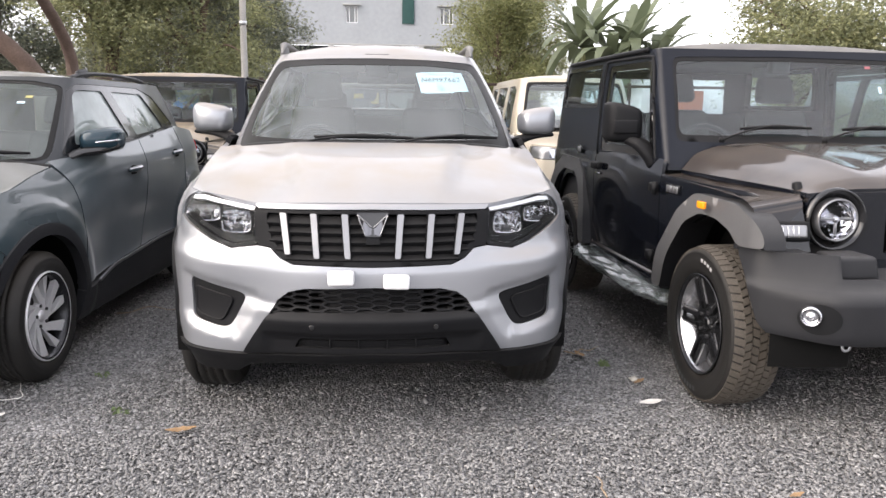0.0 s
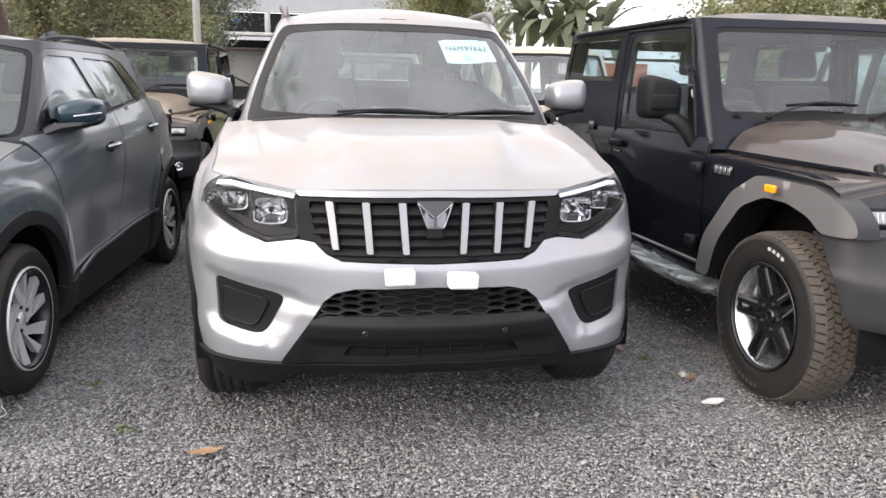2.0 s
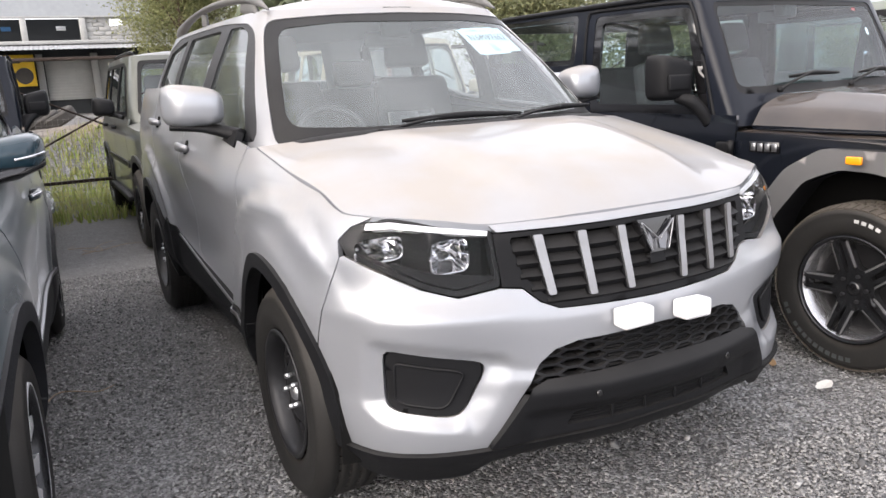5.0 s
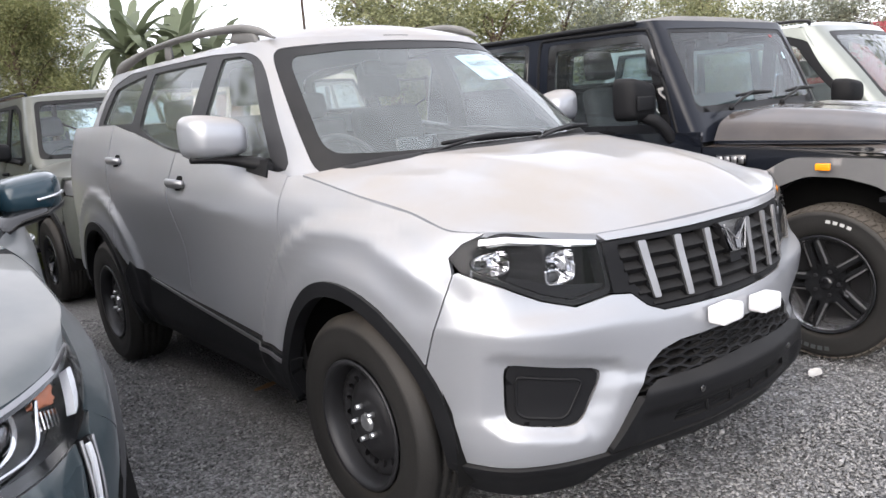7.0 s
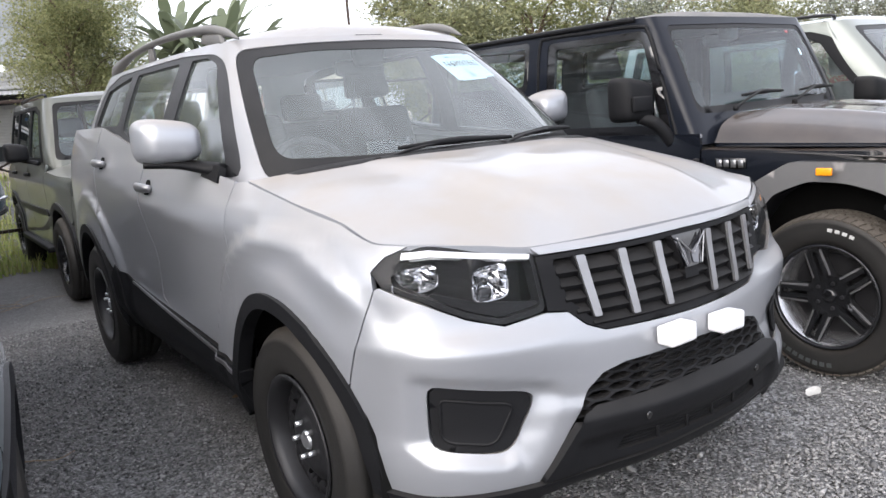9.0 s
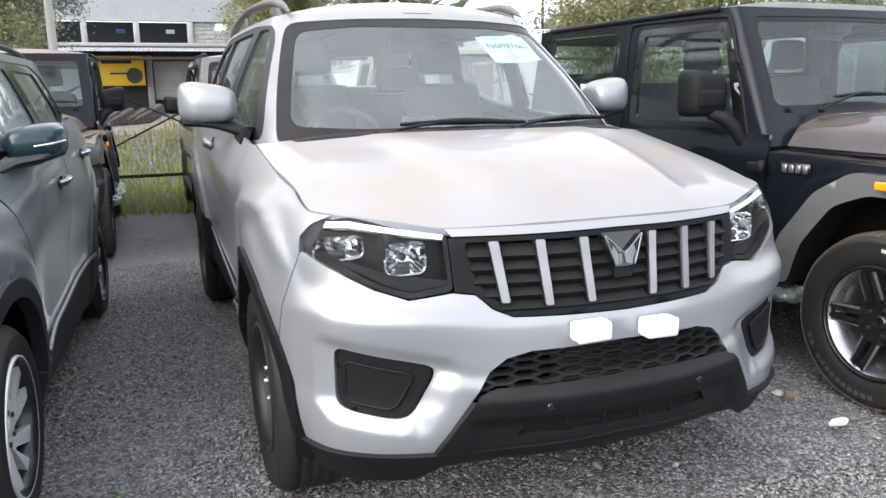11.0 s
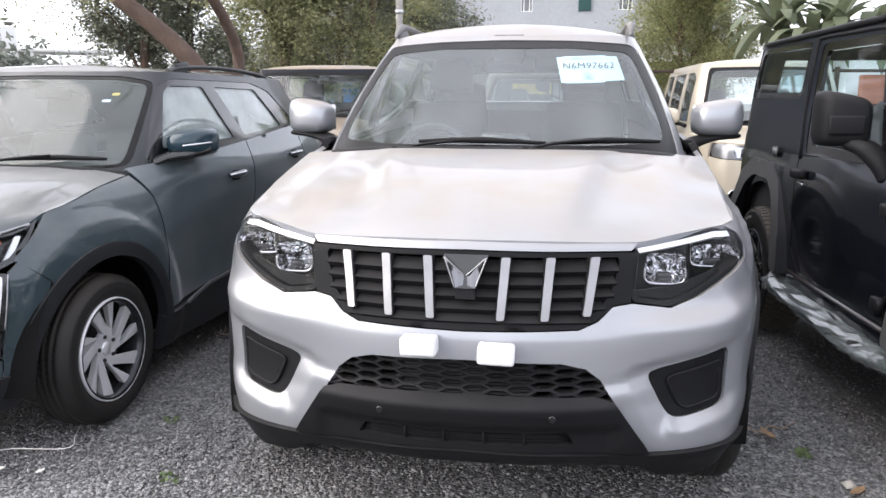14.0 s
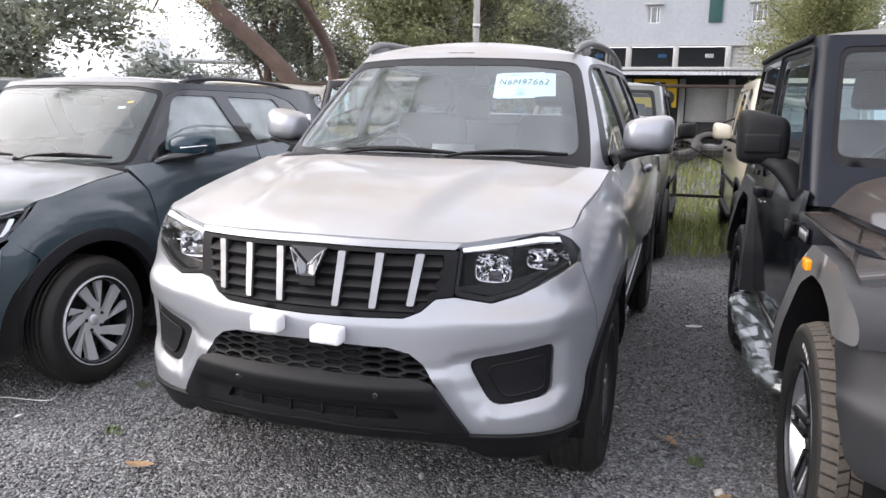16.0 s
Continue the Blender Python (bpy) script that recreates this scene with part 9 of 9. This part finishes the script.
for v in tme.vertices:
    u, z = SILVER_CABIN.front([(0.254 + v.co.x, 1.575 + v.co.y * 0.85 + v.co.x * 0.02)])[0]
    v.co = Vector(SILVER_CABIN.f(u, z)) + Vector((0, 0.009, -0.012)) * 0.55
part("stock_number", tme, INK, note, "printed black stock number")


# ---- litter on the gravel ----
DRY = mk("dry_brown_leaf", (0.3, 0.19, 0.1), 0.8, 0, 0.3, 30, 120, 0.0005)
TWIG = mk("dry_twig", (0.26, 0.2, 0.14), 0.9, 0, 0.3, 30, 120)
SCRAP = mk("dirty_white_paper", (0.66, 0.64, 0.6), 0.8, 0, 0.1, 20)
WEED = mk("small_green_weed", (0.12, 0.16, 0.07), 0.7, 0, 0.3, 30)
PALE_ROCK = mk("pale_stone", (0.5, 0.47, 0.42), 0.9, 0, 0.2, 20, 90, 0.002)


def dry_leaf(x, y, turn, size, seed, mat=DRY, label="curled dry brown leaf lying on the gravel", name="dry_leaf", cat="leaf", wide=0.36):
    """A leaf or scrap with a folded, curled blade."""
    r = np.random.default_rng(seed)
    vs, fs, n = [], [], 9
    for i in range(n + 1):
        s = i / n
        w = wide * size * math.sin(math.pi * min(1, 0.06 + 0.9 * s)) ** 0.8
        lift = 0.012 + 0.2 * size * (s - 0.4) ** 2 + r.normal(0, 0.001)
        for k in (-1, -0.5, 0, 0.5, 1):
            vs.append(((s - 0.5) * size, k * w * 0.5 + r.normal(0, 0.02 * size), lift + 0.3 * abs(k) * w * 0.4))
    for i in range(n):
        fs += [(5 * i + k, 5 * i + k + 1, 5 * i + k + 6, 5 * i + k + 5) for k in range(4)]
    o = part(name, mesh_of(name, vs, fs), mat, None)
    o.matrix_world = pose(x, y, 0.004, 0, 0, turn)
    return tagged(o, label, cat, "litter on the gravel")


def twig(x, y, turn, length, seed, r0=0.004, mat=TWIG, label="thin dry twig lying on the gravel", name="twig", cat="twig", bend=0.12):
    g = np.random.default_rng(seed)
    pts = [(length * (s - 0.5), bend * length * g.normal(), 0.012 + 0.006 * g.random()) for s in np.linspace(0, 1, 6)]
    o = part(name, tube(name, pts, [r0, r0 * 0.8, r0 * 0.5], n=6), mat, None)
    o.matrix_world = pose(x, y, 0.004, 0, 0, turn)
    return tagged(o, label, cat, "litter on the gravel")


for x, y, a, s, k in ((-0.51, 3.70, 8, 0.13, 1), (1.71, 4.23, 40, 0.09, 2), (1.51, 4.70, 110, 0.1, 3), (-0.2, 5.92, 10, 0.16, 4), (0.95, 2.7, 70, 0.06, 7), (-0.75, 2.45, 15, 0.07, 8), (0.62, 2.62, 150, 0.05, 9), (1.9, 3.0, 20, 0.07, 10), (-1.3, 2.9, 60, 0.06, 11)):
    dry_leaf(x, y, a, s, k)
for x, y, a, ln, k in ((1.55, 4.78, 20, 0.25, 21), (-1.25, 5.79, 4, 0.42, 22), (-0.79, 9.59, 60, 0.6, 23), (-0.7, 9.5, 10, 0.5, 24), (-0.9, 9.65, 120, 0.45, 25), (-0.4, 2.75, 30, 0.14, 26), (1.2, 3.1, 100, 0.16, 27)):
    twig(x, y, a, ln, k)
dry_leaf(1.67, 3.93, 12, 0.12, 31, SCRAP, "crumpled dirty white paper scrap on the gravel", "paper_scrap", "paper", 0.5)
dry_leaf(-1.55, 3.87, 35, 0.11, 32, SCRAP, "crumpled dirty white paper scrap on the gravel", "paper_scrap", "paper", 0.6)
dry_leaf(-1.36, 3.91, 80, 0.04, 33, SCRAP, "small white paper scrap on the gravel", "paper_scrap", "paper", 0.6)
dry_leaf(1.59, 6.70, 10, 0.12, 34, SCRAP, "pale plastic wrapper lying on the gravel", "plastic_wrapper", "wrapper", 0.5)
twig(-1.5, 4.08, 75, 0.5, 35, 0.003, SCRAP, "loose pale string lying on the gravel", "string", "string", 0.16)
for x, y, k in ((1.60, 4.54, 41), (-1.12, 4.46, 42), (-0.85, 3.95, 43)):
    g = np.random.default_rng(k)
    v, f_ = blades(g, 16, (-0.04, 0.04), (-0.03, 0.03), 0.01, 0.028)
    o = new("weed", fast_mesh("weed", v, f_))
    o.data.materials.append(WEED)
    o.matrix_world = pose(x, y, 0.0)
    tagged(o, "small green weed growing through the gravel", "weed", kind="stuff")
for x, y, s, k in ((1.7, 4.29, 0.035, 51), (0.25, 2.62, 0.03, 52), (0.98, 2.52, 0.022, 53)):
    g = np.random.default_rng(k)
    v, f_ = stones(g, 1, (0, 0.001), (0, 0.001), s, s * 1.05)
    o = new("pale_rock", fast_mesh("pale_rock", v, f_))
    o.data.materials.append(PALE_ROCK)
    o.matrix_world = pose(x, y, 0.005)
    tagged(o, "larger pale stone among the grey gravel", "stone", "pale stones")
